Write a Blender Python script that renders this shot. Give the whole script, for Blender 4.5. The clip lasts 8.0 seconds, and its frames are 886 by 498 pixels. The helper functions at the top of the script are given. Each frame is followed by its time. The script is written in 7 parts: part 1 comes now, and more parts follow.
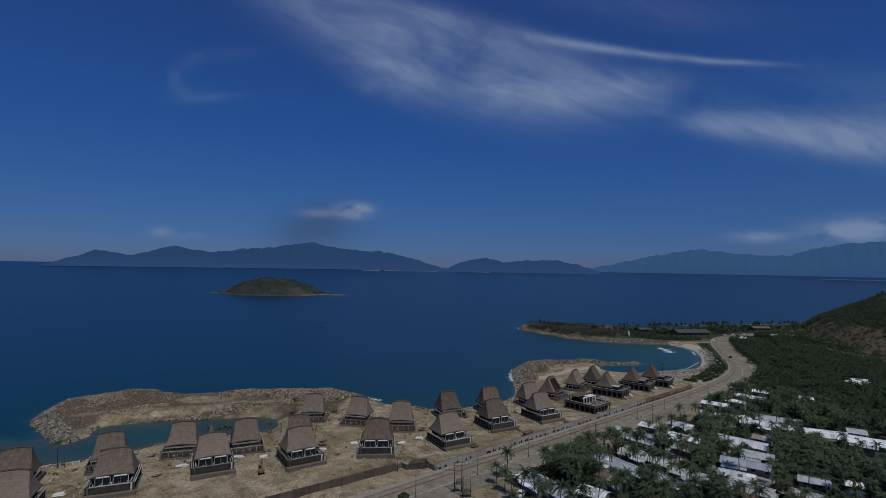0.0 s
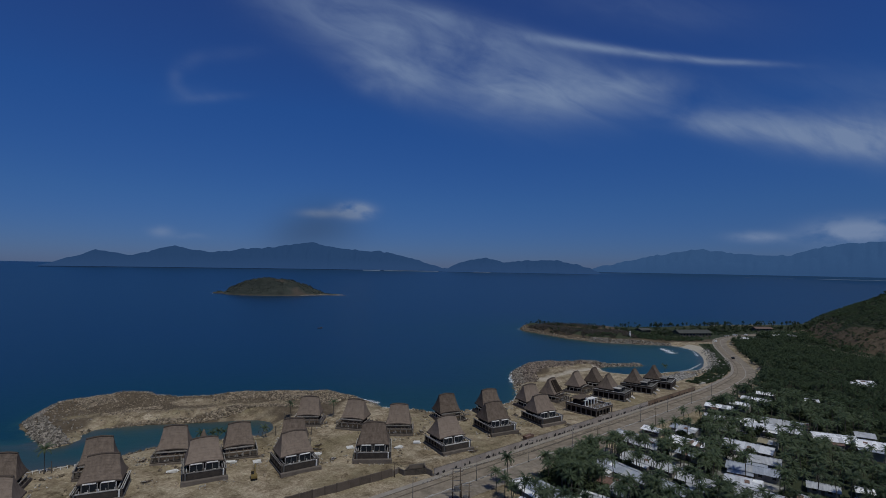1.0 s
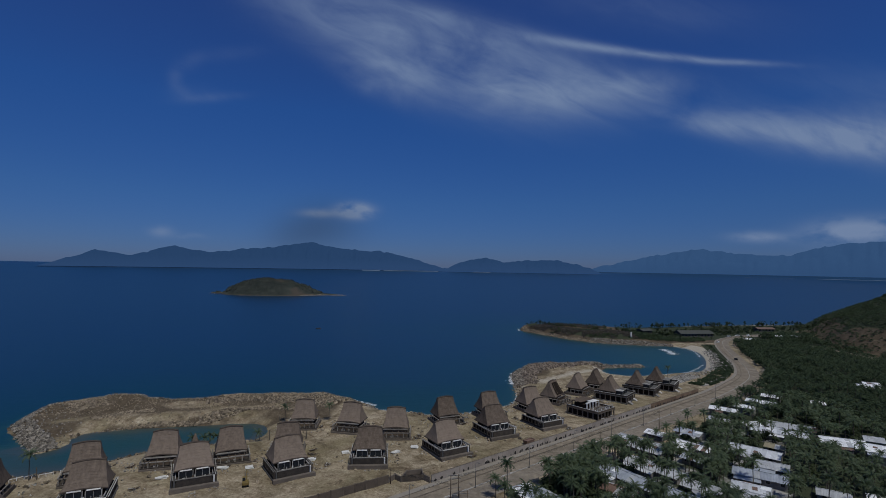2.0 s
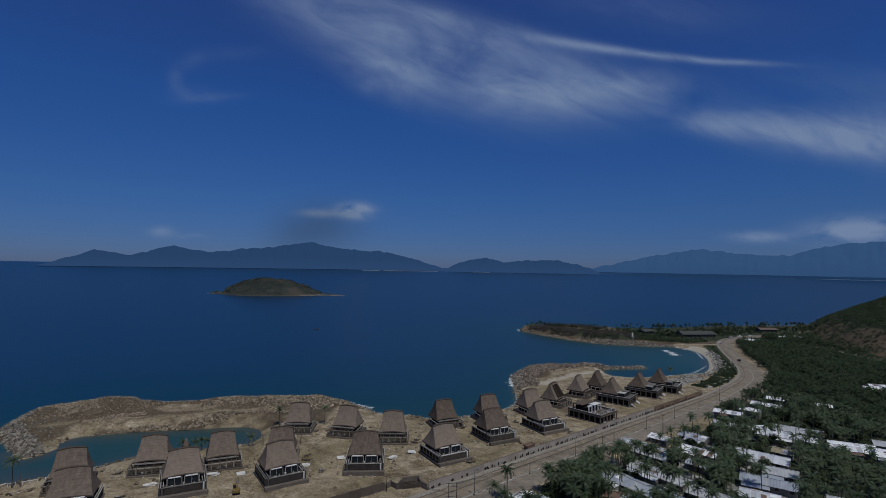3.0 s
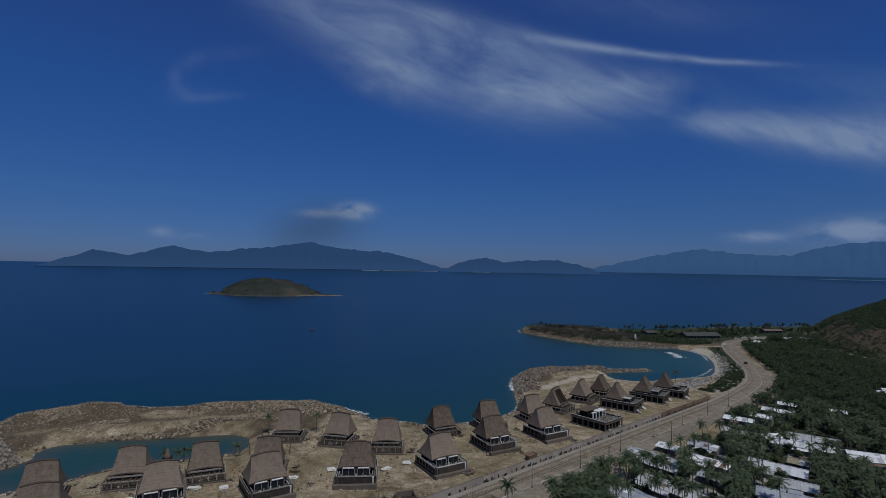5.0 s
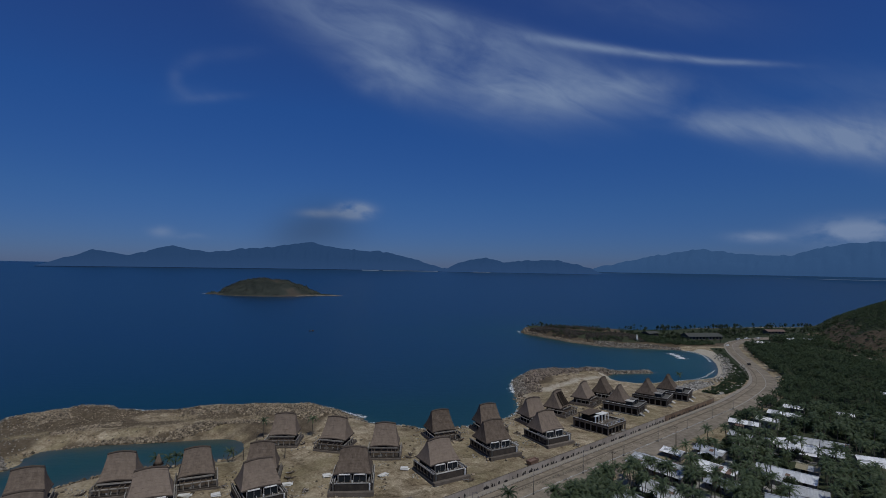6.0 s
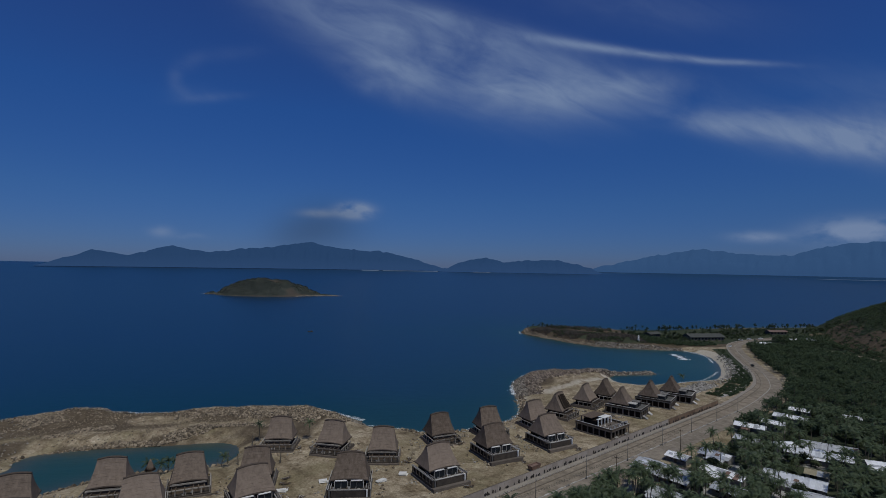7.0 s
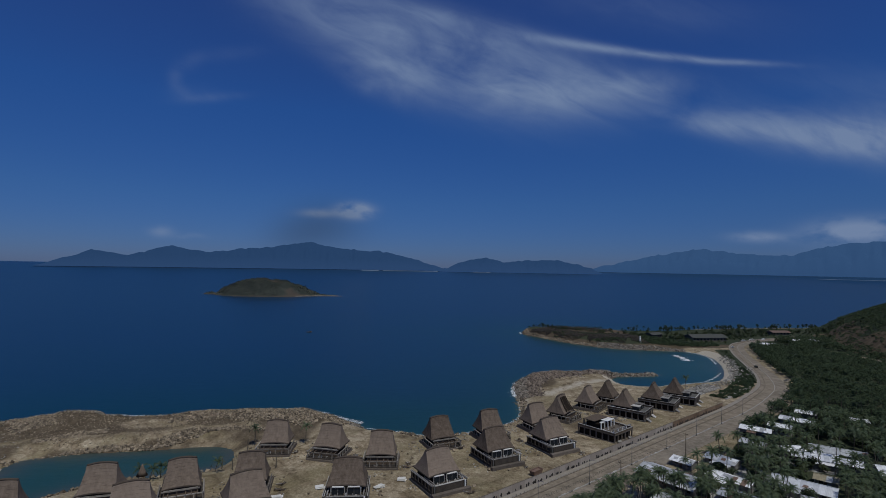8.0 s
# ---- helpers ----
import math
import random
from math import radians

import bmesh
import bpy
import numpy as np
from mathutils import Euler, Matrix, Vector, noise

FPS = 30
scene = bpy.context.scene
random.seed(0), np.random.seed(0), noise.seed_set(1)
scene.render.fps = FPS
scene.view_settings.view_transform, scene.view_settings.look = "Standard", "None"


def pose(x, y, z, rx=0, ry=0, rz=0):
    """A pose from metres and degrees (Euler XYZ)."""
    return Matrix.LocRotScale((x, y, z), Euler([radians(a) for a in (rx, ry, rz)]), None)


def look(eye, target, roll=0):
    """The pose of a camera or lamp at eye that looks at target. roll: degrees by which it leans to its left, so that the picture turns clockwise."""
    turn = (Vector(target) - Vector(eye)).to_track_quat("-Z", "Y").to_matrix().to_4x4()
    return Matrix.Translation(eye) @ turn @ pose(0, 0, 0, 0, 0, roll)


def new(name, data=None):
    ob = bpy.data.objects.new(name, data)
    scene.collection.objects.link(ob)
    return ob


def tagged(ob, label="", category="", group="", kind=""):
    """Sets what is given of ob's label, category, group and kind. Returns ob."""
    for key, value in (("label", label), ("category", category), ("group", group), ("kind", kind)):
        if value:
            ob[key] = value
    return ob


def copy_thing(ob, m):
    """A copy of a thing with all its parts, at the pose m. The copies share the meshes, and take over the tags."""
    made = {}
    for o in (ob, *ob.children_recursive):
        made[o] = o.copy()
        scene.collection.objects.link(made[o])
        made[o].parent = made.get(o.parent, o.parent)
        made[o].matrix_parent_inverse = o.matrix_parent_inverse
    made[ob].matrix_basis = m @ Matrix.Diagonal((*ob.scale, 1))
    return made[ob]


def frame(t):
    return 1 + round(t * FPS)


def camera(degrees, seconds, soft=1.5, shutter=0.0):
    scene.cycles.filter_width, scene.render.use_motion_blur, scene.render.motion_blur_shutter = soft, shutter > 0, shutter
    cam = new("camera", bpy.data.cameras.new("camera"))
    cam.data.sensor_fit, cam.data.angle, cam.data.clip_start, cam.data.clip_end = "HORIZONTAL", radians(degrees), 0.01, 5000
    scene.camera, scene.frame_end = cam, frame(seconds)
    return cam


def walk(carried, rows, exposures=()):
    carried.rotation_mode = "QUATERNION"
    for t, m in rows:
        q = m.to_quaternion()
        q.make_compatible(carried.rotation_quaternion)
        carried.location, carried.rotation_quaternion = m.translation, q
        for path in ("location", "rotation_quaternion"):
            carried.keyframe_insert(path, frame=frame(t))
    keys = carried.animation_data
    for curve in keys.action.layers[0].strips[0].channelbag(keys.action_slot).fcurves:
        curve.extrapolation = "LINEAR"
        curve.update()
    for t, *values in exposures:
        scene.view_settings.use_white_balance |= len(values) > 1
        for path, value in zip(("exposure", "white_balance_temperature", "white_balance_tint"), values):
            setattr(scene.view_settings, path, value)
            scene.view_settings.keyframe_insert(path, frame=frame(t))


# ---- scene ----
# The camera: a drone flying steadily forward, 73 m over the sea, with a level gimbal.
EYE = 73.0
PATH = [
    (0.0, 0.00, 0.00, 0.00), (0.5, 0.33, 2.39, -0.02), (1.0, 0.64, 4.87, -0.05), (1.5, 0.99, 7.45, -0.08),
    (3.0, 2.06, 15.57, -0.16), (3.5, 2.36, 18.23, -0.19), (4.0, 2.65, 20.87, -0.20), (4.5, 2.92, 23.46, -0.18),
    (6.0, 3.53, 30.95, -0.06), (6.5, 3.64, 33.15, -0.03), (7.0, 3.71, 35.36, -0.02), (7.5, 3.77, 37.52, -0.02), (8.0, 3.81, 39.66, 0.00),
]
STOPS = -0.55
cam = camera(82.0, 8.0, soft=0.9)
walk(cam, [(t, pose(x, y, EYE + z, 91.9, -0.95, 0.0)) for t, x, y, z in PATH], [(0.0, STOPS), (8.0, STOPS)])

# ---- daylight ----
SUN_HEIGHT, SUN_SIDE = 62.0, 150.0   # degrees over the horizon; degrees clockwise from straight ahead


def node(tree, kind, **values):
    n = tree.nodes.new(kind)
    for key, value in values.items():
        if key in n.inputs:
            n.inputs[key].default_value = value
    return n


def maths(tree, op, a, b=None, c=None):
    n = tree.nodes.new("ShaderNodeMath")
    n.operation = op
    for i, v in enumerate((a, b, c)):
        if v is None:
            continue
        if isinstance(v, (int, float)):
            n.inputs[i].default_value = v
        else:
            tree.links.new(v, n.inputs[i])
    return n.outputs[0]


def daylight():
    world = bpy.data.worlds.new("sky")
    scene.world = world
    world.use_nodes = True
    tree = world.node_tree
    tree.nodes.clear()
    link = tree.links.new
    coords = node(tree, "ShaderNodeTexCoord").outputs["Generated"]
    sky = node(tree, "ShaderNodeTexSky")
    sky.sky_type, sky.sun_disc = "NISHITA", False
    sky.sun_elevation, sky.sun_rotation = radians(SUN_HEIGHT), radians(SUN_SIDE)
    sky.altitude, sky.air_density, sky.dust_density, sky.ozone_density = 0, 0.75, 0.15, 4.0
    # thin high cloud: coordinates on a flat ceiling ahead, u across and v up
    sep = node(tree, "ShaderNodeSeparateXYZ")
    link(coords, sep.inputs[0])
    ahead = maths(tree, "MAXIMUM", sep.outputs[1], 0.05)
    u, v = maths(tree, "DIVIDE", sep.outputs[0], ahead), maths(tree, "DIVIDE", sep.outputs[2], ahead)
    front = maths(tree, "GREATER_THAN", sep.outputs[1], 0.06)

    def place(px, py, stretch, turn):
        c, s = math.cos(radians(turn)), math.sin(radians(turn))
        a = maths(tree, "ADD", maths(tree, "MULTIPLY", u, c), maths(tree, "MULTIPLY", v, s))
        b = maths(tree, "SUBTRACT", maths(tree, "MULTIPLY", v, c), maths(tree, "MULTIPLY", u, s))
        join = node(tree, "ShaderNodeCombineXYZ")
        link(maths(tree, "MULTIPLY", maths(tree, "ADD", a, px), 1.0), join.inputs[0])
        link(maths(tree, "MULTIPLY", maths(tree, "ADD", b, py), stretch), join.inputs[1])
        return join.outputs[0]

    def wisps(vector, scale, rough, warp, low, high):
        n = node(tree, "ShaderNodeTexNoise", Scale=scale, Detail=9.0, Roughness=rough, Distortion=warp)
        link(vector, n.inputs["Vector"])
        m = node(tree, "ShaderNodeMapRange")
        m.interpolation_type = "SMOOTHSTEP"
        m.inputs["From Min"].default_value, m.inputs["From Max"].default_value = low, high
        link(n.outputs["Fac"], m.inputs["Value"])
        return m.outputs[0]

    def blot(cu, cv, a, b, turn, weight):
        """A soft oval of cloud round the direction (cu, cv)."""
        c, s = math.cos(radians(turn)), math.sin(radians(turn))
        du, dv = maths(tree, "SUBTRACT", u, cu), maths(tree, "SUBTRACT", v, cv)
        p = maths(tree, "DIVIDE", maths(tree, "ADD", maths(tree, "MULTIPLY", du, c), maths(tree, "MULTIPLY", dv, s)), a)
        q = maths(tree, "DIVIDE", maths(tree, "SUBTRACT", maths(tree, "MULTIPLY", dv, c), maths(tree, "MULTIPLY", du, s)), b)
        r = maths(tree, "ADD", maths(tree, "MULTIPLY", p, p), maths(tree, "MULTIPLY", q, q))
        return maths(tree, "MULTIPLY", maths(tree, "EXPONENT", maths(tree, "MULTIPLY", r, -1.0)), weight)

    def total(parts):
        out = parts[0]
        for p in parts[1:]:
            out = maths(tree, "ADD", out, p)
        return out

    cirrus = wisps(place(3.0, 1.0, 2.1, -18), 4.6, 0.52, 0.5, 0.12, 0.66)
    feather = wisps(place(5.0, 2.0, 3.4, -20), 7.0, 0.56, 0.9, 0.15, 0.75)
    mass = total([
        blot(-0.24, 0.498, 0.17, 0.060, -26, 0.70), blot(-0.06, 0.440, 0.17, 0.062, -24, 0.80), blot(0.09, 0.365, 0.15, 0.060, -13, 0.95), blot(-0.11, 0.380, 0.08, 0.030, -30, 0.85),
        blot(0.25, 0.352, 0.15, 0.050, -5, 0.95), blot(0.10, 0.450, 0.22, 0.035, -15, 0.75), blot(0.40, 0.365, 0.10, 0.028, -3, 0.7),
        blot(0.54, 0.286, 0.10, 0.020, -9, 0.9), blot(0.66, 0.284, 0.13, 0.034, -9, 1.05), blot(0.78, 0.274, 0.14, 0.040, -6, 1.1), blot(0.92, 0.268, 0.14, 0.045, -2, 1.15),
        blot(-0.16, 0.360, 0.07, 0.020, -28, 0.5), blot(0.90, 0.36, 0.25, 0.05, -5, 0.20), blot(0.40, 0.52, 0.22, 0.04, -5, 0.20),
    ])
    streak = total([
        blot(0.10, 0.472, 0.16, 0.014, -11, 0.55), blot(0.28, 0.442, 0.12, 0.009, -8, 1.0), blot(0.43, 0.425, 0.11, 0.007, -6, 1.1),
        blot(0.58, 0.414, 0.09, 0.006, -2, 0.9), blot(-0.43, 0.415, 0.06, 0.014, 6, 0.11), blot(-0.510, 0.396, 0.034, 0.015, 30, 0.15), blot(-0.538, 0.366, 0.014, 0.024, 0, 0.17), blot(-0.522, 0.338, 0.022, 0.012, -42, 0.13), blot(-0.465, 0.326, 0.055, 0.009, 5, 0.26), blot(-0.50, 0.333, 0.05, 0.018, 0, 0.10),
    ])
    soft = maths(tree, "ADD", maths(tree, "MULTIPLY", feather, 0.65), 0.30)
    veil = maths(tree, "ADD", maths(tree, "MULTIPLY", mass, maths(tree, "MULTIPLY", cirrus, maths(tree, "ADD", maths(tree, "MULTIPLY", feather, 0.5), 0.6))), maths(tree, "MULTIPLY", streak, soft))
    veil = maths(tree, "MULTIPLY", veil, front)
    # small fair-weather clouds low over the hills
    puff = wisps(place(1.0, 2.0, 2.0, 0), 13.0, 0.5, 0.1, 0.26, 0.54)
    heaps = total([
        blot(-0.176, 0.105, 0.030, 0.013, 0, 2.2), blot(-0.245, 0.099, 0.034, 0.008, 0, 0.9), blot(-0.555, 0.058, 0.022, 0.010, 0, 0.50),
        blot(0.62, 0.067, 0.05, 0.010, 0, 0.75), blot(0.80, 0.083, 0.085, 0.022, 5, 0.95), blot(0.93, 0.070, 0.14, 0.03, 0, 0.5), blot(-0.50, 0.050, 0.03, 0.006, 0, 0.3),
    ])
    heaps = maths(tree, "MULTIPLY", maths(tree, "MULTIPLY", heaps, puff), front)
    cover = maths(tree, "MINIMUM", maths(tree, "ADD", maths(tree, "MULTIPLY", veil, 0.70), heaps), 0.92)
    tint = node(tree, "ShaderNodeMix")
    tint.data_type, tint.blend_type = "RGBA", "MULTIPLY"
    tint.inputs["Factor"].default_value = 1.0
    link(sky.outputs[0], tint.inputs[6])
    # clear dry air: the sky deepens upwards; overhead, unseen, it is brightened to fill shade
    ramp = node(tree, "ShaderNodeValToRGB")
    while len(ramp.color_ramp.elements) < len(SKY_TINT):
        ramp.color_ramp.elements.new(0.5)
    for el, (p, c) in zip(ramp.color_ramp.elements, SKY_TINT):
        el.position, el.color = p, (*c, 1)
    link(sep.outputs[2], ramp.inputs[0])
    link(ramp.outputs[0], tint.inputs[7])
    mix = node(tree, "ShaderNodeMix")
    mix.data_type = "RGBA"
    link(cover, mix.inputs["Factor"])
    link(tint.outputs[2], mix.inputs[6])
    mix.inputs[7].default_value = CLOUD_WHITE
    haze = node(tree, "ShaderNodeMix")
    haze.data_type = "RGBA"
    link(maths(tree, "MULTIPLY", total([blot(-0.235, 0.075, 0.075, 0.045, 0, 0.50), blot(-0.30, 0.050, 0.06, 0.04, 0, 0.25)]), front), haze.inputs["Factor"])
    link(mix.outputs[2], haze.inputs[6])
    haze.inputs[7].default_value = HAZE_GREY
    back = node(tree, "ShaderNodeBackground", Strength=0.10)
    link(haze.outputs[2], back.inputs["Color"])
    link(back.outputs[0], node(tree, "ShaderNodeOutputWorld").inputs[0])


SKY_TINT = [(0.0, (0.178, 0.250, 0.515)), (0.12, (0.200, 0.375, 0.67)), (0.28, (0.205, 0.475, 0.91)), (0.46, (0.290, 0.505, 1.0)), (0.85, (0.92, 0.93, 0.95))]
HAZE_GREY = (0.50, 0.92, 1.85, 1)
CLOUD_WHITE = (2.4, 3.35, 5.4, 1)
daylight()
sun = new("sun", bpy.data.lights.new("sun", "SUN"))
sun.data.energy, sun.data.angle, sun.data.color = 3.0, radians(0.53), (1.0, 0.985, 0.91)
a, e = radians(SUN_SIDE), radians(SUN_HEIGHT)
sun.matrix_world = look((0, 0, 400), (-math.sin(a) * math.cos(e), -math.cos(a) * math.cos(e), 400 - math.sin(e)))
# ---- materials ----
def surface(name, dark, light, scale=1.0, fine=8.0, rough=0.85, bump=0.3, metal=0.0, stretch=(1, 1, 1), spread=0.25, gloss=0.3, per_object=0.0):
    """A procedural surface: broad stains between two colours, fine grain and relief, at sizes in metres."""
    m = bpy.data.materials.new(name)
    m.use_nodes = True
    tree = m.node_tree
    link = tree.links.new
    bsdf = tree.nodes["Principled BSDF"]
    bsdf.inputs["Roughness"].default_value, bsdf.inputs["Metallic"].default_value = rough, metal
    bsdf.inputs["Specular IOR Level"].default_value = gloss
    coords = node(tree, "ShaderNodeTexCoord").outputs["Object"]
    mapping = node(tree, "ShaderNodeMapping")
    mapping.inputs["Scale"].default_value = stretch
    link(coords, mapping.inputs["Vector"])
    info = node(tree, "ShaderNodeObjectInfo")
    shift = node(tree, "ShaderNodeVectorMath")
    shift.operation = "ADD"
    far = maths(tree, "MULTIPLY", info.outputs["Random"], 57.0)
    link(mapping.outputs[0], shift.inputs[0])
    link(far, shift.inputs[1])
    broad = node(tree, "ShaderNodeTexNoise", Scale=1.0 / scale, Detail=5.0, Roughness=0.6)
    grain = node(tree, "ShaderNodeTexNoise", Scale=fine, Detail=4.0, Roughness=0.7)
    link(shift.outputs[0], broad.inputs["Vector"])
    link(shift.outputs[0], grain.inputs["Vector"])
    blend = maths(tree, "ADD", maths(tree, "MULTIPLY", broad.outputs["Fac"], 0.65), maths(tree, "MULTIPLY", grain.outputs["Fac"], 0.35))
    if per_object:
        blend = maths(tree, "ADD", blend, maths(tree, "MULTIPLY", maths(tree, "SUBTRACT", info.outputs["Random"], 0.5), per_object))
    ramp = node(tree, "ShaderNodeValToRGB")
    ramp.color_ramp.elements[0].position, ramp.color_ramp.elements[1].position = 0.5 - spread, 0.5 + spread
    ramp.color_ramp.elements[0].color, ramp.color_ramp.elements[1].color = (*dark, 1), (*light, 1)
    link(blend, ramp.inputs[0])
    link(ramp.outputs[0], bsdf.inputs["Base Color"])
    relief = node(tree, "ShaderNodeBump", Strength=bump, Distance=0.08)
    link(grain.outputs["Fac"], relief.inputs["Height"])
    link(relief.outputs[0], bsdf.inputs["Normal"])
    return m


def thatch_material():
    """Weathered palm thatch: courses across, straw down the slope."""
    m = surface("thatch", (0.082, 0.063, 0.049), (0.218, 0.173, 0.138), scale=2.2, fine=1.9, rough=0.95, bump=0.35, stretch=(2.2, 2.2, 0.8), gloss=0.1, per_object=0.4)
    tree = m.node_tree
    bsdf = tree.nodes["Principled BSDF"]
    coords = node(tree, "ShaderNodeTexCoord").outputs["Object"]
    sep = node(tree, "ShaderNodeSeparateXYZ")
    tree.links.new(coords, sep.inputs[0])
    wander = node(tree, "ShaderNodeTexNoise", Scale=0.7, Detail=3.0)
    tree.links.new(coords, wander.inputs["Vector"])
    saw = maths(tree, "FRACT", maths(tree, "ADD", maths(tree, "MULTIPLY", sep.outputs[2], 1.3), wander.outputs["Fac"]))
    b = node(tree, "ShaderNodeBump", Strength=0.10, Distance=0.2)
    tree.links.new(saw, b.inputs["Height"])
    tree.links.new(bsdf.inputs["Normal"].links[0].from_socket, b.inputs["Normal"])
    tree.links.new(b.outputs[0], bsdf.inputs["Normal"])
    return m


def ground_material():
    """Graded sand and dirt, with scrub, bare red cut and pale beach by what grows or lies there."""
    m = bpy.data.materials.new("ground")
    m.use_nodes = True
    tree = m.node_tree
    link = tree.links.new
    bsdf = tree.nodes["Principled BSDF"]
    bsdf.inputs["Roughness"].default_value, bsdf.inputs["Specular IOR Level"].default_value = 0.95, 0.1
    coords = node(tree, "ShaderNodeTexCoord").outputs["Object"]

    def grain(size, detail=6.0, rough=0.6, warp=0.0):
        n = node(tree, "ShaderNodeTexNoise", Scale=1.0 / size, Detail=detail, Roughness=rough, Distortion=warp)
        link(coords, n.inputs["Vector"])
        return n.outputs["Fac"]

    def ramp(fac, stops):
        r = node(tree, "ShaderNodeValToRGB")
        while len(r.color_ramp.elements) < len(stops):
            r.color_ramp.elements.new(0.5)
        for e, (p, c) in zip(r.color_ramp.elements, stops):
            e.position, e.color = p, (*c, 1)
        link(fac, r.inputs[0])
        return r.outputs[0]

    def mix(fac, a, b):
        n = node(tree, "ShaderNodeMix")
        n.data_type = "RGBA"
        link(fac, n.inputs["Factor"])
        link(a, n.inputs[6])
        link(b, n.inputs[7])
        return n.outputs[2]

    def edge(name, noise_socket, soft=0.5):
        at = node(tree, "ShaderNodeAttribute")
        at.attribute_name = name
        v = maths(tree, "ADD", at.outputs["Fac"], maths(tree, "MULTIPLY", maths(tree, "SUBTRACT", noise_socket, 0.5), soft))
        r = node(tree, "ShaderNodeMapRange")
        r.interpolation_type = "SMOOTHSTEP"
        r.inputs["From Min"].default_value, r.inputs["From Max"].default_value = 0.38, 0.62
        link(v, r.inputs["Value"])
        return r.outputs[0]

    mid, fine, huge = grain(5.0, 9.0, 0.70, 0.7), grain(0.8, 6.0, 0.75), grain(34.0, 4.0, 0.55, 0.8)
    sand = ramp(maths(tree, "ADD", maths(tree, "MULTIPLY", mid, 0.6), maths(tree, "MULTIPLY", fine, 0.4)),
                [(0.36, (0.085, 0.062, 0.040)), (0.45, (0.210, 0.166, 0.110)), (0.54, (0.330, 0.276, 0.195)), (0.64, (0.58, 0.51, 0.395))])
    weeds = ramp(fine, [(0.3, (0.100, 0.086, 0.044)), (0.7, (0.225, 0.188, 0.105))])
    patch = node(tree, "ShaderNodeMapRange")
    patch.inputs["From Min"].default_value, patch.inputs["From Max"].default_value = 0.47, 0.60
    link(maths(tree, "ADD", maths(tree, "MULTIPLY", huge, 0.6), maths(tree, "MULTIPLY", mid, 0.4)), patch.inputs["Value"])
    dirt = mix(maths(tree, "MULTIPLY", patch.outputs[0], 0.7), sand, weeds)
    worn = node(tree, "ShaderNodeMix")
    worn.data_type, worn.blend_type = "RGBA", "MULTIPLY"
    worn.inputs["Factor"].default_value = 1.0
    link(dirt, worn.inputs[6])
    link(ramp(grain(13.0, 7.0, 0.62, 1.6), [(0.34, (0.62, 0.60, 0.58)), (0.47, (0.95, 0.94, 0.92)), (0.66, (1.22, 1.22, 1.24))]), worn.inputs[7])
    dirt = worn.outputs[2]
    beach = ramp(fine, [(0.3, (0.34, 0.30, 0.235)), (0.7, (0.52, 0.47, 0.385))])
    scrub = ramp(maths(tree, "ADD", maths(tree, "MULTIPLY", mid, 0.5), maths(tree, "MULTIPLY", fine, 0.5)),
                 [(0.32, (0.030, 0.039, 0.024)), (0.55, (0.046, 0.055, 0.032)), (0.72, (0.066, 0.068, 0.042))])
    bare = ramp(maths(tree, "ADD", maths(tree, "MULTIPLY", mid, 0.55), maths(tree, "MULTIPLY", fine, 0.45)), [(0.36, (0.050, 0.039, 0.027)), (0.52, (0.108, 0.084, 0.057)), (0.68, (0.20, 0.165, 0.118))])
    yard = ramp(mid, [(0.3, (0.16, 0.15, 0.135)), (0.7, (0.42, 0.41, 0.40))])
    out = mix(edge("beach", mid), dirt, beach)
    out = mix(edge("bare", mid), out, bare)
    out = mix(edge("scrub", mid, 0.7), out, scrub)
    out = mix(edge("yard", mid, 0.9), out, yard)
    link(out, bsdf.inputs["Base Color"])
    relief = node(tree, "ShaderNodeBump", Strength=0.7, Distance=0.5)
    link(maths(tree, "ADD", mid, maths(tree, "MULTIPLY", fine, 0.35)), relief.inputs["Height"])
    link(relief.outputs[0], bsdf.inputs["Normal"])
    return m


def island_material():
    """Dry scrub over rock, greyed with distance haze in its base colour, with bare brown faces and a pale shore."""
    m = surface("hazed_island_scrub", (0.020, 0.027, 0.025), (0.062, 0.068, 0.058), 16.0, 0.22, 0.95, 0.6, gloss=0.05, spread=0.16)
    tree = m.node_tree
    bsdf = tree.nodes["Principled BSDF"]
    speck = node(tree, "ShaderNodeTexNoise", Scale=0.09, Detail=8.0, Roughness=0.7)
    tree.links.new(node(tree, "ShaderNodeTexCoord").outputs["Object"], speck.inputs["Vector"])
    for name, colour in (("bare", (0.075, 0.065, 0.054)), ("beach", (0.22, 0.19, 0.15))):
        at = node(tree, "ShaderNodeAttribute")
        at.attribute_name = name
        edge = node(tree, "ShaderNodeMapRange")
        edge.inputs["From Min"].default_value, edge.inputs["From Max"].default_value = 0.30, 0.62
        tree.links.new(maths(tree, "ADD", at.outputs["Fac"], maths(tree, "MULTIPLY", maths(tree, "SUBTRACT", speck.outputs["Fac"], 0.5), 0.9)), edge.inputs["Value"])
        mix = node(tree, "ShaderNodeMix")
        mix.data_type = "RGBA"
        tree.links.new(edge.outputs[0], mix.inputs["Factor"])
        tree.links.new(bsdf.inputs["Base Color"].links[0].from_socket, mix.inputs[6])
        mix.inputs[7].default_value = (*colour, 1)
        tree.links.new(mix.outputs[2], bsdf.inputs["Base Color"])
    return m


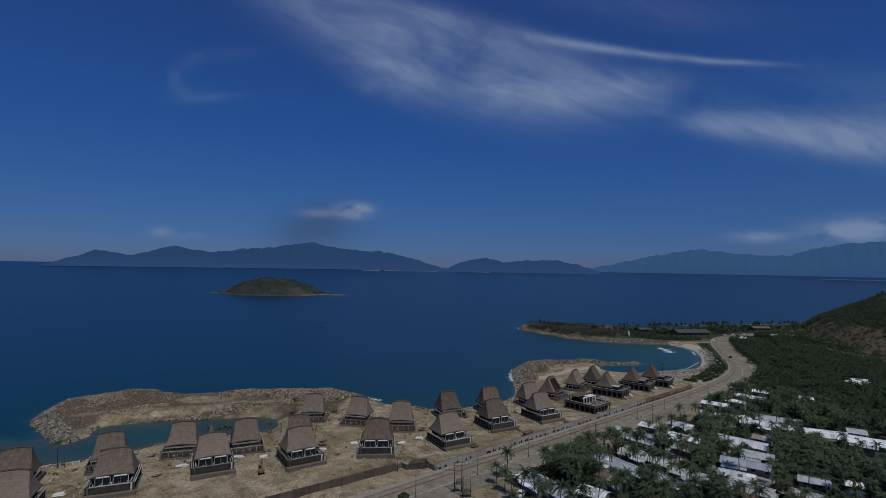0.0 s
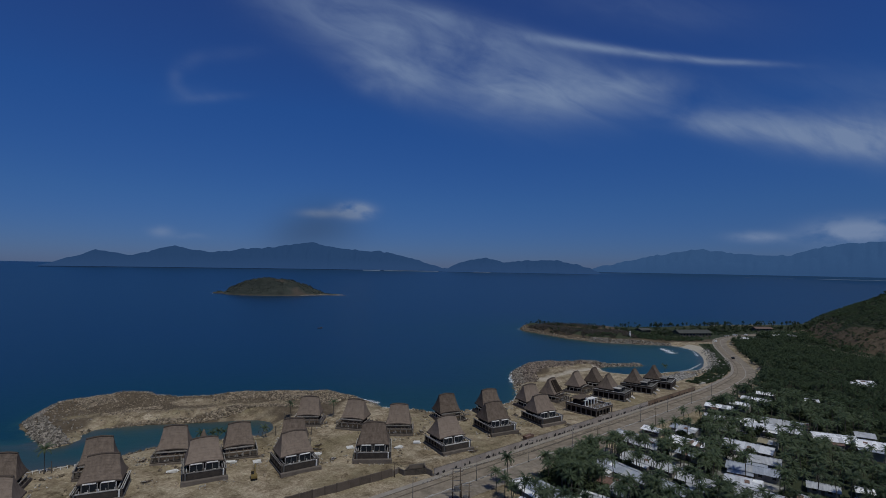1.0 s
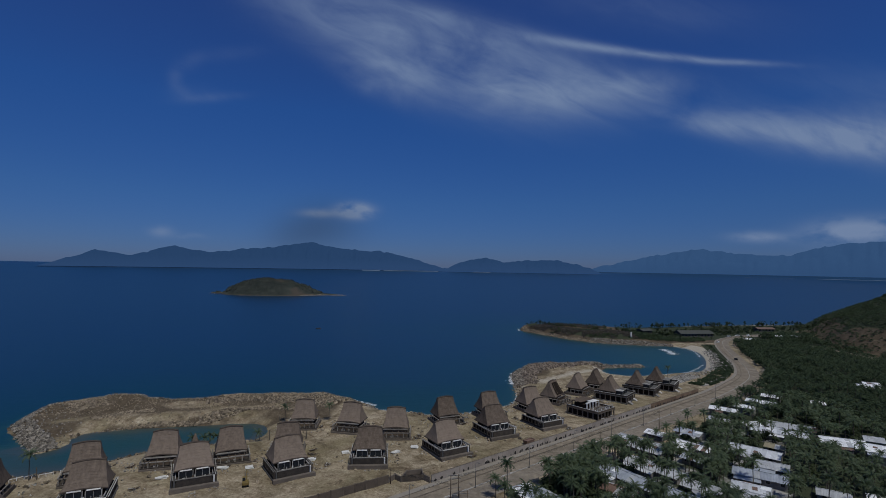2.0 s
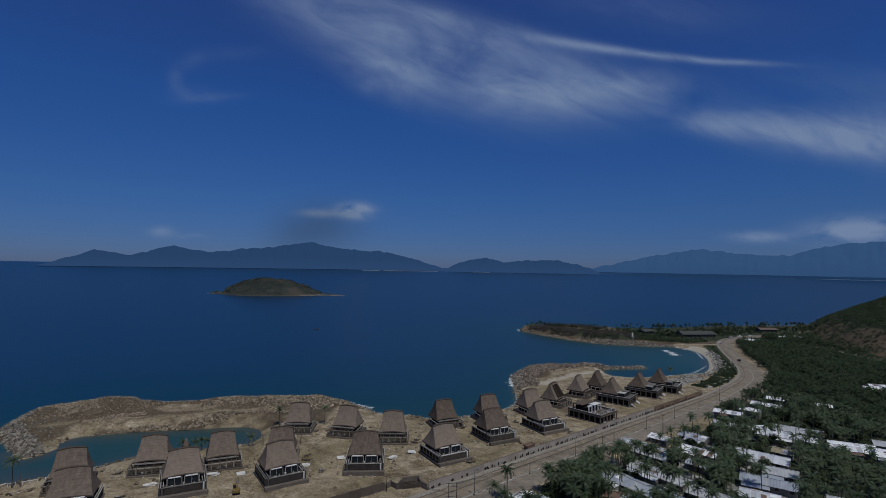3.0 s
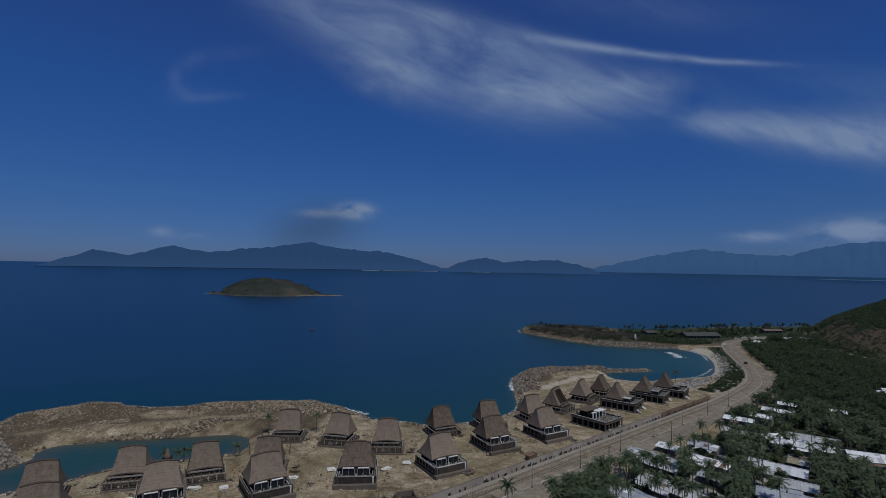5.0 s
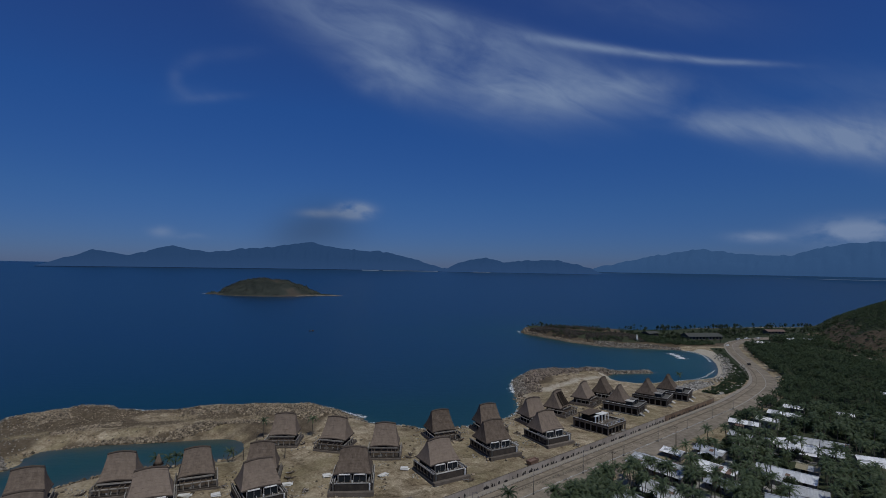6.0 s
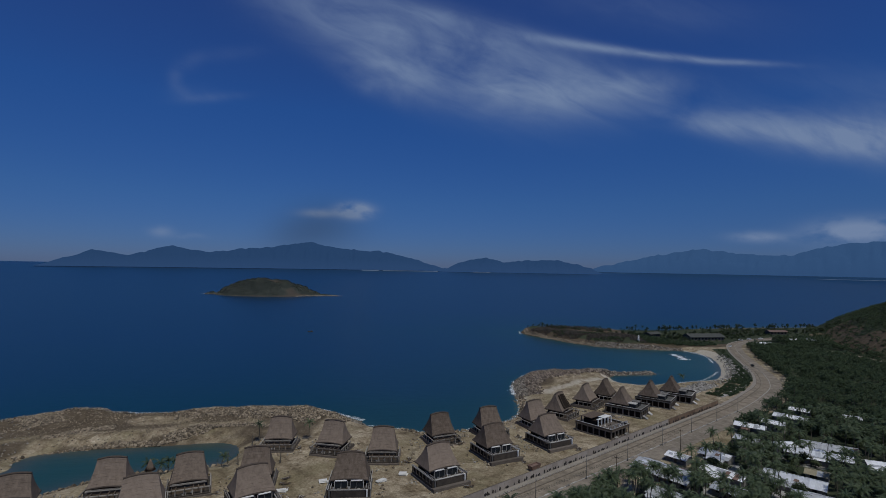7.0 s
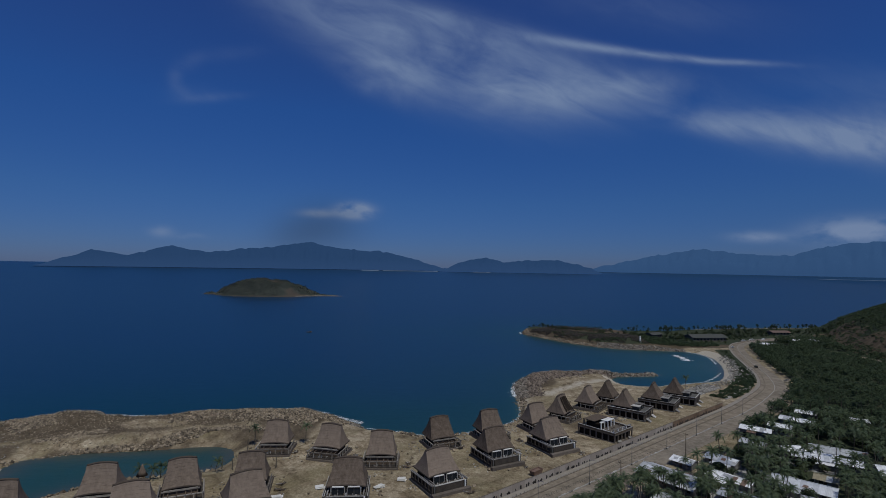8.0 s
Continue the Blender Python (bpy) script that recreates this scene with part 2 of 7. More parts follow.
def sea_material():
    """Deep blue water, greener over the shallows, with wind ripples."""
    m = bpy.data.materials.new("sea_water")
    m.use_nodes = True
    tree = m.node_tree
    link = tree.links.new
    bsdf = tree.nodes["Principled BSDF"]
    bsdf.inputs["Roughness"].default_value, bsdf.inputs["IOR"].default_value = 0.32, 1.33
    bsdf.inputs["Specular IOR Level"].default_value = 0.62
    coords = node(tree, "ShaderNodeTexCoord").outputs["Object"]
    mapping = node(tree, "ShaderNodeMapping")
    mapping.inputs["Scale"].default_value = (0.35, 1.0, 1.0)
    link(coords, mapping.inputs["Vector"])
    broad = node(tree, "ShaderNodeTexNoise", Scale=1 / 160.0, Detail=4.0, Roughness=0.55)
    ripple = node(tree, "ShaderNodeTexNoise", Scale=0.22, Detail=8.0, Roughness=0.7)
    link(mapping.outputs[0], broad.inputs["Vector"])
    link(mapping.outputs[0], ripple.inputs["Vector"])
    at = node(tree, "ShaderNodeAttribute")
    at.attribute_name = "shallow"
    r = node(tree, "ShaderNodeValToRGB")
    e = r.color_ramp.elements
    e.new(0.35), e.new(0.75)
    for el, (p, c) in zip(e, SEA_COLOURS):
        el.position, el.color = p, (*c, 1)
    v = maths(tree, "ADD", at.outputs["Fac"], maths(tree, "MULTIPLY", maths(tree, "SUBTRACT", broad.outputs["Fac"], 0.5), 0.22))
    link(v, r.inputs[0])
    link(r.outputs[0], bsdf.inputs["Base Color"])
    relief = node(tree, "ShaderNodeBump", Strength=0.25, Distance=0.5)
    link(ripple.outputs["Fac"], relief.inputs["Height"])
    link(relief.outputs[0], bsdf.inputs["Normal"])
    return m


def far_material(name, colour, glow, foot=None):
    """Backdrop of distant hills: the haze of many kilometres of sea air is painted in as a glow."""
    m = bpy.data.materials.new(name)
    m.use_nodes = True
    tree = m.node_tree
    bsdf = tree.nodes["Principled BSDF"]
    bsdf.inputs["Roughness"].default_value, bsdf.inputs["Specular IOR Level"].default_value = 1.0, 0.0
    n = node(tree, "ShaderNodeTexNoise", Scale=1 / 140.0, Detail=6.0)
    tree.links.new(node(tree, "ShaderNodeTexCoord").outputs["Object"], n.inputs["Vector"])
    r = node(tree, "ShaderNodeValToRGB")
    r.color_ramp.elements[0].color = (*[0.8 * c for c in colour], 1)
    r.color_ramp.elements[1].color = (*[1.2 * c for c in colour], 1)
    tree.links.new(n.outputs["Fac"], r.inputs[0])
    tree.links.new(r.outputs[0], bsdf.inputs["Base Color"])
    # the painted haze changes to the foot's own glow colour low over the water
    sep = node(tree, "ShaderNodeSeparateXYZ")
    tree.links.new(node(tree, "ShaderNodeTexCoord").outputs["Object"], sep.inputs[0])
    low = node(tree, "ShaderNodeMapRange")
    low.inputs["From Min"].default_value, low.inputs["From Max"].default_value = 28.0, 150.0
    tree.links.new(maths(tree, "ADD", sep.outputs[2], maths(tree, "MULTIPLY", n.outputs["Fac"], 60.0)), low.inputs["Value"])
    haze_mix = node(tree, "ShaderNodeMix")
    haze_mix.data_type = "RGBA"
    tree.links.new(low.outputs[0], haze_mix.inputs["Factor"])
    haze_mix.inputs[6].default_value, haze_mix.inputs[7].default_value = (*(foot or glow), 1), (*glow, 1)
    tree.links.new(haze_mix.outputs[2], bsdf.inputs["Emission Color"])
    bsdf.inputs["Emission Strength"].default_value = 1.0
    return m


SEA_COLOURS = [(0.0, (0.0012, 0.0252, 0.0655)), (0.35, (0.0012, 0.0350, 0.0425)), (0.75, (0.013, 0.058, 0.052)), (1.0, (0.052, 0.066, 0.058))]


def leafy(m, share=0.35):
    """Leaves let some light through."""
    tree = m.node_tree
    bsdf = tree.nodes["Principled BSDF"]
    out = tree.nodes["Material Output"]
    thin = node(tree, "ShaderNodeBsdfTranslucent")
    tree.links.new(bsdf.inputs["Base Color"].links[0].from_socket, thin.inputs["Color"])
    mix = node(tree, "ShaderNodeMixShader")
    mix.inputs[0].default_value = share
    tree.links.new(bsdf.outputs[0], mix.inputs[1])
    tree.links.new(thin.outputs[0], mix.inputs[2])
    tree.links.new(mix.outputs[0], out.inputs["Surface"])
    return m


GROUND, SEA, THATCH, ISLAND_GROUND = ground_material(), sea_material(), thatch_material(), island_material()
RIDGE = surface("ridge_thatch", (0.045, 0.035, 0.028), (0.105, 0.082, 0.065), 1.0, 6.0, 0.95, 0.6)
CONCRETE = surface("grey_concrete", (0.070, 0.069, 0.067), (0.150, 0.146, 0.138), 2.5, 5.0, 0.85, 0.2, per_object=0.2)
DARK_WALL = surface("dark_stone_wall", (0.030, 0.027, 0.025), (0.096, 0.080, 0.066), 1.2, 3.0, 0.9, 0.4, gloss=0.1, per_object=0.2)
PALE_SLAB = surface("pale_render", (0.46, 0.45, 0.43), (0.80, 0.79, 0.76), 1.5, 6.0, 0.75, 0.15, per_object=0.15)
DECK_BEAM = surface("grey_deck_beam", (0.115, 0.10, 0.086), (0.32, 0.295, 0.26), 1.5, 6.0, 0.8, 0.2, per_object=0.5)
RAIL = surface("pale_beam", (0.13, 0.122, 0.112), (0.46, 0.445, 0.42), 1.5, 6.0, 0.85, 0.2, gloss=0.1, per_object=0.5)
BRICK_WALL = surface("unplastered_block", (0.085, 0.072, 0.060), (0.185, 0.155, 0.130), 2.0, 4.0, 0.9, 0.4, per_object=0.3)
# near-black colour on solid blocks, standing in for the shade indoors
INNER_SHADE = surface("interior_shade", (0.014, 0.011, 0.009), (0.036, 0.028, 0.022), 1.0, 4.0, 0.95, 0.1, gloss=0.05)
WINDOW = surface("dark_glass", (0.012, 0.016, 0.020), (0.03, 0.035, 0.04), 1.0, 2.0, 0.15, 0.02, gloss=0.5)
TIMBER = surface("weathered_timber", (0.07, 0.052, 0.038), (0.16, 0.12, 0.085), 0.8, 8.0, 0.85, 0.4, per_object=0.3)
ASPHALT = surface("worn_asphalt", (0.105, 0.087, 0.066), (0.315, 0.27, 0.213), 5.0, 0.8, 0.9, 0.2, spread=0.22)
DIRT_LANE = surface("dusty_lane", (0.095, 0.077, 0.057), (0.34, 0.285, 0.215), 4.0, 0.8, 0.95, 0.35, spread=0.22)
PAVING = surface("paving", (0.20, 0.175, 0.145), (0.32, 0.29, 0.25), 3.0, 2.0, 0.9, 0.2)
KERB = surface("kerb_concrete", (0.24, 0.225, 0.20), (0.42, 0.40, 0.37), 2.0, 4.0, 0.85, 0.2)
DARK_KERB = surface("dirty_kerb", (0.105, 0.086, 0.066), (0.185, 0.155, 0.125), 2.0, 4.0, 0.9, 0.3)
HOARDING = surface("hoarding_paint", (0.25, 0.215, 0.187), (0.40, 0.36, 0.32), 2.5, 3.0, 0.7, 0.1, per_object=0.25)
BROWN_HOARDING = surface("brown_hoarding", (0.13, 0.085, 0.055), (0.24, 0.17, 0.12), 2.0, 3.0, 0.75, 0.1, per_object=0.4)
INK = surface("black_paint", (0.012, 0.011, 0.011), (0.03, 0.027, 0.025), 1.0, 4.0, 0.7, 0.1)
BARK = surface("palm_bark", (0.07, 0.060, 0.048), (0.15, 0.132, 0.108), 0.8, 6.0, 0.9, 0.5, stretch=(1, 1, 4))
FROND = surface("palm_frond", (0.056, 0.084, 0.046), (0.130, 0.172, 0.092), 1.2, 2.5, 0.48, 0.1, per_object=0.45, gloss=0.35)
LEAF = surface("tree_leaves", (0.058, 0.080, 0.041), (0.112, 0.142, 0.072), 1.5, 2.0, 0.6, 0.1, per_object=0.4, gloss=0.2)
DRY_SCRUB = surface("dry_scrub", (0.078, 0.074, 0.064), (0.190, 0.168, 0.145), 6.0, 0.5, 0.8, 0.1, gloss=0.1, spread=0.2)
ISLAND_SCRUB = surface("island_scrub", (0.044, 0.054, 0.046), (0.088, 0.094, 0.076), 14.0, 0.3, 0.8, 0.1, gloss=0.1, spread=0.2)
WOODS = surface("woods_leaves", (0.055, 0.084, 0.048), (0.086, 0.121, 0.069), 9.0, 0.35, 0.65, 0.1, gloss=0.2, spread=0.2)
DRY_FROND = surface("dry_frond", (0.07, 0.055, 0.028), (0.15, 0.12, 0.065), 1.2, 2.5, 0.7, 0.1)
for m in (FROND, LEAF, WOODS, DRY_FROND, DRY_SCRUB):
    leafy(m, 0.55)
OLD_WALL = surface("old_brown_wall", (0.060, 0.047, 0.037), (0.135, 0.108, 0.085), 2.0, 3.0, 0.9, 0.4, per_object=0.3)
DULL_ROOF = surface("dull_green_roof", (0.046, 0.050, 0.045), (0.084, 0.088, 0.080), 3.0, 1.5, 0.8, 0.2)
# darker copy of the house plaster, the far walls' shade in its colour
SHADED_WALL = surface("shaded_plaster", (0.08, 0.075, 0.068), (0.18, 0.17, 0.155), 2.0, 3.0, 0.9, 0.2, per_object=0.4)
TIN_WHITE = surface("bright_tin_roof", (0.62, 0.63, 0.65), (0.92, 0.93, 0.94), 2.5, 1.2, 0.45, 0.1, gloss=0.5, per_object=0.2)
TIN_GREY = surface("grey_tin_roof", (0.27, 0.28, 0.295), (0.52, 0.535, 0.56), 3.0, 1.5, 0.5, 0.1, gloss=0.5, per_object=0.2)
TIN_BLUE = surface("blue_grey_tin_roof", (0.22, 0.245, 0.29), (0.42, 0.455, 0.52), 3.0, 1.5, 0.5, 0.1, gloss=0.5, per_object=0.2)
TIN_PALE = surface("pale_tin_roof", (0.40, 0.42, 0.455), (0.70, 0.72, 0.76), 2.5, 1.2, 0.5, 0.1, gloss=0.5, per_object=0.3)
TIN_BEIGE = surface("faded_yellow_roof", (0.20, 0.175, 0.115), (0.34, 0.30, 0.21), 2.5, 1.2, 0.7, 0.15)
TIN_RUST = surface("rusty_tin_roof", (0.10, 0.055, 0.04), (0.22, 0.15, 0.12), 2.0, 1.5, 0.7, 0.2, per_object=0.2)
TILE_RED = surface("clay_roof", (0.10, 0.068, 0.056), (0.19, 0.135, 0.115), 3.0, 1.5, 0.8, 0.2)
HOUSE_WALL = surface("stained_plaster", (0.12, 0.115, 0.105), (0.30, 0.28, 0.26), 2.0, 3.0, 0.9, 0.2, per_object=0.4)
STEEL = surface("grey_steel", (0.10, 0.10, 0.10), (0.20, 0.20, 0.20), 1.0, 5.0, 0.5, 0.1, metal=0.4)
FOAM = surface("sea_foam", (0.42, 0.46, 0.49), (0.72, 0.76, 0.78), 1.5, 1.0, 0.9, 0.4)
YELLOW = surface("worn_yellow_paint", (0.12, 0.085, 0.03), (0.24, 0.17, 0.05), 0.6, 4.0, 0.6, 0.1)
RUBBER = surface("black_rubber", (0.012, 0.012, 0.012), (0.03, 0.03, 0.03), 0.4, 6.0, 0.85, 0.2)
CAR_WHITE = surface("white_car_paint", (0.62, 0.63, 0.64), (0.75, 0.76, 0.77), 0.8, 4.0, 0.3, 0.02, gloss=0.5)
TARP_BLUE = surface("blue_tarpaulin", (0.03, 0.06, 0.22), (0.06, 0.11, 0.34), 0.8, 3.0, 0.6, 0.3)
TARP_RED = surface("faded_red_tarpaulin", (0.24, 0.06, 0.04), (0.36, 0.12, 0.08), 0.8, 3.0, 0.7, 0.3)
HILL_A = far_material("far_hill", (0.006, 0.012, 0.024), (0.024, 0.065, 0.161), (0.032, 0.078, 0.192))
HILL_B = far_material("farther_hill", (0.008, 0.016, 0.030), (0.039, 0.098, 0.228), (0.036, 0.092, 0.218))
# ---- building helpers ----
class Shape:
    """Collects vertices and faces for one mesh."""

    def __init__(self):
        self.v, self.f = [], []

    def add(self, verts, faces):
        k = len(self.v)
        self.v.extend(tuple(p) for p in verts)
        self.f.extend(tuple(k + i for i in f) for f in faces)
        return self

    def box(self, x0, x1, y0, y1, z0, z1, c=0.0):
        """A box; with c its upright edges and top edge are chamfered."""
        if not c:
            p = [(x, y, z) for z in (z0, z1) for x, y in ((x0, y0), (x1, y0), (x1, y1), (x0, y1))]
            return self.add(p, [(3, 2, 1, 0), (4, 5, 6, 7), (0, 1, 5, 4), (1, 2, 6, 5), (2, 3, 7, 6), (3, 0, 4, 7)])
        ring = lambda q, z: [(x0 + q, y0, z), (x1 - q, y0, z), (x1, y0 + q, z), (x1, y1 - q, z), (x1 - q, y1, z), (x0 + q, y1, z), (x0, y1 - q, z), (x0, y0 + q, z)]
        top = [(x0 + 2 * c, y0 + c, z1), (x1 - 2 * c, y0 + c, z1), (x1 - c, y0 + 2 * c, z1), (x1 - c, y1 - 2 * c, z1), (x1 - 2 * c, y1 - c, z1), (x0 + 2 * c, y1 - c, z1), (x0 + c, y1 - 2 * c, z1), (x0 + c, y0 + 2 * c, z1)]
        return self.loft([ring(c, z0), ring(c, z1 - c), top], caps=True)

    def loft(self, rings, caps=True, closed=True):
        k, n = len(self.v), len(rings[0])
        for r in rings:
            self.v.extend(tuple(p) for p in r)
        for i in range(len(rings) - 1):
            for j in range(n if closed else n - 1):
                a, b = k + i * n + j, k + i * n + (j + 1) % n
                self.f.append((a, b, b + n, a + n))
        if caps:
            self.f.append(tuple(k + j for j in reversed(range(n))))
            self.f.append(tuple(k + (len(rings) - 1) * n + j for j in range(n)))
        return self

    def tube(self, pts, radii, sides=6):
        rings = []
        for i, p in enumerate(pts):
            q = Vector(pts[min(i + 1, len(pts) - 1)]) - Vector(pts[max(i - 1, 0)])
            turn = q.to_track_quat("Z", "Y").to_matrix()
            r = radii if isinstance(radii, (int, float)) else radii[i]
            rings.append([tuple(Vector(p) + turn @ Vector((r * math.cos(t), r * math.sin(t), 0))) for t in (math.tau * j / sides for j in range(sides))])
        return self.loft(rings)

    def mesh(self, name, smooth=False):
        me = bpy.data.meshes.new(name)
        me.from_pydata(self.v, [], self.f)
        if smooth:
            me.shade_smooth()
        me.update()
        return me


def part(name, shape, material, parent=None, label="", smooth=False, at=None):
    me = shape if isinstance(shape, bpy.types.Mesh) else shape.mesh(name, smooth)
    if not me.materials:
        me.materials.append(material)
    ob = new(name, me)
    if parent is not None:
        ob.parent = parent
    if at is not None:
        ob.matrix_basis = at
    return tagged(ob, label) if label else ob


def sheet(name, xs, ys, zs, material, smooth=True, **weights):
    """A ground sheet over a grid, with named weights at its vertices."""
    nx, ny = len(xs), len(ys)
    gx, gy = np.meshgrid(xs, ys)
    co = np.stack([gx, gy, zs], -1).reshape(-1, 3)
    i = (np.arange(ny - 1)[:, None] * nx + np.arange(nx - 1)).ravel()
    faces = np.stack([i, i + 1, i + nx + 1, i + nx], -1)
    me = bpy.data.meshes.new(name)
    me.from_pydata(co.tolist(), [], faces.tolist())
    for key, w in weights.items():
        me.attributes.new(key, "FLOAT", "POINT").data.foreach_set("value", np.ascontiguousarray(w, dtype=np.float32).ravel())
    if smooth:
        me.shade_smooth()
    me.materials.append(material)
    return new(name, me)


def smooth01(t):
    t = np.clip(t, 0, 1)
    return t * t * (3 - 2 * t)


def value_noise(x, y, size, seed=0):
    """Smooth noise between -1 and 1, with lumps of that size in metres."""
    x, y = np.asarray(x, float) / size, np.asarray(y, float) / size
    ix, iy = np.floor(x), np.floor(y)
    fx, fy = smooth01(x - ix), smooth01(y - iy)

    def h(a, b):
        s = np.sin(a * 127.1 + b * 311.7 + seed * 74.7) * 43758.5453
        return s - np.floor(s)

    low = h(ix, iy) * (1 - fx) + h(ix + 1, iy) * fx
    high = h(ix, iy + 1) * (1 - fx) + h(ix + 1, iy + 1) * fx
    return 2 * (low * (1 - fy) + high * fy) - 1


def line_distance(x, y, pts, closed=False):
    x, y = np.asarray(x, float), np.asarray(y, float)
    best = np.full(x.shape, 1e9)
    ends = list(zip(pts, pts[1:] + pts[:1])) if closed else list(zip(pts, pts[1:]))
    for (ax, ay), (bx, by) in ends:
        dx, dy = bx - ax, by - ay
        t = np.clip(((x - ax) * dx + (y - ay) * dy) / (dx * dx + dy * dy), 0, 1)
        best = np.minimum(best, (x - ax - t * dx) ** 2 + (y - ay - t * dy) ** 2)
    return np.sqrt(best)


def inside(x, y, pts):
    x, y = np.asarray(x, float), np.asarray(y, float)
    odd = np.zeros(x.shape, bool)
    for (ax, ay), (bx, by) in zip(pts, pts[1:] + pts[:1]):
        if ay == by:
            continue
        odd ^= ((ay > y) != (by > y)) & (x < (bx - ax) * (y - ay) / (by - ay) + ax)
    return odd


def curve_through(pts, step=4.0):
    """Points every few metres on a smooth line through those given."""
    out = []
    p = [pts[0]] + list(pts) + [pts[-1]]
    for a, b, c, d in zip(p, p[1:], p[2:], p[3:]):
        a, b, c, d = (np.array(q, float) for q in (a, b, c, d))
        n = max(1, int(np.linalg.norm(c - b) / step))
        for i in range(n):
            t = i / n
            out.append(tuple(0.5 * (2 * b + (c - a) * t + (2 * a - 5 * b + 4 * c - d) * t * t + (3 * b - a - 3 * c + d) * t ** 3)))
    return out + [tuple(map(float, pts[-1]))]


# ---- the plan: coast, road, hill ----
COAST = [(-1500, -60), (-500, 70), (-260, 128), (-172, 169), (-150, 177), (-133, 184.5), (-119, 195), (-110, 206), (-100, 212), (-89, 215), (-75, 221),
         (-73, 230), (-77, 241), (-85, 244), (-105, 239), (-124, 235), (-138, 232), (-148, 226), (-149, 220), (-145, 214), (-149, 203), (-158, 209),
         (-169, 218), (-181, 227), (-187, 236), (-189, 253), (-184, 267), (-175, 275), (-163, 279), (-145, 276), (-122, 278), (-103, 284), (-83, 291),
         (-60, 290), (-43, 280), (-34, 274), (-26, 266), (-11, 262), (-2, 258), (15, 263), (33, 274), (43, 290)]
BAY = [(47, 326), (50, 358), (59, 377), (77, 387), (95, 390), (121, 392), (150, 397), (155, 395), (150, 392), (122, 386), (116, 374), (121, 357), (130, 356),
       (151, 363), (186, 378), (206, 407), (221, 440), (229, 470), (226, 492), (214, 498), (191, 501), (156, 510), (130, 534), (111, 565), (94, 592),
       (95, 620), (114, 643), (155, 660), (187, 646), (215, 632), (245, 632), (302, 652), (380, 674), (466, 692), (700, 760), (1500, 900), (1500, -900), (-1500, -900)]
LAND = curve_through(COAST + BAY[:-3], 5.0) + BAY[-3:]
MOLE = [(-176, 236), (-179, 256), (-168, 268), (-146, 267), (-122, 269), (-100, 276), (-80, 281), (-58, 279), (-44, 270)]
INNER_BANK = [(-140, 238), (-118, 244), (-98, 249), (-80, 252), (-66, 250)]
SPIT = [(57, 348), (62, 366), (78, 380), (98, 385), (122, 389), (150, 394)]
HEAD = [(113, 602), (128, 576), (152, 553), (184, 540), (214, 548)]
ROAD_A, ROAD_DIR, ROAD_SIDE = Vector((-1.5, 176.3)), Vector((0.7635, 0.6458)), Vector((0.6458, -0.7635))


def by_road(s, n):
    """The plan's point s metres along the hoarding and n metres from it, towards the village."""
    p = ROAD_A + ROAD_DIR * s + ROAD_SIDE * n
    return p.x, p.y


SPINE = curve_through([by_road(-330, 10.5), by_road(-150, 10.5), by_road(0, 10.5), by_road(90, 10.5), by_road(170, 10.5), (158, 298), (180, 320), (203, 347), (221, 381), (236, 420), (259, 478), (284, 523), (320, 552), (362, 574), (384, 592)], 4.0)
YARDS = [(68, 176), (82, 186), (104, 178), (140, 228), (108, 216), (166, 206), (92, 204), (116, 196), (130, 238), (100, 166)]
HILL_RIDGE = [(622, 548), (566, 450), (560, 340)]
HILL_FOOT = 198.0
HILL_TRACK = [(347, 492), (350, 478), (352.5, 454), (354.5, 425), (358, 395)]
TRACK = [(-141, 203), (-148, 221), (-146, 238), (-130, 241), (-116, 246), (-100, 254), (-80, 262)]
MOUNDS = [(-154, 271, 12, 2.5), (-167, 255, 9, 2.0), (-105, 277, 13, 1.6), (-84, 286, 9, 0.9), (-60, 282, 9, 1.4), (-134, 273, 7, 0.4), (-47, 273, 7, 0.9), (-181, 247, 8, 1.2)]


def terrain(x, y):
    """Height of the land over the sea, and how far inland a point lies."""
    x, y = np.asarray(x, float), np.asarray(y, float)
    d = line_distance(x, y, LAND, True) * np.where(inside(x, y, LAND), 1, -1)
    z = np.where(d > 0, 3.0 * smooth01((d + 1.5) / 11.0), -np.minimum(6.0, -0.30 * d) - 0.2)
    rough = 0.28 * value_noise(x, y, 9.0, 1) + 0.16 * value_noise(x, y, 3.7, 2)
    mole = np.exp(-(line_distance(x, y, MOLE) / 8.0) ** 2) * (0.5 + 0.4 * value_noise(x, y, 14, 3))
    for a, b, r, h in MOUNDS:
        mole = mole + h * np.exp(-(np.hypot(x - a, y - b) / r) ** 2) * (1 + 0.3 * value_noise(x, y, 5, 9))
    bank = np.exp(-(line_distance(x, y, INNER_BANK) / 4.0) ** 2) * (1.2 + 0.8 * value_noise(x, y, 9, 4))
    spit = np.exp(-(line_distance(x, y, SPIT) / 8.0) ** 2) * (1.7 + 0.9 * value_noise(x, y, 8, 5))
    head = np.exp(-(line_distance(x, y, HEAD) / 26.0) ** 2) * (3.6 + 1.3 * value_noise(x, y, 18, 6))
    r = line_distance(x, y, HILL_RIDGE) + 5 * value_noise(x, y, 30, 10)
    hill = 58 * np.clip(1 - (np.clip(r, 0, None) / HILL_FOOT) ** 2.4, 0, 1) * (1 + 0.05 * value_noise(x, y, 45, 7)) + 2.0 * value_noise(x, y, 22, 8) * smooth01((HILL_FOOT - r) / 40)
    still = smooth01((line_distance(x, y, SPINE) - 11) / 6)
    shore = smooth01(d / 6)
    return z + shore * still * (rough + mole + bank + spit + head + hill), d


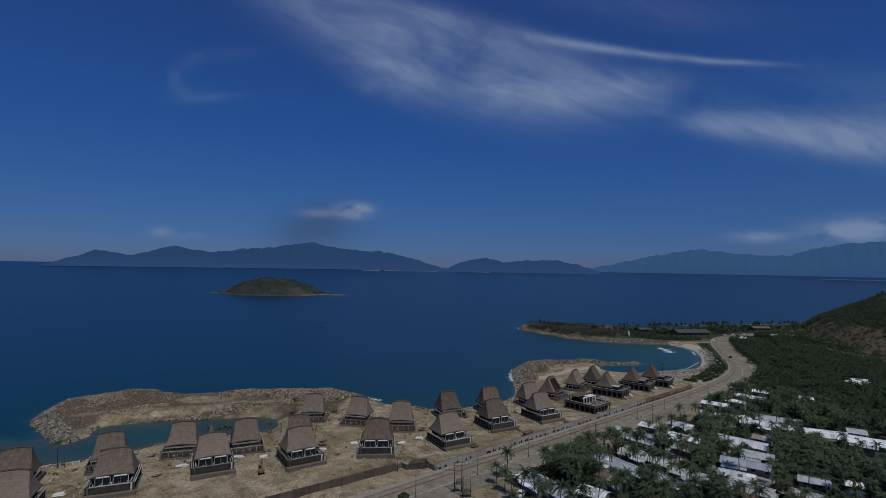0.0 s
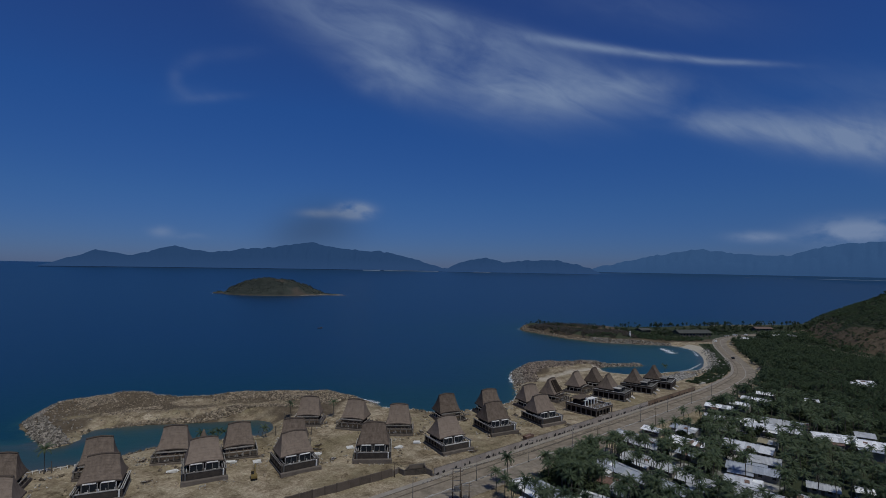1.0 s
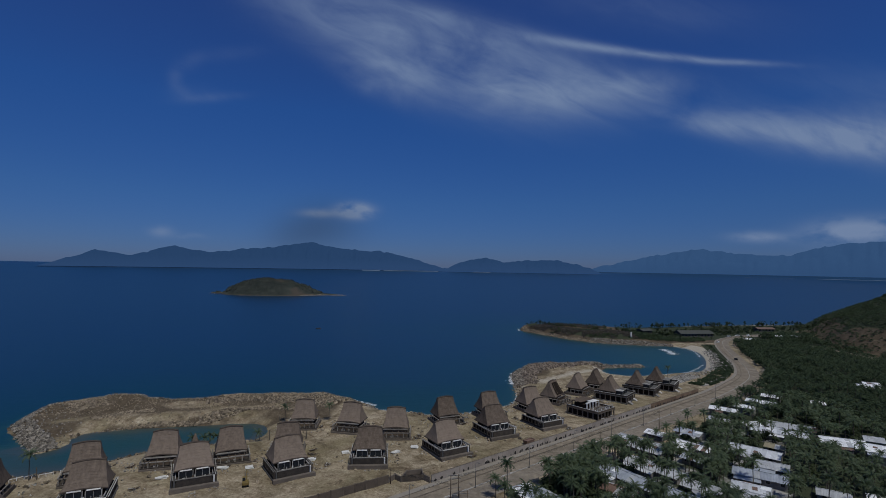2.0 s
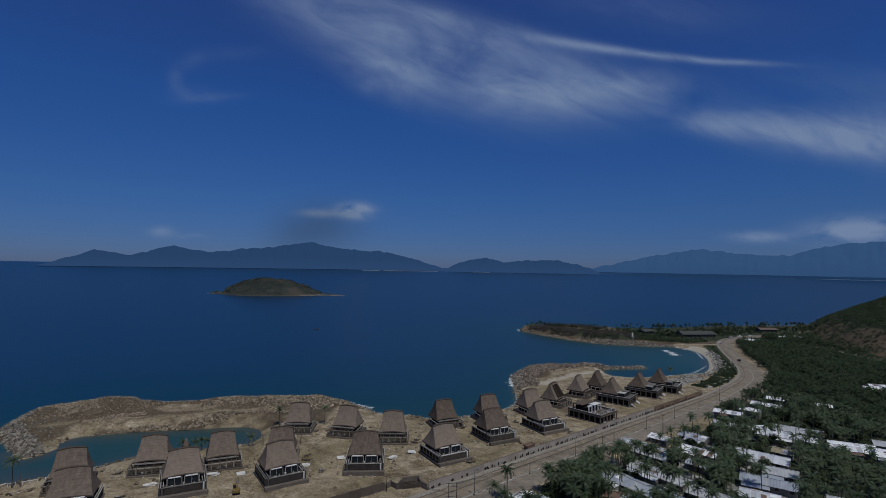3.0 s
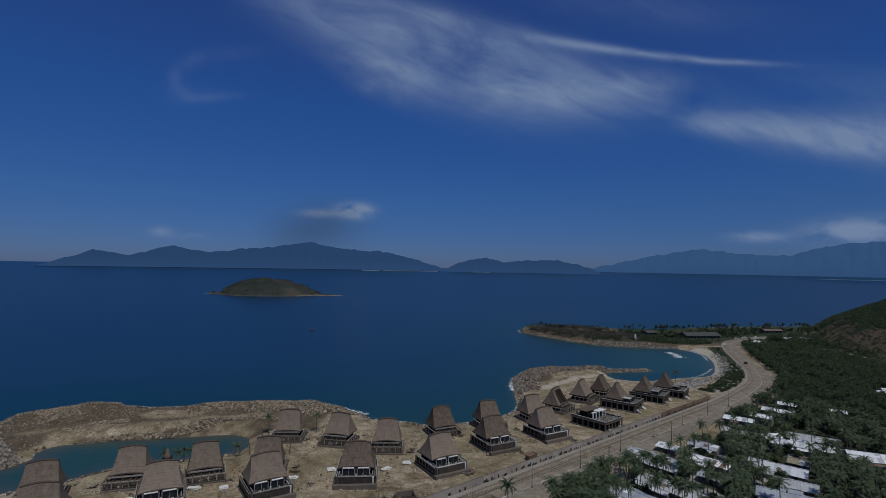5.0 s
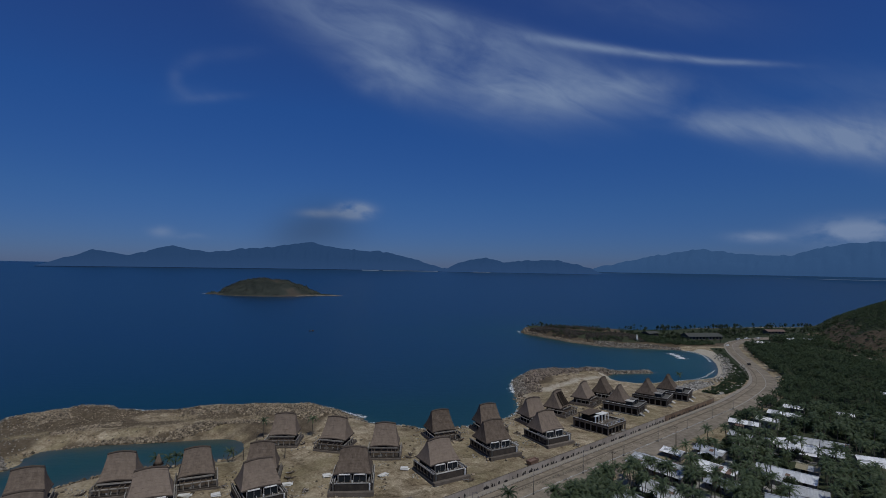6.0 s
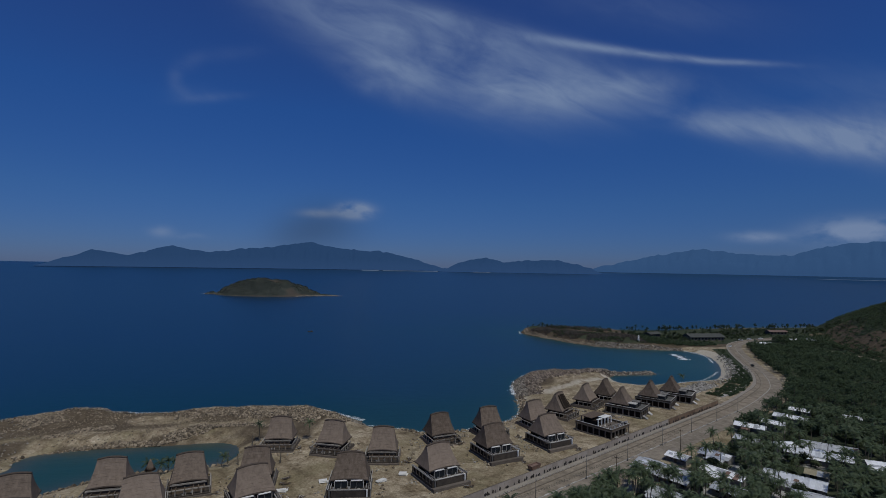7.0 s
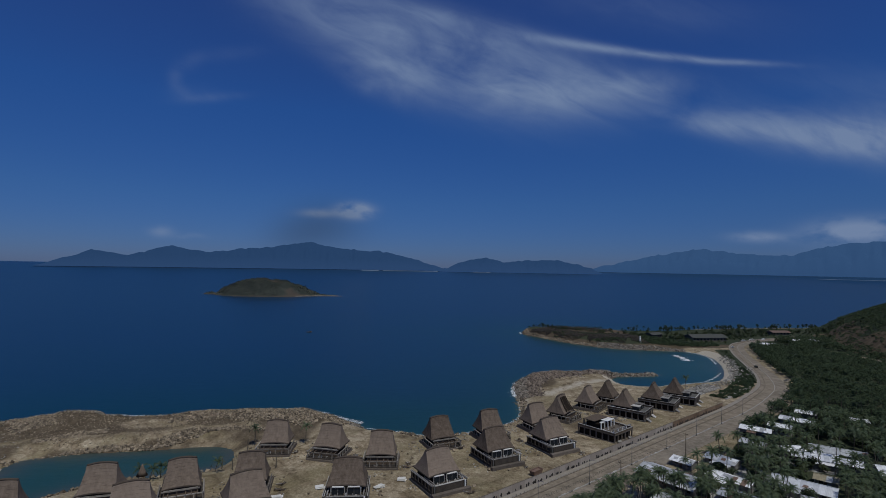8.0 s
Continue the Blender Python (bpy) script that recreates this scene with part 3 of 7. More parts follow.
def height(x, y):
    return float(terrain(np.array([x]), np.array([y]))[0][0])


def heights(pts):
    """Land heights for many points at once."""
    return terrain(np.array([p[0] for p in pts], float), np.array([p[1] for p in pts], float))[0].tolist()


def build_land():
    xs = np.concatenate([np.linspace(-1400, -270, 24)[:-1], np.arange(-270, 480, 2.2), np.linspace(480, 1400, 60)])
    ys = np.concatenate([np.linspace(-800, 90, 20)[:-1], np.arange(90, 420, 2.0), np.arange(420, 720, 3.4), np.linspace(721, 880, 12)])
    gx, gy = np.meshgrid(xs, ys)
    z, d = terrain(gx, gy)
    side = (gx - ROAD_A.x) * ROAD_SIDE.x + (gy - ROAD_A.y) * ROAD_SIDE.y
    spine = line_distance(gx, gy, SPINE)
    # the village side of the road, the hill and the headland carry scrub
    village = smooth01((side - 24) / 6) * smooth01((330 - gy) / 30)
    poly = SPINE[::3] + [(1500, 700), (1500, -900), (-600, -900)]
    inland = inside(gx, gy, poly) * smooth01((spine - 10 - 6 * smooth01((270 - gy) / 40)) / 4)
    bush = 0.85 * smooth01((13 - line_distance(gx, gy, [(206, 376), (222, 402), (238, 440), (252, 485)])) / 6)
    top = smooth01((36 - line_distance(gx, gy, HEAD)) / 10) * smooth01((d - 5) / 4) * 0.62 + smooth01((gy - 516) / 12) * smooth01((d - 3 - 7 * smooth01((gx - 290) / 20)) / 6) * smooth01((gx - 195) / 20) * 0.8
    scrub = np.clip(np.maximum(np.maximum(inland, bush), top), 0, 1)
    r = line_distance(gx, gy, HILL_RIDGE) + 10 * value_noise(gx, gy, 26, 12)
    cut = 0.9 * smooth01((r - 172) / 10) * smooth01((214 - r) / 12) * smooth01((640 - gy) / 40)
    scrub = np.maximum(scrub, smooth01((190 - r) / 12))
    bare = np.maximum(np.exp(-(line_distance(gx, gy, HEAD) / 85) ** 4) * smooth01((gy - 496) / 10), np.maximum(np.exp(-(line_distance(gx, gy, SPIT) / 13) ** 2) * 0.75, np.exp(-((gx - 62) / 17) ** 2 - ((gy - 352) / 30) ** 2)))
    beach = smooth01((9 + 3 * smooth01((gx - 90) / 40) - d) / 7) * (d > -8) * (0.25 + 0.75 * smooth01((gx - 20) / 60)) * smooth01((500 - gy) / 20)
    # breakwater: brown heaps, with a pale track running between them and the pond
    mole = smooth01((gy - 200 - 0.45 * np.clip(gx + 150, 0, 90)) / 6) * smooth01((-40 - gx) / 12) * smooth01((330 - gy) / 20) * smooth01((gx + 260) / 20)
    heaps = sum(np.exp(-(np.hypot(gx - a, gy - b) / (1.1 * w)) ** 2) for a, b, w, _ in MOUNDS)
    lane = np.exp(-(line_distance(gx, gy, TRACK) / 4.5) ** 2)
    flats = np.exp(-((gx + 122) / 15) ** 2 - ((gy - 262) / 6) ** 2)
    bare = np.maximum(bare, mole * np.clip(0.64 + 0.26 * heaps + 0.26 * value_noise(gx, gy, 9, 13) + 0.14 * value_noise(gx, gy, 4, 14) - 0.62 * lane - 0.4 * flats, 0, 1))
    beach = np.maximum(beach * (1 - mole), mole * (0.36 * lane + 0.3 * flats))
    # the sandy cove inside the spit
    cove = np.exp(-(line_distance(gx, gy, [(62, 322), (68, 332), (79, 343), (92, 356), (104, 362), (112, 356)]) / 8) ** 2)
    bare, beach = bare * (1 - cove), np.maximum(beach, 0.55 * cove)
    # trodden dark earth round the unfinished villas
    bare = np.maximum(bare, 0.60 * np.exp(-((gx - 70) / 24) ** 2 - ((gy - 268) / 20) ** 2) * (1 - cove))
    yard = np.zeros_like(gx)
    for a, b in YARDS:
        yard = np.maximum(yard, np.exp(-((gx - a) / 13) ** 2 - ((gy - b) / 11) ** 2))
    scrub *= 1 - cut * 0.85
    scrub *= 1 - np.exp(-(((gx - 12) / 13) ** 2 + ((gy - 157) / 13) ** 2) ** 2)
    ob = sheet("ground", xs, ys, z, GROUND, scrub=scrub, bare=np.maximum(bare, cut), beach=beach, yard=yard * 0.8)
    tagged(ob, "graded sand and dirt land with scrub, a low hill and beaches", "ground", kind="structure")


def build_sea():
    fan = np.array([500, 620, 800, 1050, 1400, 1900, 2500, 3200, 4000, 4900.0])
    xs = np.concatenate([-fan[::-1] - 20, np.arange(-510, 500, 5.0), fan])
    ys = np.concatenate([np.linspace(-4900, 100, 12), np.arange(105, 700, 5.0), np.linspace(705, 1000, 14), np.linspace(1100, 4900, 30)])
    gx, gy = np.meshgrid(xs, ys)
    # far out the sheet closes up to the horizon as seen from the air
    far = np.hypot(gx, gy)
    z = 51.0 * np.clip((far - 1500) / 3400, 0, 1) ** 2
    d = line_distance(gx, gy, LAND, True) * np.where(inside(gx, gy, LAND), 1, -1)
    pond = smooth01((gx + 168) / 14) * smooth01((-66 - gx) / 8) * smooth01((gy - 190) / 10) * smooth01((252 - gy) / 6)
    channel = smooth01((gx + 215) / 30) * smooth01((-118 - gx) / 14) * smooth01((gy - 120) / 30) * smooth01((216 - gy) / 12)
    lagoon = np.exp(-((gx - 190) / 60) ** 2 - ((gy - 430) / 75) ** 2)
    cove = np.exp(-((gx - 10) / 45) ** 2 - ((gy - 285) / 40) ** 2)
    shallow = np.exp(d / 2.5) * (d < 2) * 0.40 + 0.30 * np.exp(np.minimum(d, 0) / 90.0) + 0.50 * pond + 0.60 * channel * (1 - pond) + 0.52 * lagoon + 0.16 * cove
    shallow = np.clip(shallow, 0, 1)
    ob = sheet("sea", xs, ys, z, SEA, shallow=np.where(far > 900, 0, shallow))
    tagged(ob, "calm deep blue sea, greener over the shallows", "sea", kind="structure")


def far_range(name, profile, distance, thick, material, seed, label):
    """Hills on the far side of the bay: across in degrees from straight ahead, up in metres."""
    angles = np.linspace(profile[0][0], profile[-1][0], 220)
    crest = np.interp(angles, [p[0] for p in profile], [p[1] for p in profile])
    crest = crest + np.minimum(crest * 0.25, 11) * (value_noise(angles, angles * 0, 0.9, seed) * 0.6 + value_noise(angles, angles * 0, 0.35, seed + 1) * 0.5)
    s = Shape()
    base = 51.0 * ((distance - 1500) / 3400) ** 2 - 3
    rows = []
    for q in np.linspace(-1, 1, 13):
        lift = max(0.0, 1 - q * q)
        row = []
        for a, c in zip(angles, crest):
            w = 0.75 + 0.25 * float(value_noise(a * 30, q * 40, 12, seed + 2))
            d = distance + q * thick
            top = c * lift ** 0.8 * (1.0 if abs(q) < 1e-9 else w)
            row.append((d * math.sin(radians(a)), d * math.cos(radians(a)), base + max(top, 0)))
        rows.append(row)
    s.loft(rows, caps=False, closed=False)
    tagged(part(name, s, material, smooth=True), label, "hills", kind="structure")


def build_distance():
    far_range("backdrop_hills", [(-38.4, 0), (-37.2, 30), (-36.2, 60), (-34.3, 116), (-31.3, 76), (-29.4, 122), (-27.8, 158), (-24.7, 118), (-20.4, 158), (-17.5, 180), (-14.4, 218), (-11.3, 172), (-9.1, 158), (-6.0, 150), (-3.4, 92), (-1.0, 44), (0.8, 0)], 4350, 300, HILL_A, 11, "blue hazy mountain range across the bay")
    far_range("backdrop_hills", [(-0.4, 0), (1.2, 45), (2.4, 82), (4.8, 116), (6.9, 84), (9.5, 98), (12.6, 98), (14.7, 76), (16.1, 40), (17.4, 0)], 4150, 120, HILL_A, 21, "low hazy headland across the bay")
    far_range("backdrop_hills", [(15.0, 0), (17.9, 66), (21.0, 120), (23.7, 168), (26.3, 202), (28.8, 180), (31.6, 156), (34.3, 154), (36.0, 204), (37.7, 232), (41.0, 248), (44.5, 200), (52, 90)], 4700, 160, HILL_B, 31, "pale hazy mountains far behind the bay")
    # pale beach and port strips at the foot of the far hills, hazed by the same glow
    strip = Shape()
    for a0, a1, tall in ((-8.9, -7.0, 4.5), (-6.6, -0.5, 3.4), (3.4, 5.3, 3.0), (30.5, 34.5, 1.6), (36.0, 47.0, 2.2)):
        q = [(4020 * math.sin(radians(a)), 4020 * math.cos(radians(a))) for a in np.linspace(a0, a1, 8)]
        z = 51.0 * (2520 / 3400) ** 2 - 1.0
        strip.loft([[(x, y, z) for x, y in q], [(x, y, z + tall) for x, y in q]], caps=False, closed=False)
    tagged(part("backdrop_beach", strip, far_material("far_beach", (0.05, 0.06, 0.07), (0.17, 0.22, 0.31))), "thin pale strip of beach and town across the bay", "beach", kind="structure")


def build_island():
    cx, cy = -385, 1215
    xs, ys = np.linspace(-175, 190, 110), np.linspace(-110, 90, 60)
    gx, gy = np.meshgrid(xs, ys)
    # a flat-topped hump, steep towards the open sea, falling gently to the sandy tail
    side = np.where(gx < -25, (gx + 25) / 108, (gx + 25) / 132)
    e = np.hypot(side, gy / 78)
    n = 0.14 * value_noise(gx, gy, 34, 41) + 0.12 * value_noise(gx, gy, 13, 42) + 0.06 * value_noise(gx, gy, 6, 44)
    z = 36 * np.clip((1.0 - e ** 2.0) + n * (e < 1.0) * 0.8, 0, 1.15)
    tail = 5.0 * smooth01(1 - np.hypot((gx - 105) / 80, (gy + 8) / 13))
    crag = (5 + 3 * value_noise(gx, gy, 7, 45)) * smooth01(1 - np.hypot((gx + 142) / 26, (gy + 5) / 12))
    z = np.maximum(np.maximum(z, tail), crag) - 1.0
    bare = np.clip(0.70 * np.exp(-((gx - 66) / 36) ** 2 - ((gy + 46) / 15) ** 2) + 0.75 * np.exp(-((gx - 2) / 26) ** 2 - ((gy + 22) / 8) ** 2) + 0.55 * smooth01((4.5 - z) / 3), 0, 1)
    beach = smooth01((3.2 - z) / 2.0) * (gx > 66) * 0.5
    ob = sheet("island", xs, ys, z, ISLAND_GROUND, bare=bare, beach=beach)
    ob.location = (cx, cy, 0)
    tagged(ob, "small scrub-covered rocky island with a sandy tail", "island", kind="structure")


def strip_along(name, spine, lanes, z, material, label, category, lift=0.0):
    """A band along the road between two offsets from its middle line, in metres, with a thickness."""
    s = Shape()
    a, b = lanes
    rows = []
    for i, p in enumerate(spine):
        q = Vector(spine[min(i + 1, len(spine) - 1)]) - Vector(spine[max(i - 1, 0)])
        n = Vector((q.y, -q.x)).normalized()
        f = 1.0 - 0.34 * float(smooth01((i - 135) / 25)) if len(spine) > 160 else 1.0
        l, r = Vector(p) + n * a * f, Vector(p) + n * b * f
        rows.append([(l.x, l.y, z - 0.4), (l.x, l.y, z), (r.x, r.y, z), (r.x, r.y, z - 0.4)])
    s.loft(rows, caps=True, closed=True)
    ob = part(name, s, material)
    return tagged(ob, label, category, kind="structure")


def build_road():
    z = 3.0
    strip_along("road", SPINE, (-5.1, 0.1), z + 0.06, DIRT_LANE, "dusty brown carriageway", "road")
    strip_along("road", SPINE, (0.5, 8.2), z + 0.06, ASPHALT, "dusty worn asphalt carriageway", "road")
    strip_along("verge", SPINE, (-7.9, -5.5), z + 0.10, DIRT_LANE, "trodden dirt strip beside the footway", "verge")
    strip_along("pavement", SPINE, (-10.35, -8.2), z + 0.18, PAVING, "pale paved footway along the hoarding", "pavement")
    strip_along("kerb", SPINE, (-8.2, -7.9), z + 0.20, DARK_KERB, "dusty concrete kerb", "kerb")
    strip_along("kerb", SPINE, (-5.5, -5.1), z + 0.22, DARK_KERB, "dirty kerb beside the carriageway", "kerb")
    strip_along("track", curve_through(HILL_TRACK, 5.0), (-2.6, 2.6), z + 0.25, DIRT_LANE, "pale dirt track at the foot of the hill", "track")
    strip_along("kerb", SPINE, (0.1, 0.5), z + 0.20, KERB, "pale concrete kerb between the carriageways", "kerb")


build_land()
build_sea()
build_distance()
build_island()
build_road()
# ---- villas: high thatched roofs on concrete platforms ----
def roof_shape(a0, a1, b0, b1, z0, z1, arch=0.55, rows=9):
    """A steep thatched hip with a short arched ridge, flaring out to a curved eave, 0.35 m thick at the edge."""
    def ring(a, b, z, lift):
        pts = []
        for (x0, y0), (x1, y1) in (((-a, -b), (a, -b)), ((a, -b), (a, b)), ((a, b), (-a, b)), ((-a, b), (-a, -b))):
            for k in range(9):
                x, y = x0 + (x1 - x0) * k / 9, y0 + (y1 - y0) * k / 9
                pts.append((x, y, z + lift * max(0.0, 1 - (x / a) ** 2)))
        return pts

    rng = random.Random(int(a0 * 100 + z0 * 10))
    rings = [ring(a0 - 0.9, b0 - 0.9, z0 + 0.05, 0.45), ring(a0 - 0.05, b0 - 0.05, z0 - 0.22, 0.5)]
    for i in range(rows + 1):
        v = i / rows
        a = a1 + (a0 - a1) * (0.45 * (1 - v) + 0.55 * (1 - v) ** 2.2)
        b = b1 + (b0 - b1) * (0.65 * (1 - v) + 0.35 * (1 - v) ** 2.0)
        z, lift = z0 + (z1 - z0) * v, 0.5 * (1 - v) ** 2 + arch * v
        # each course of thatch oversails the one below it
        if 0 < i < rows:
            rings.append(ring(a + 0.005, b + 0.005, z - 0.03, lift))
            rings.append([(x + rng.uniform(-0.03, 0.03), y + rng.uniform(-0.03, 0.03), q + rng.uniform(-0.05, 0.05)) for x, y, q in ring(a + 0.014, b + 0.014, z + 0.01, lift)])
        else:
            rings.append(ring(a, b, z, lift))
    return Shape().loft(rings)


def eave_shape(a0, b0, z0):
    """The thick dark butt end of the thatch round the eave."""
    def ring(grow, dz):
        pts = []
        a, b = a0 + grow, b0 + grow
        for (x0, y0), (x1, y1) in (((-a, -b), (a, -b)), ((a, -b), (a, b)), ((a, b), (-a, b)), ((-a, b), (-a, -b))):
            for k in range(9):
                x, y = x0 + (x1 - x0) * k / 9, y0 + (y1 - y0) * k / 9
                pts.append((x, y, z0 + dz + 0.5 * max(0.0, 1 - (x / a) ** 2)))
        return pts

    return Shape().loft([ring(-0.45, -0.24), ring(0.02, -0.34), ring(0.10, -0.16), ring(0.06, 0.06), ring(-0.12, 0.16)], caps=False)


def ridge_shape(a1, z1, arch=0.55):
    rows = []
    for i in range(13):
        x = (a1 + 0.06) * (i / 6 - 1)
        z = z1 + arch * max(0.0, 1 - (x / a1) ** 2) * 1.0
        rows.append([(x, -0.50, z - 0.30), (x, -0.36, z - 0.02), (x, -0.10, z + 0.08), (x, 0.10, z + 0.08), (x, 0.36, z - 0.02), (x, 0.50, z - 0.30)])
    return Shape().loft(rows)


def posts_along(thing, x0, x1, y0, y1, n, z0, z1, w, material, name="post"):
    me = Shape().box(-w / 2, w / 2, -w / 2, w / 2, 0, z1 - z0).mesh(name)
    for i in range(n):
        t = i / max(1, n - 1)
        part(name, me, material, thing, at=pose(x0 + (x1 - x0) * t, y0 + (y1 - y0) * t, z0))


def add_roof(thing, a0=5.75, a1=4.2, b0=5.1, b1=0.30, z0=4.7, z1=11.2, y=0.0):
    part("roof", roof_shape(a0, a1, b0, b1, z0, z1), THATCH, thing, "grey-brown palm thatch", at=pose(0, y, 0))
    part("eave", eave_shape(a0, b0, z0), RIDGE, thing, "dark trimmed thatch edge", at=pose(0, y, 0))
    part("ridge_cap", ridge_shape(a1, z1), RIDGE, thing, "dark woven ridge", smooth=True, at=pose(0, y, 0))


def clutter_on(thing, n, x0, x1, y0, y1, z, seed):
    """Building scraps left lying on a deck: blocks, boards and short props."""
    rng = random.Random(seed)
    for i in range(n):
        x, y, a = rng.uniform(x0, x1), rng.uniform(y0, y1), rng.uniform(0, 180)
        w, d, h = rng.choice(((0.5, 0.35, 0.4), (1.6, 0.25, 0.12), (0.9, 0.6, 0.15), (0.3, 0.3, 0.9)))
        part("building_scrap", Shape().box(-w / 2, w / 2, -d / 2, d / 2, 0, h, 0.02), rng.choice((RAIL, PALE_SLAB, BRICK_WALL, TIMBER)), thing, at=pose(x, y, z, 0, 0, a))


def road_villa(roofed=True, open_roof=False):
    """The villas by the road: a dark two-level terrace in front, twin window bays, long side parapets. Its middle is under the ridge; the front is -y."""
    thing = new("villa")
    part("plinth", Shape().box(-6.6, 6.6, -8.2, 6.4, -1.2, 0.7, 0.06), CONCRETE, thing)
    part("apron", Shape().box(-6.9, 6.9, -9.6, -8.25, -1.2, 1.15, 0.05), BRICK_WALL, thing, "bare block apron wall")
    part("front_wall", Shape().box(-5.0, 5.0, -8.0, -7.6, 0.7, 3.1, 0.04), DARK_WALL, thing, "dark stone terrace front")
    part("coping", Shape().box(-5.3, 5.3, -8.1, -7.5, 3.1, 3.28, 0.03), RAIL, thing, "pale coping")
    part("terrace", Shape().box(-5.9, 5.9, -7.6, -3.6, 0.7, 2.55, 0.04), DARK_WALL, thing, "dark stone terrace floor")
    clutter_on(thing, 5, -5.2, 5.2, -7.3, -5.6, 2.56, 11)
    posts_along(thing, -4.4, 4.4, -7.75, -7.75, 5, 3.28, 4.0, 0.2, RAIL, "stub_post")
    part("house_core", Shape().box(-4.8, 4.8, -3.6, 4.4, 0.7, 5.0), INNER_SHADE, thing, "solid block coloured dark for the shade in the rooms")
    for s in (-1, 1):
        part("side_wall", Shape().box(s * 6.2 - 0.2, s * 6.2 + 0.2, -7.9, 5.9, 0.7, 1.5, 0.04), DARK_WALL, thing)
        posts_along(thing, s * 6.2, s * 6.2, -7.7, 5.6, 7, 1.5, 3.3, 0.38, DARK_WALL)
        for q in (-0.26, 0.26):
            part("parapet_rail", Shape().box(s * 6.2 + q - 0.12, s * 6.2 + q + 0.12, -8.15, 6.1, 3.3, 3.55, 0.03), RAIL, thing, "pale side parapet rail")
        part("side_beam", Shape().box(s * 5.25 - 0.16, s * 5.25 + 0.16, -7.5, -1.0, 3.4, 3.66, 0.03), RAIL, thing, "pale side beam")
        part("side_room", Shape().box(min(s * 5.0, s * 5.9), max(s * 5.0, s * 5.9), -3.5, 5.5, 0.72, 2.9), INNER_SHADE, thing)
        bay = part("window_bay", Shape().box(s * 2.35 - 2.1, s * 2.35 + 2.1, -5.3, -3.4, 2.55, 4.75, 0.04), WINDOW, thing, "dark glazed window bay")
        part("canopy_slab", Shape().box(s * 2.35 - 1.75, s * 2.35 + 1.65, -5.65, -5.05, 4.78, 4.98, 0.04), PALE_SLAB, bay, "flat white slab")
        part("bay_roof", Shape().box(s * 2.35 - 2.0, s * 2.35 + 2.0, -5.04, -3.4, 4.76, 4.86, 0.02), DARK_WALL, bay)
        for q0, q1 in ((-2.1, -1.85), (1.85, 2.1), (-0.06, 0.06)):
            part("mullion", Shape().box(s * 2.35 + q0, s * 2.35 + q1, -5.38, -5.29, 2.6, 4.75), RAIL, bay)
    for s in (-1, 1):
        part("corner_pier", Shape().box(s * 5.55 - 0.22, s * 5.55 + 0.22, -8.22, -7.7, 0.4, 3.2, 0.04), PALE_SLAB if s > 0 else CONCRETE, thing, "pale corner pier")
        part("sun_bed", Shape().box(s * 3.0 - 0.35, s * 3.0 + 0.35, -7.2, -5.9, 2.56, 2.9, 0.05), RAIL, thing, "pale bench on the terrace")
    part("back_deck", Shape().box(-5.8, 5.8, 4.65, 6.3, 0.7, 2.2, 0.04), TIMBER, thing)
    if roofed:
        add_roof(thing, y=0.3)
        part("eave_beam", Shape().box(-4.8, 4.8, -4.5, -4.1, 4.75, 5.05, 0.03), PALE_SLAB, thing, "white beam under the eave")
    return thing


def beach_villa(roofed=True):
    """The villas by the sea: the roof stands back on a low platform, with an open railed deck before it."""
    thing = new("villa")
    part("plinth", Shape().box(-6.3, 6.3, -7.4, 6.0, -1.4, 0.55, 0.06), BRICK_WALL, thing, "rough block plinth")
    part("deck", Shape().box(-6.0, 6.0, -7.1, 5.8, 0.55, 0.9, 0.04), DARK_WALL, thing, "dark unfinished deck floor")
    joist = Shape().box(-0.11, 0.11, -7.3, -3.2, 2.79, 2.97, 0.02).mesh("joist")
    for i, x in enumerate((-4.6, -3.2, -1.1, 1.4, 2.6, 4.4)):
        part("joist", joist, DECK_BEAM if i % 2 else TIMBER, thing, at=pose(x, 0, 0, 0, 0, (-1) ** i * 1.2))
    clutter_on(thing, 7, -5.4, 5.4, -6.6, -4.8, 0.9, 7)
    part("eave_board", Shape().box(-4.5, 4.5, -5.15, -4.95, 3.62, 3.8, 0.02), DECK_BEAM, thing, "grey board under the eave")
    part("house_core", Shape().box(-4.1, 4.1, -2.6, 3.9, 0.9, 4.1), INNER_SHADE, thing, "solid block coloured dark for the shade in the rooms")
    posts_along(thing, -5.8, 5.8, -6.9, -6.9, 6, 0.9, 2.5, 0.30, DECK_BEAM)
    part("front_beam", Shape().box(-6.1, 6.1, -7.1, -6.7, 2.5, 2.78, 0.03), DECK_BEAM, thing, "pale front beam")
    part("front_beam", Shape().box(-5.0, 5.0, -5.2, -4.85, 3.3, 3.58, 0.03), DECK_BEAM, thing, "pale inner beam")
    part("back_panel", Shape().box(-4.6, 4.6, -4.75, -4.6, 0.9, 3.3), TIMBER, thing, "dark timber screen")
    for s in (-1, 1):
        posts_along(thing, s * 5.95, s * 5.95, -5.2, 1.6, 4, 0.9, 2.7, 0.28, DECK_BEAM)
        part("side_beam", Shape().box(s * 5.95 - 0.2, s * 5.95 + 0.2, -7.2, 2.2, 2.79, 3.05, 0.03), DECK_BEAM, thing, "pale side beam")
        part("low_wall", Shape().box(s * 6.15 - 0.15, s * 6.15 + 0.15, -7.0, 4.8, 0.56, 1.4, 0.03), BRICK_WALL, thing)
    if roofed:
        add_roof(thing, a0=5.2, a1=3.85, b0=4.7, z0=3.6, z1=10.7, y=0.6)
    return thing


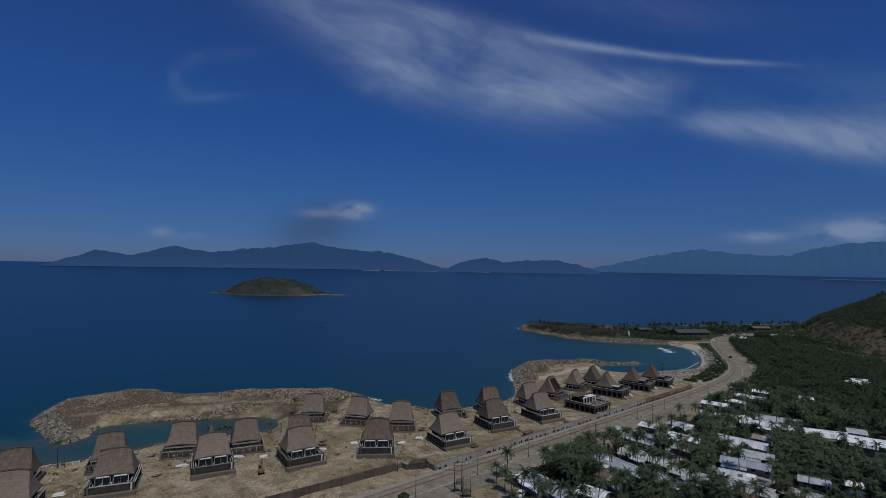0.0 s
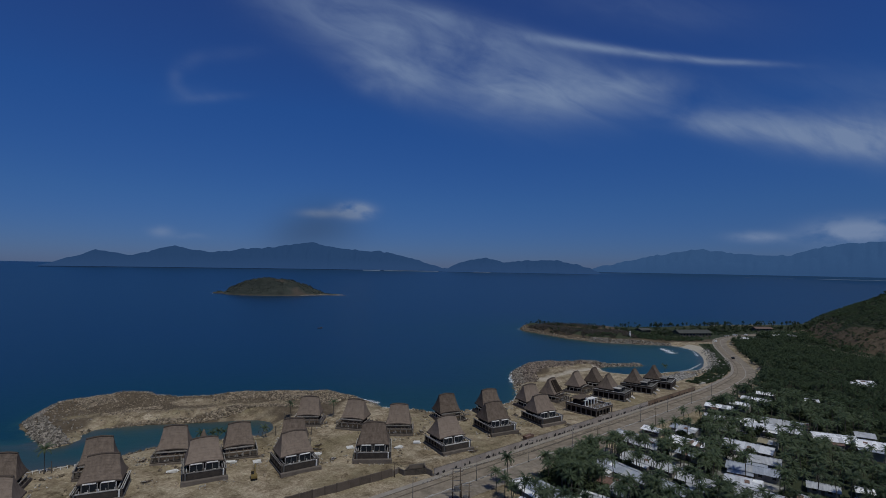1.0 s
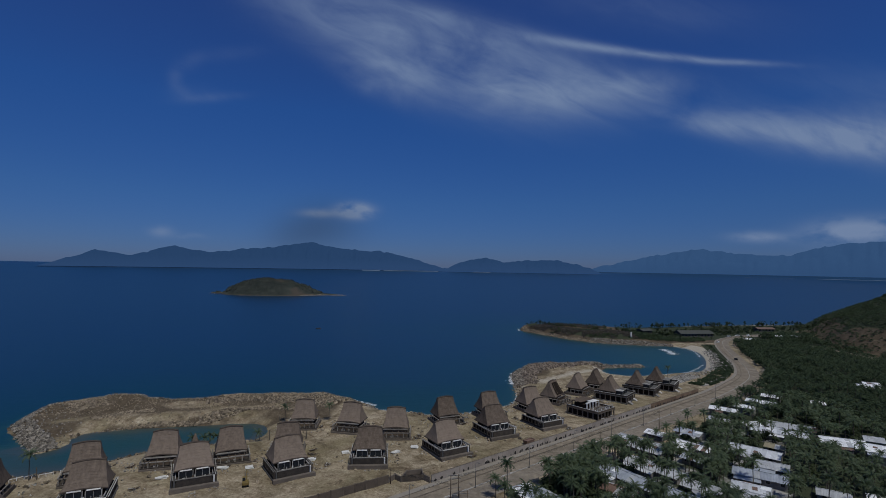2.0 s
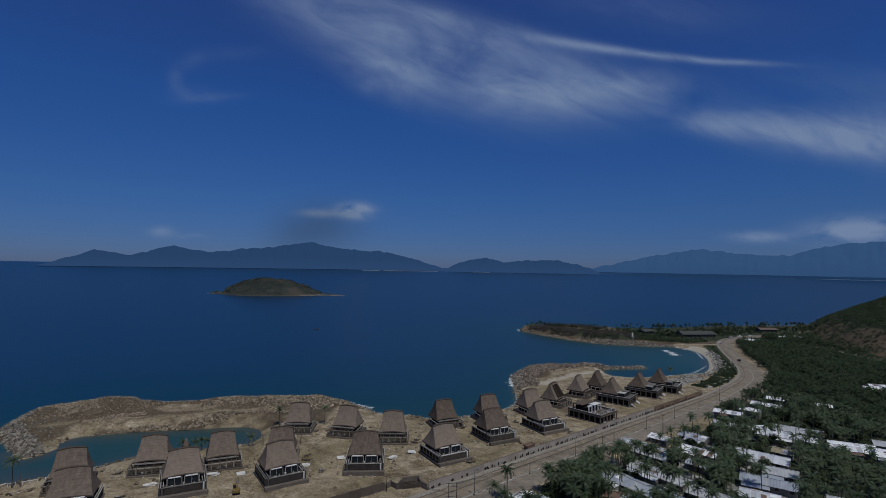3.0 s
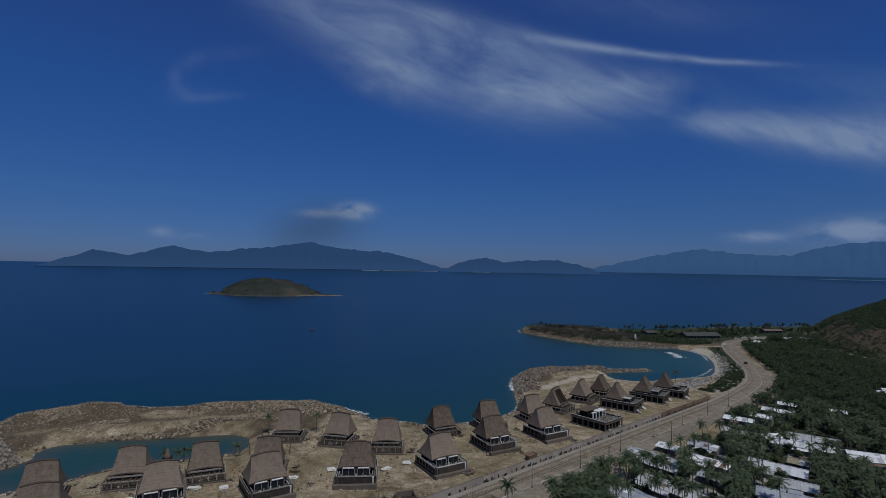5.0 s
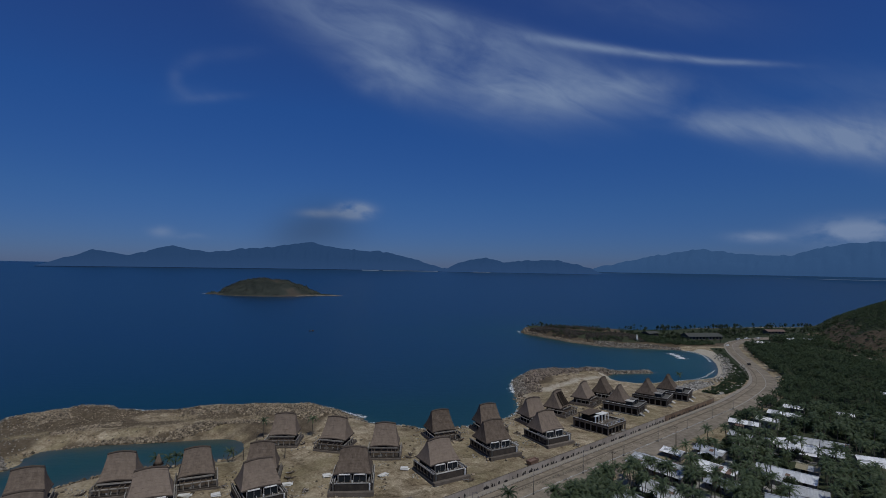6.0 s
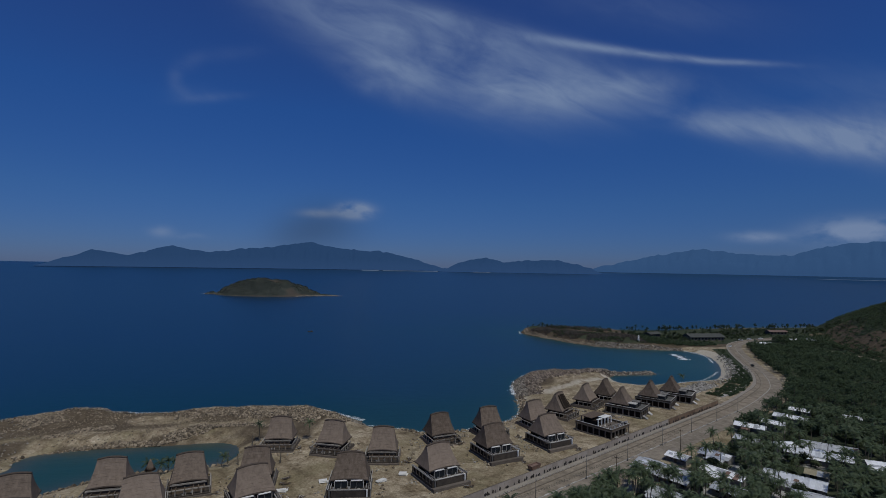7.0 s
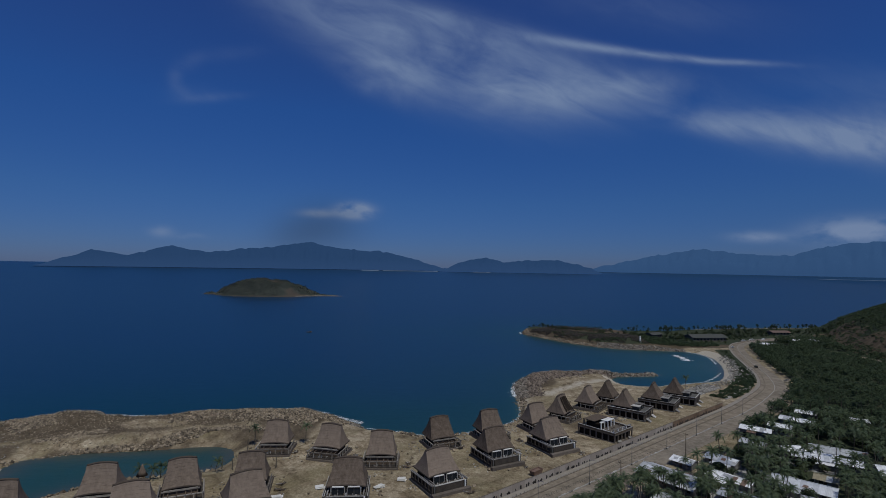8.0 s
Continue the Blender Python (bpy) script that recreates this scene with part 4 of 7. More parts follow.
def corner_villa(roofed=True):
    """The larger villas farther along: a wide lower storey with posts, a roof at its back and car ramps."""
    thing = new("villa")
    slab, rim = (CONCRETE, DARK_WALL) if roofed else (BRICK_WALL, TIMBER)
    part("plinth", Shape().box(-7.0, 7.0, -11.0, 6.5, -1.2, 0.4, 0.06), slab, thing)
    part("lower_storey", Shape().box(-6.2, 6.2, -10.2, 5.8, 0.4, 3.2), INNER_SHADE, thing, "solid block coloured dark for the shade in the lower storey")
    posts_along(thing, -6.7, 6.7, -10.7, -10.7, 6, 0.4, 3.2, 0.45, BRICK_WALL)
    posts_along(thing, -6.7, -6.7, -8.0, 6.0, 6, 0.4, 3.2, 0.45, BRICK_WALL)
    posts_along(thing, 6.7, 6.7, -8.0, 6.0, 6, 0.4, 3.2, 0.45, BRICK_WALL)
    part("upper_slab", Shape().box(-7.1, 7.1, -11.1, 6.4, 3.2, 3.55, 0.05), slab, thing)
    part("parapet", Shape().box(-7.05, 7.05, -11.05, -10.75, 3.55, 4.35, 0.04), rim, thing)
    part("coping", Shape().box(-7.1, 7.1, -11.1, -10.7, 4.35, 4.45, 0.02), RAIL, thing, "pale coping")
    for s in (-1, 1):
        part("parapet", Shape().box(s * 6.9 - 0.15, s * 6.9 + 0.15, -10.7, 6.3, 3.55, 4.35, 0.04), rim, thing)
        part("coping", Shape().box(s * 6.9 - 0.2, s * 6.9 + 0.2, -10.7, 6.3, 4.35, 4.45, 0.02), RAIL, thing, "pale coping")
        part("ramp", Shape().add([(s * 4 - 1.2, -13.2, -0.3), (s * 4 + 1.2, -13.2, -0.3), (s * 4 + 1.2, -11.1, 0.75), (s * 4 - 1.2, -11.1, 0.75), (s * 4 - 1.2, -13.2, 0.0), (s * 4 + 1.2, -13.2, 0.0), (s * 4 + 1.2, -11.1, 1.15), (s * 4 - 1.2, -11.1, 1.15)],
             [(3, 2, 1, 0), (4, 5, 6, 7), (0, 1, 5, 4), (1, 2, 6, 5), (2, 3, 7, 6), (3, 0, 4, 7)]), RAIL, thing, "pale concrete ramp")
        if roofed:
            bay = part("window_bay", Shape().box(s * 2.5 - 1.8, s * 2.5 + 1.8, -7.6, -3.9, 3.55, 5.5, 0.04), WINDOW, thing, "dark glazed window bay")
            part("canopy_slab", Shape().box(s * 2.5 - 1.9, s * 2.5 + 1.9, -7.7, -3.85, 5.52, 5.74, 0.04), RAIL, bay, "flat pale slab")
    part("house_core", Shape().box(-4.0, 4.0, -3.1, 4.0, 3.56, 5.2), INNER_SHADE, thing)
    if roofed:
        add_roof(thing, a0=5.0, a1=2.9, b0=4.9, z0=4.8, z1=11.6, y=0.4)
    else:
        posts_along(thing, -5, 5, -3.6, -3.6, 5, 3.55, 6.2, 0.4, PALE_SLAB, "column")
        posts_along(thing, -5, 5, 4.6, 4.6, 5, 3.55, 6.2, 0.4, BRICK_WALL, "column")
        part("top_slab", Shape().box(-5.3, 5.3, -0.5, 5.0, 6.2, 6.45, 0.04), TIMBER, thing)
        part("loose_board", Shape().box(-1.0, 4.8, -3.9, -0.9, 6.25, 6.4, 0.02), PALE_SLAB, thing, "white boards on the columns")
        part("loose_board", Shape().box(-4.9, -2.0, -3.8, -2.6, 6.22, 6.36, 0.02), PALE_SLAB, thing, "white boards on the columns")
        posts_along(thing, -6.5, 6.5, -10.2, -10.2, 5, 4.35, 5.3, 0.3, PALE_SLAB, "column")
        part("lintel", Shape().box(-6.7, 6.7, -10.4, -10.0, 5.3, 5.5, 0.03), RAIL, thing, "pale lintel beam")
        clutter_on(thing, 14, -6, 6, -10, -4, 3.56, 5)
    return thing


def open_gable(thing, a0=5.2, a1=3.85, b0=4.7, b1=0.30, z0=3.6, z1=10.7, y=0.6):
    """One roof slope shown as not yet thatched: a sheet over it painted in inner shade, with bare rafters across it."""
    lines = [[] for _ in range(6)]
    for i in range(9):
        v = 0.06 + 0.80 * i / 8
        a = a1 + (a0 - a1) * (0.45 * (1 - v) + 0.55 * (1 - v) ** 2.2)
        b = b1 + (b0 - b1) * (0.65 * (1 - v) + 0.35 * (1 - v) ** 2.0)
        lift = 0.5 * (1 - v) ** 2 + 0.55 * v
        for k, line in enumerate(lines):
            q = -0.60 + 1.54 * k / 5
            line.append((q * a, y - b - 0.16, z0 + (z1 - z0) * v + lift * (1 - q * q)))
    part("gable_void", Shape().loft(lines, caps=False, closed=False), INNER_SHADE, thing, "dark sheet painted as the shade of an open slope")
    for line in lines[1:5:3]:
        part("rafter", Shape().tube([(p, q - 0.1, r) for p, q, r in line], 0.07, 5), TIMBER, thing)


ROAD_VILLAS = [(-118.5, 143, 22), (-101, 161, 23), (-78, 177, 27), (-50.5, 185, 33), (-24, 196.5, 5), (3, 206, 31), (23.5, 228, 28), (46.5, 241.5, 30)]
BEACH_VILLAS = [(-132, 161, 22), (-113, 177, 26), (-94.5, 190, 16), (-73.5, 195, 24), (-55, 201, 12), (-57.5, 233.5, 4), (-36.5, 230, -11), (-17, 223.5, 2), (3.5, 242, 25), (24, 252.5, 22), (45.5, 264, 28), (78, 298, 53), (92, 310.5, 55)]
CORNER_VILLAS = [(93, 288, 52), (113.5, 304, 54), (129.5, 315.5, 55)]


def build_villas():
    groups = ((road_villa(), ROAD_VILLAS, "villas along the road", "thatched villa with dark stone terrace and white window canopies"),
              (beach_villa(), BEACH_VILLAS, "villas along the shore", "thatched beach villa with an open railed deck on a block plinth"),
              (corner_villa(), CORNER_VILLAS, "villas with car ramps", "thatched villa on a wide dark lower storey with pale car ramps"))
    for thing, places, group, label in groups:
        tagged(thing, label, "villa", group)
        for i, (x, y, turn) in enumerate(places):
            m = pose(x, y, 3.0, 0, 0, turn)
            if i == 0:
                thing.matrix_basis = m
            else:
                copy_thing(thing, m)
    thing = corner_villa(roofed=False)
    thing.matrix_basis = pose(71.5, 258, 3.0, 0, 0, 41)
    tagged(thing, "unfinished roofless villa of bare concrete with white boards", "villa", "villas with car ramps")


build_villas()
bare_end = beach_villa()
bare_end.matrix_basis = pose(60, 279, 3.0, 0, 0, 50)
open_gable(bare_end)
tagged(bare_end, "thatched beach villa with one roof slope painted dark as if open", "villa", "villas along the shore")


# ---- walls along the road ----
def build_hoarding():
    wall = new("hoarding")
    tagged(wall, "long painted hoarding with dark shapes along the footway", "hoarding")
    panel = Shape().box(0.02, 2.98, -0.05, 0.05, 0, 2.55, 0.015).mesh("panel")
    brown = Shape().box(0.02, 2.98, -0.05, 0.05, 0, 2.55, 0.015).mesh("panel")
    post = Shape().box(-0.06, 0.06, 0.06, 0.18, 0, 2.55).mesh("post")
    rail = Shape().box(0.0, 3.0, -0.09, 0.09, 2.56, 2.66).mesh("top_rail")
    rng = random.Random(4)
    shapes = []
    for w, h in ((1.1, 1.3), (0.9, 1.2), (1.2, 1.2), (0.8, 1.5), (1.0, 0.9), (1.2, 1.6), (0.7, 1.1), (1.3, 1.0)):
        s = Shape()
        prof = []
        for k in range(11):
            q, r = math.tau * (k + 0.3) / 11, rng.uniform(0.55, 1.15)
            prof.append((0.5 * w * r * math.cos(q), max(0.0, h * (0.5 + 0.5 * r * math.sin(q)))))
        s.loft([[(x, -0.065, z) for x, z in prof], [(x, -0.053, z) for x, z in prof]])
        shapes.append(s.mesh("painted_shape"))
    turn = math.degrees(math.atan2(ROAD_DIR.y, ROAD_DIR.x))
    for i in range(65):
        x, y = by_road(i * 3.0 + 0.5, 0.0)
        at = pose(x, y, 3.0, 0, 0, turn)
        late = i > 46
        p = part("panel", brown if late else panel, BROWN_HOARDING if late else HOARDING, wall, "brown panel" if late else "", at=at)
        part("post", post, STEEL, wall, at=at)
        part("top_rail", rail, DARK_KERB, wall, at=at)
        n = rng.choice((0, 1, 1, 2, 2, 3)) if not late else rng.choice((1, 2, 3))
        for k in range(n):
            sx = 0.5 + (k + rng.random() * 0.6) * 2.4 / max(n, 1)
            part("painted_shape", shapes[rng.randrange(8)], PALE_SLAB if late and rng.random() < 0.45 else INK, p, at=pose(sx, 0, 0.02 + rng.random() * 0.10))
    # short marker posts between footway and lane
    stub = Shape().box(-0.13, 0.13, -0.13, 0.13, 0, 0.55, 0.03).mesh("marker_post")
    for i in range(110):
        x, y = by_road(-6 + i * 1.75, 2.45)
        tagged(part("marker_post", stub, DARK_KERB if i % 3 else KERB, at=pose(x, y, 3.17, 0, 0, turn)), "short weathered concrete marker post on the kerb", "marker post", "marker posts along the footway")


def wall_run(name, pts, h, t, material, label, cap=None):
    thing = new(name)
    tagged(thing, label, "wall", kind="structure")
    for (ax, ay), (bx, by) in zip(pts, pts[1:]):
        length, ang = math.hypot(bx - ax, by - ay), math.degrees(math.atan2(by - ay, bx - ax))
        n = max(1, round(length / 4.0))
        for i in range(n):
            q = (i + 0.5) / n
            w = length / n / 2
            part("wall_bay", Shape().box(-w + 0.02, w - 0.02, -t / 2, t / 2, -1.0, h, 0.03), material, thing, at=pose(ax + (bx - ax) * q, ay + (by - ay) * q, 3.0, 0, 0, ang))
            part("pier", Shape().box(-0.22, 0.22, -t / 2 - 0.1, t / 2 + 0.1, -1.0, h + 0.15, 0.03), material, thing, at=pose(ax + (bx - ax) * i / n, ay + (by - ay) * i / n, 3.0, 0, 0, ang))
    return thing


build_hoarding()
wall_run("wall_retaining", [(-94, 114.8), (-15, 175.7)], 2.7, 0.35, OLD_WALL, "weathered brown boundary wall of the building site")
wall_run("wall_gateway", [(-15, 175.9), (-13.2, 178.6), (-11.0, 176.4), (-9.6, 181.4), (-4.7, 183.0), (-3.9, 179.0), (-11.0, 176.4), (-3.9, 179.0), (-1.7, 176.6)], 1.9, 0.35, BRICK_WALL, "weathered brown gateway walls")
# ---- rocks ----
def rock_field(name, places, label, rng, material=None):
    """Loose quarry stone: many rough angular blocks in one mesh."""
    base = np.array([(x, y, z) for x in (-1, 1) for y in (-1, 1) for z in (-1, 1)], float)
    cube = np.array([(0, 1, 3, 2), (4, 6, 7, 5), (0, 4, 5, 1), (2, 3, 7, 6), (0, 2, 6, 4), (1, 5, 7, 3)])
    vs, fs = [], []
    for i, (x, y, z, size) in enumerate(places):
        p = base * (0.5 + 0.32 * rng.random((8, 3))) * size * np.array([1.0, 0.7 + 0.5 * rng.random(), 0.55 + 0.3 * rng.random()])
        q = Euler(tuple(rng.random(3) * (0.9, 0.9, 6.28))).to_matrix()
        vs.append(p @ np.array(q).T + (x, y, z + 0.12 * size))
        fs.append(cube + 8 * i)
    me = bpy.data.meshes.new(name)
    me.from_pydata(np.concatenate(vs).tolist(), [], np.concatenate(fs).tolist())
    me.materials.append(material or ROCK_PILE)
    return tagged(new(name, me), label, "rocks", kind="stuff")


def island_varied(m, low, high):
    """Lets each loose piece of a joined mesh take its own shade."""
    tree = m.node_tree
    geo = node(tree, "ShaderNodeNewGeometry")
    bsdf = tree.nodes["Principled BSDF"]
    mix = node(tree, "ShaderNodeMix")
    mix.data_type, mix.blend_type = "RGBA", "MULTIPLY"
    mix.inputs["Factor"].default_value = 1.0
    tree.links.new(bsdf.inputs["Base Color"].links[0].from_socket, mix.inputs[6])
    r = node(tree, "ShaderNodeValToRGB")
    r.color_ramp.elements[0].color, r.color_ramp.elements[1].color = (*low, 1), (*high, 1)
    tree.links.new(geo.outputs["Random Per Island"], r.inputs[0])
    tree.links.new(r.outputs[0], mix.inputs[7])
    tree.links.new(mix.outputs[2], bsdf.inputs["Base Color"])
    return m


ROCK_PILE = island_varied(surface("quarry_rock_pile", (0.140, 0.120, 0.095), (0.34, 0.295, 0.235), 2.0, 2.0, 0.9, 0.5, spread=0.2), (0.28, 0.26, 0.24), (1.40, 1.32, 1.18))
WHITE_RUBBLE = island_varied(surface("white_rubble", (0.19, 0.18, 0.16), (0.46, 0.44, 0.41), 2.0, 2.0, 0.9, 0.4), (0.25, 0.24, 0.22), (1.35, 1.35, 1.33))
SPIT_ROCK = island_varied(surface("spit_rock", (0.105, 0.088, 0.076), (0.29, 0.25, 0.215), 2.0, 2.0, 0.9, 0.5, spread=0.2), (0.25, 0.23, 0.22), (1.4, 1.34, 1.25))
GREY_ROCK = island_varied(surface("grey_rock", (0.115, 0.104, 0.09), (0.30, 0.275, 0.24), 2.0, 2.0, 0.9, 0.5, spread=0.2), (0.28, 0.27, 0.26), (1.45, 1.42, 1.35))
island_varied(WOODS, (0.70, 0.74, 0.70), (1.35, 1.28, 1.15))


def scatter(rng, pts, width, count, size, sides=(-1, 1), skew=1.0):
    """Rocks strewn along a line, within a width of it."""
    seg = [math.dist(a, b) for a, b in zip(pts, pts[1:])]
    total = sum(seg)
    x, y = [], []
    for _ in range(count):
        q = rng.random() * total
        for (a, b), l in zip(zip(pts, pts[1:]), seg):
            if q <= l:
                break
            q -= l
        t = q / l
        n = Vector((b[1] - a[1], a[0] - b[0])).normalized()
        off = (sides[0] + (sides[1] - sides[0]) * (0.5 * (rng.random() + rng.random()) if width > 8 else rng.random() ** skew)) * width
        x.append(a[0] + (b[0] - a[0]) * t + n.x * off)
        y.append(a[1] + (b[1] - a[1]) * t + n.y * off)
    z, _ = terrain(np.array(x), np.array(y))
    keep = z > -1.2
    s = size * (0.45 + 0.9 * rng.random(count) ** 2)
    return [(a, b, c, d) for a, b, c, d, k in zip(x, y, z, s, keep) if k]


def build_rocks():
    rng = np.random.default_rng(5)
    outer = [(-150, 204), (-169, 219), (-184, 232), (-188, 253), (-183, 266), (-163, 277), (-145, 275), (-122, 277), (-103, 283), (-83, 290), (-60, 289), (-43, 280), (-30, 270)]
    gravel = scatter(rng, [(-178, 252), (-170, 240), (-160, 226), (-152, 214), (-147, 206)], 13, 260, 0.36) + scatter(rng, [(-150, 203), (-160, 213), (-172, 222)], 4, 900, 0.5)
    rock_field("riprap", scatter(rng, outer, 5.0, 7000, 0.56, (0.0, 1.35)) + gravel, "grey quarry stone along the seaward edge", rng, GREY_ROCK)
    mole = (scatter(rng, [(-176, 262), (-168, 256), (-160, 250)], 9, 1900, 0.52) + scatter(rng, [(-152, 237), (-143, 246), (-133, 252)], 2.6, 760, 0.5)
            + scatter(rng, [(-150, 221), (-144.5, 226.5), (-138, 231), (-131, 235), (-120, 238), (-106, 240)], 1.5, 780, 0.55)
            + scatter(rng, [(-107, 242), (-98, 247), (-90, 253), (-78, 257), (-66, 255)], 2.6, 1500, 0.58)
            + scatter(rng, [(-114, 279), (-100, 282), (-84, 287), (-60, 284), (-46, 275), (-36, 268)], 6, 4600, 0.58)
            + scatter(rng, MOLE[:4], 12, 500, 0.42) + scatter(rng, MOLE[2:6], 9, 500, 0.36) + scatter(rng, [(-150, 273), (-132, 276), (-116, 280)], 3, 700, 0.5))
    mole += scatter(rng, [(-116, 270), (-92, 277), (-66, 276), (-50, 268)], 10, 3400, 0.62)
    mole += scatter(rng, [(-165, 240), (-150, 255), (-128, 257), (-100, 262), (-75, 268)], 15, 2600, 0.24) + scatter(rng, [(-146, 238), (-128, 242), (-108, 247)], 6, 600, 0.24)
    rock_field("riprap", mole, "heaped pale quarry stone along the breakwater", rng)
    spit = scatter(rng, [(46, 322), (50, 357), (60, 376), (77, 386), (95, 389), (121, 391), (152, 396)], 6, 5200, 0.78, (-0.5, 1.0))
    rock_field("riprap", spit, "grey quarry stone along the edge of the spit", rng, GREY_ROCK)
    spit = scatter(rng, SPIT[:5], 8, 2600, 0.66) + scatter(rng, [(52, 320), (55, 343), (63, 361), (78, 374), (94, 379)], 9, 3000, 0.66)
    rock_field("riprap", spit, "grey-brown quarry stone heaped over the spit", rng, SPIT_ROCK)
    shore = scatter(rng, [(-26, 266), (-11, 262), (-2, 258), (15, 263), (33, 274), (43, 290), (47, 322)], 3.5, 600, 1.0) + scatter(rng, [(-150, 176), (-133, 184), (-119, 195), (-100, 212), (-75, 221)], 2.0, 240, 0.8)
    rock_field("beach_stones", shore, "scattered stones on the beach", rng)
    head = scatter(rng, [(152, 512), (130, 534), (111, 565), (95, 592), (96, 618)], 2.8, 2800, 0.6, (-0.3, 1.0))
    rock_field("riprap", head, "pale stone facing round the headland", rng)
    dark = scatter(rng, [(221, 496), (191, 503), (168, 508), (148, 518)], 4.5, 1500, 0.8)
    rock_field("riprap", dark, "dark weathered stone below the headland", rng, GREY_ROCK)
    white = scatter(rng, [(150, 344), (168, 352), (184, 362), (201, 384), (213, 408), (226, 434), (234, 462)], 3.5, 750, 0.55, (-1, 1)) + scatter(rng, [(138, 326), (152, 336), (168, 350)], 5, 1500, 0.62) + scatter(rng, [(190, 362), (208, 388), (222, 414)], 8, 300, 0.6)
    rock_field("rubble", white, "white broken rubble above the beach", rng, WHITE_RUBBLE)
    debris = []
    for x, y, _ in ROAD_VILLAS + BEACH_VILLAS:
        for _ in range(14):
            a, r = rng.random() * 6.28, 8.5 + 4 * rng.random()
            p, q = x + r * math.cos(a), y + r * math.sin(a)
            debris.append((p, q, 0.35 + 0.5 * rng.random()))
    debris = [(p, q, z, r) for (p, q, r), z in zip(debris, heights(debris))]
    rock_field("building_rubble", debris, "small heaps of building rubble on the sand", rng)
    scraps = []
    for x, y, _ in ROAD_VILLAS + BEACH_VILLAS + CORNER_VILLAS:
        for _ in range(5):
            a, r = rng.random() * 6.28, 8.2 + 4.5 * rng.random()
            for _ in range(7):
                p, q = x + r * math.cos(a) + 1.2 * rng.normal(), y + r * math.sin(a) + 1.2 * rng.normal()
                scraps.append((p, q, 0.18 + 0.22 * rng.random()))
    scraps = [(p, q, z, r) for (p, q, r), z in zip(scraps, heights(scraps))]
    rock_field("building_debris", scraps, "pale scraps of building debris round the villas", rng, WHITE_RUBBLE)


build_rocks()


# ---- plants ----
def frond_faces(s, root, yaw, rise, length, leaves, droop, rng, width=0.5):
    """One feathered palm leaf: a bent rib with narrow leaflets hanging from both sides."""
    px, pz = 0.0, 0.0
    ang = rise
    c, k = math.cos(yaw), math.sin(yaw)
    prev = (root[0], root[1], root[2])
    step = length / leaves
    for i in range(leaves):
        t = (i + 0.5) / leaves
        px += step * math.cos(ang)
        pz += step * math.sin(ang)
        ang -= droop / leaves * (0.6 + 0.9 * t)
        here = (root[0] + px * c, root[1] + px * k, root[2] + pz)
        w = width * (0.45 + 1.1 * math.sin(math.pi * min(1.0, t * 0.85 + 0.12))) * (0.85 + 0.3 * rng.random())
        for side in (-1, 1):
            tip = (here[0] - k * side * w + c * step * 0.9, here[1] + c * side * w + k * step * 0.9, here[2] - w * 0.55)
            s.add([prev, here, tip], [(0, 1, 2)] if side > 0 else [(0, 2, 1)])
        prev = here


def palm_shapes(seed, tall, fronds=21, leaves=8, dry=0):
    rng = random.Random(seed)
    bend = rng.uniform(-0.9, 0.9), rng.uniform(-0.9, 0.9)
    pts = [(bend[0] * (i / 7) ** 2, bend[1] * (i / 7) ** 2, -0.4 + (tall + 0.4) * i / 7) for i in range(8)]
    trunk = Shape().tube(pts, [0.20, 0.15, 0.13, 0.12, 0.12, 0.11, 0.11, 0.14], 6)
    crown = Shape()
    for i in range(fronds):
        yaw = math.tau * (i * 0.382 + rng.uniform(-0.03, 0.03))
        rise = radians(78 - 95 * i / fronds + rng.uniform(-8, 8))
        frond_faces(crown, pts[-1], yaw, rise, rng.uniform(2.3, 3.1), leaves, rng.uniform(1.3, 2.2), rng, 0.38)
    return trunk, crown


def tree_shapes(seed, tall, spread, leaves=640, size=0.38):
    """A broad-leaved tree: trunk, limbs and many small leaf sprays with gaps between the boughs."""
    rng = random.Random(seed)
    wood, crown = Shape(), Shape()
    wood.tube([(0, 0, -0.4), (0.1, 0, tall * 0.25), (0.05, 0.1, tall * 0.45)], [0.28, 0.2, 0.16], 6)
    boughs = []
    for i in range(9):
        a, r = math.tau * i / 9 + rng.uniform(-0.4, 0.4), spread * rng.uniform(0.25, 0.75)
        top = (r * math.cos(a), r * math.sin(a), tall * rng.uniform(0.5, 0.88))
        wood.tube([(0.05, 0.05, tall * 0.4), (top[0] * 0.5, top[1] * 0.5, tall * 0.52), top], [0.12, 0.08, 0.04], 4)
        boughs.append((top, spread * rng.uniform(0.30, 0.52)))
    boughs.append(((0, 0, tall * 0.9), spread * 0.45))
    for i in range(leaves):
        (bx, by, bz), r = boughs[i % len(boughs)]
        d = Vector((rng.gauss(0, 1), rng.gauss(0, 1), rng.gauss(0.15, 0.75))).normalized()
        p = Vector((bx, by, bz)) + d * r * rng.uniform(0.6, 1.08)
        n = (d * 0.75 + Vector((rng.uniform(-.6, .6), rng.uniform(-.6, .6), rng.uniform(0.3, 1.3)))).normalized()
        t = n.orthogonal().normalized()
        b = n.cross(t)
        w = size * rng.uniform(0.6, 1.3)
        crown.add([p - t * w, p + b * w * 0.6, p + t * w, p - b * w * 0.6], [(0, 1, 2, 3)])
    return wood, crown


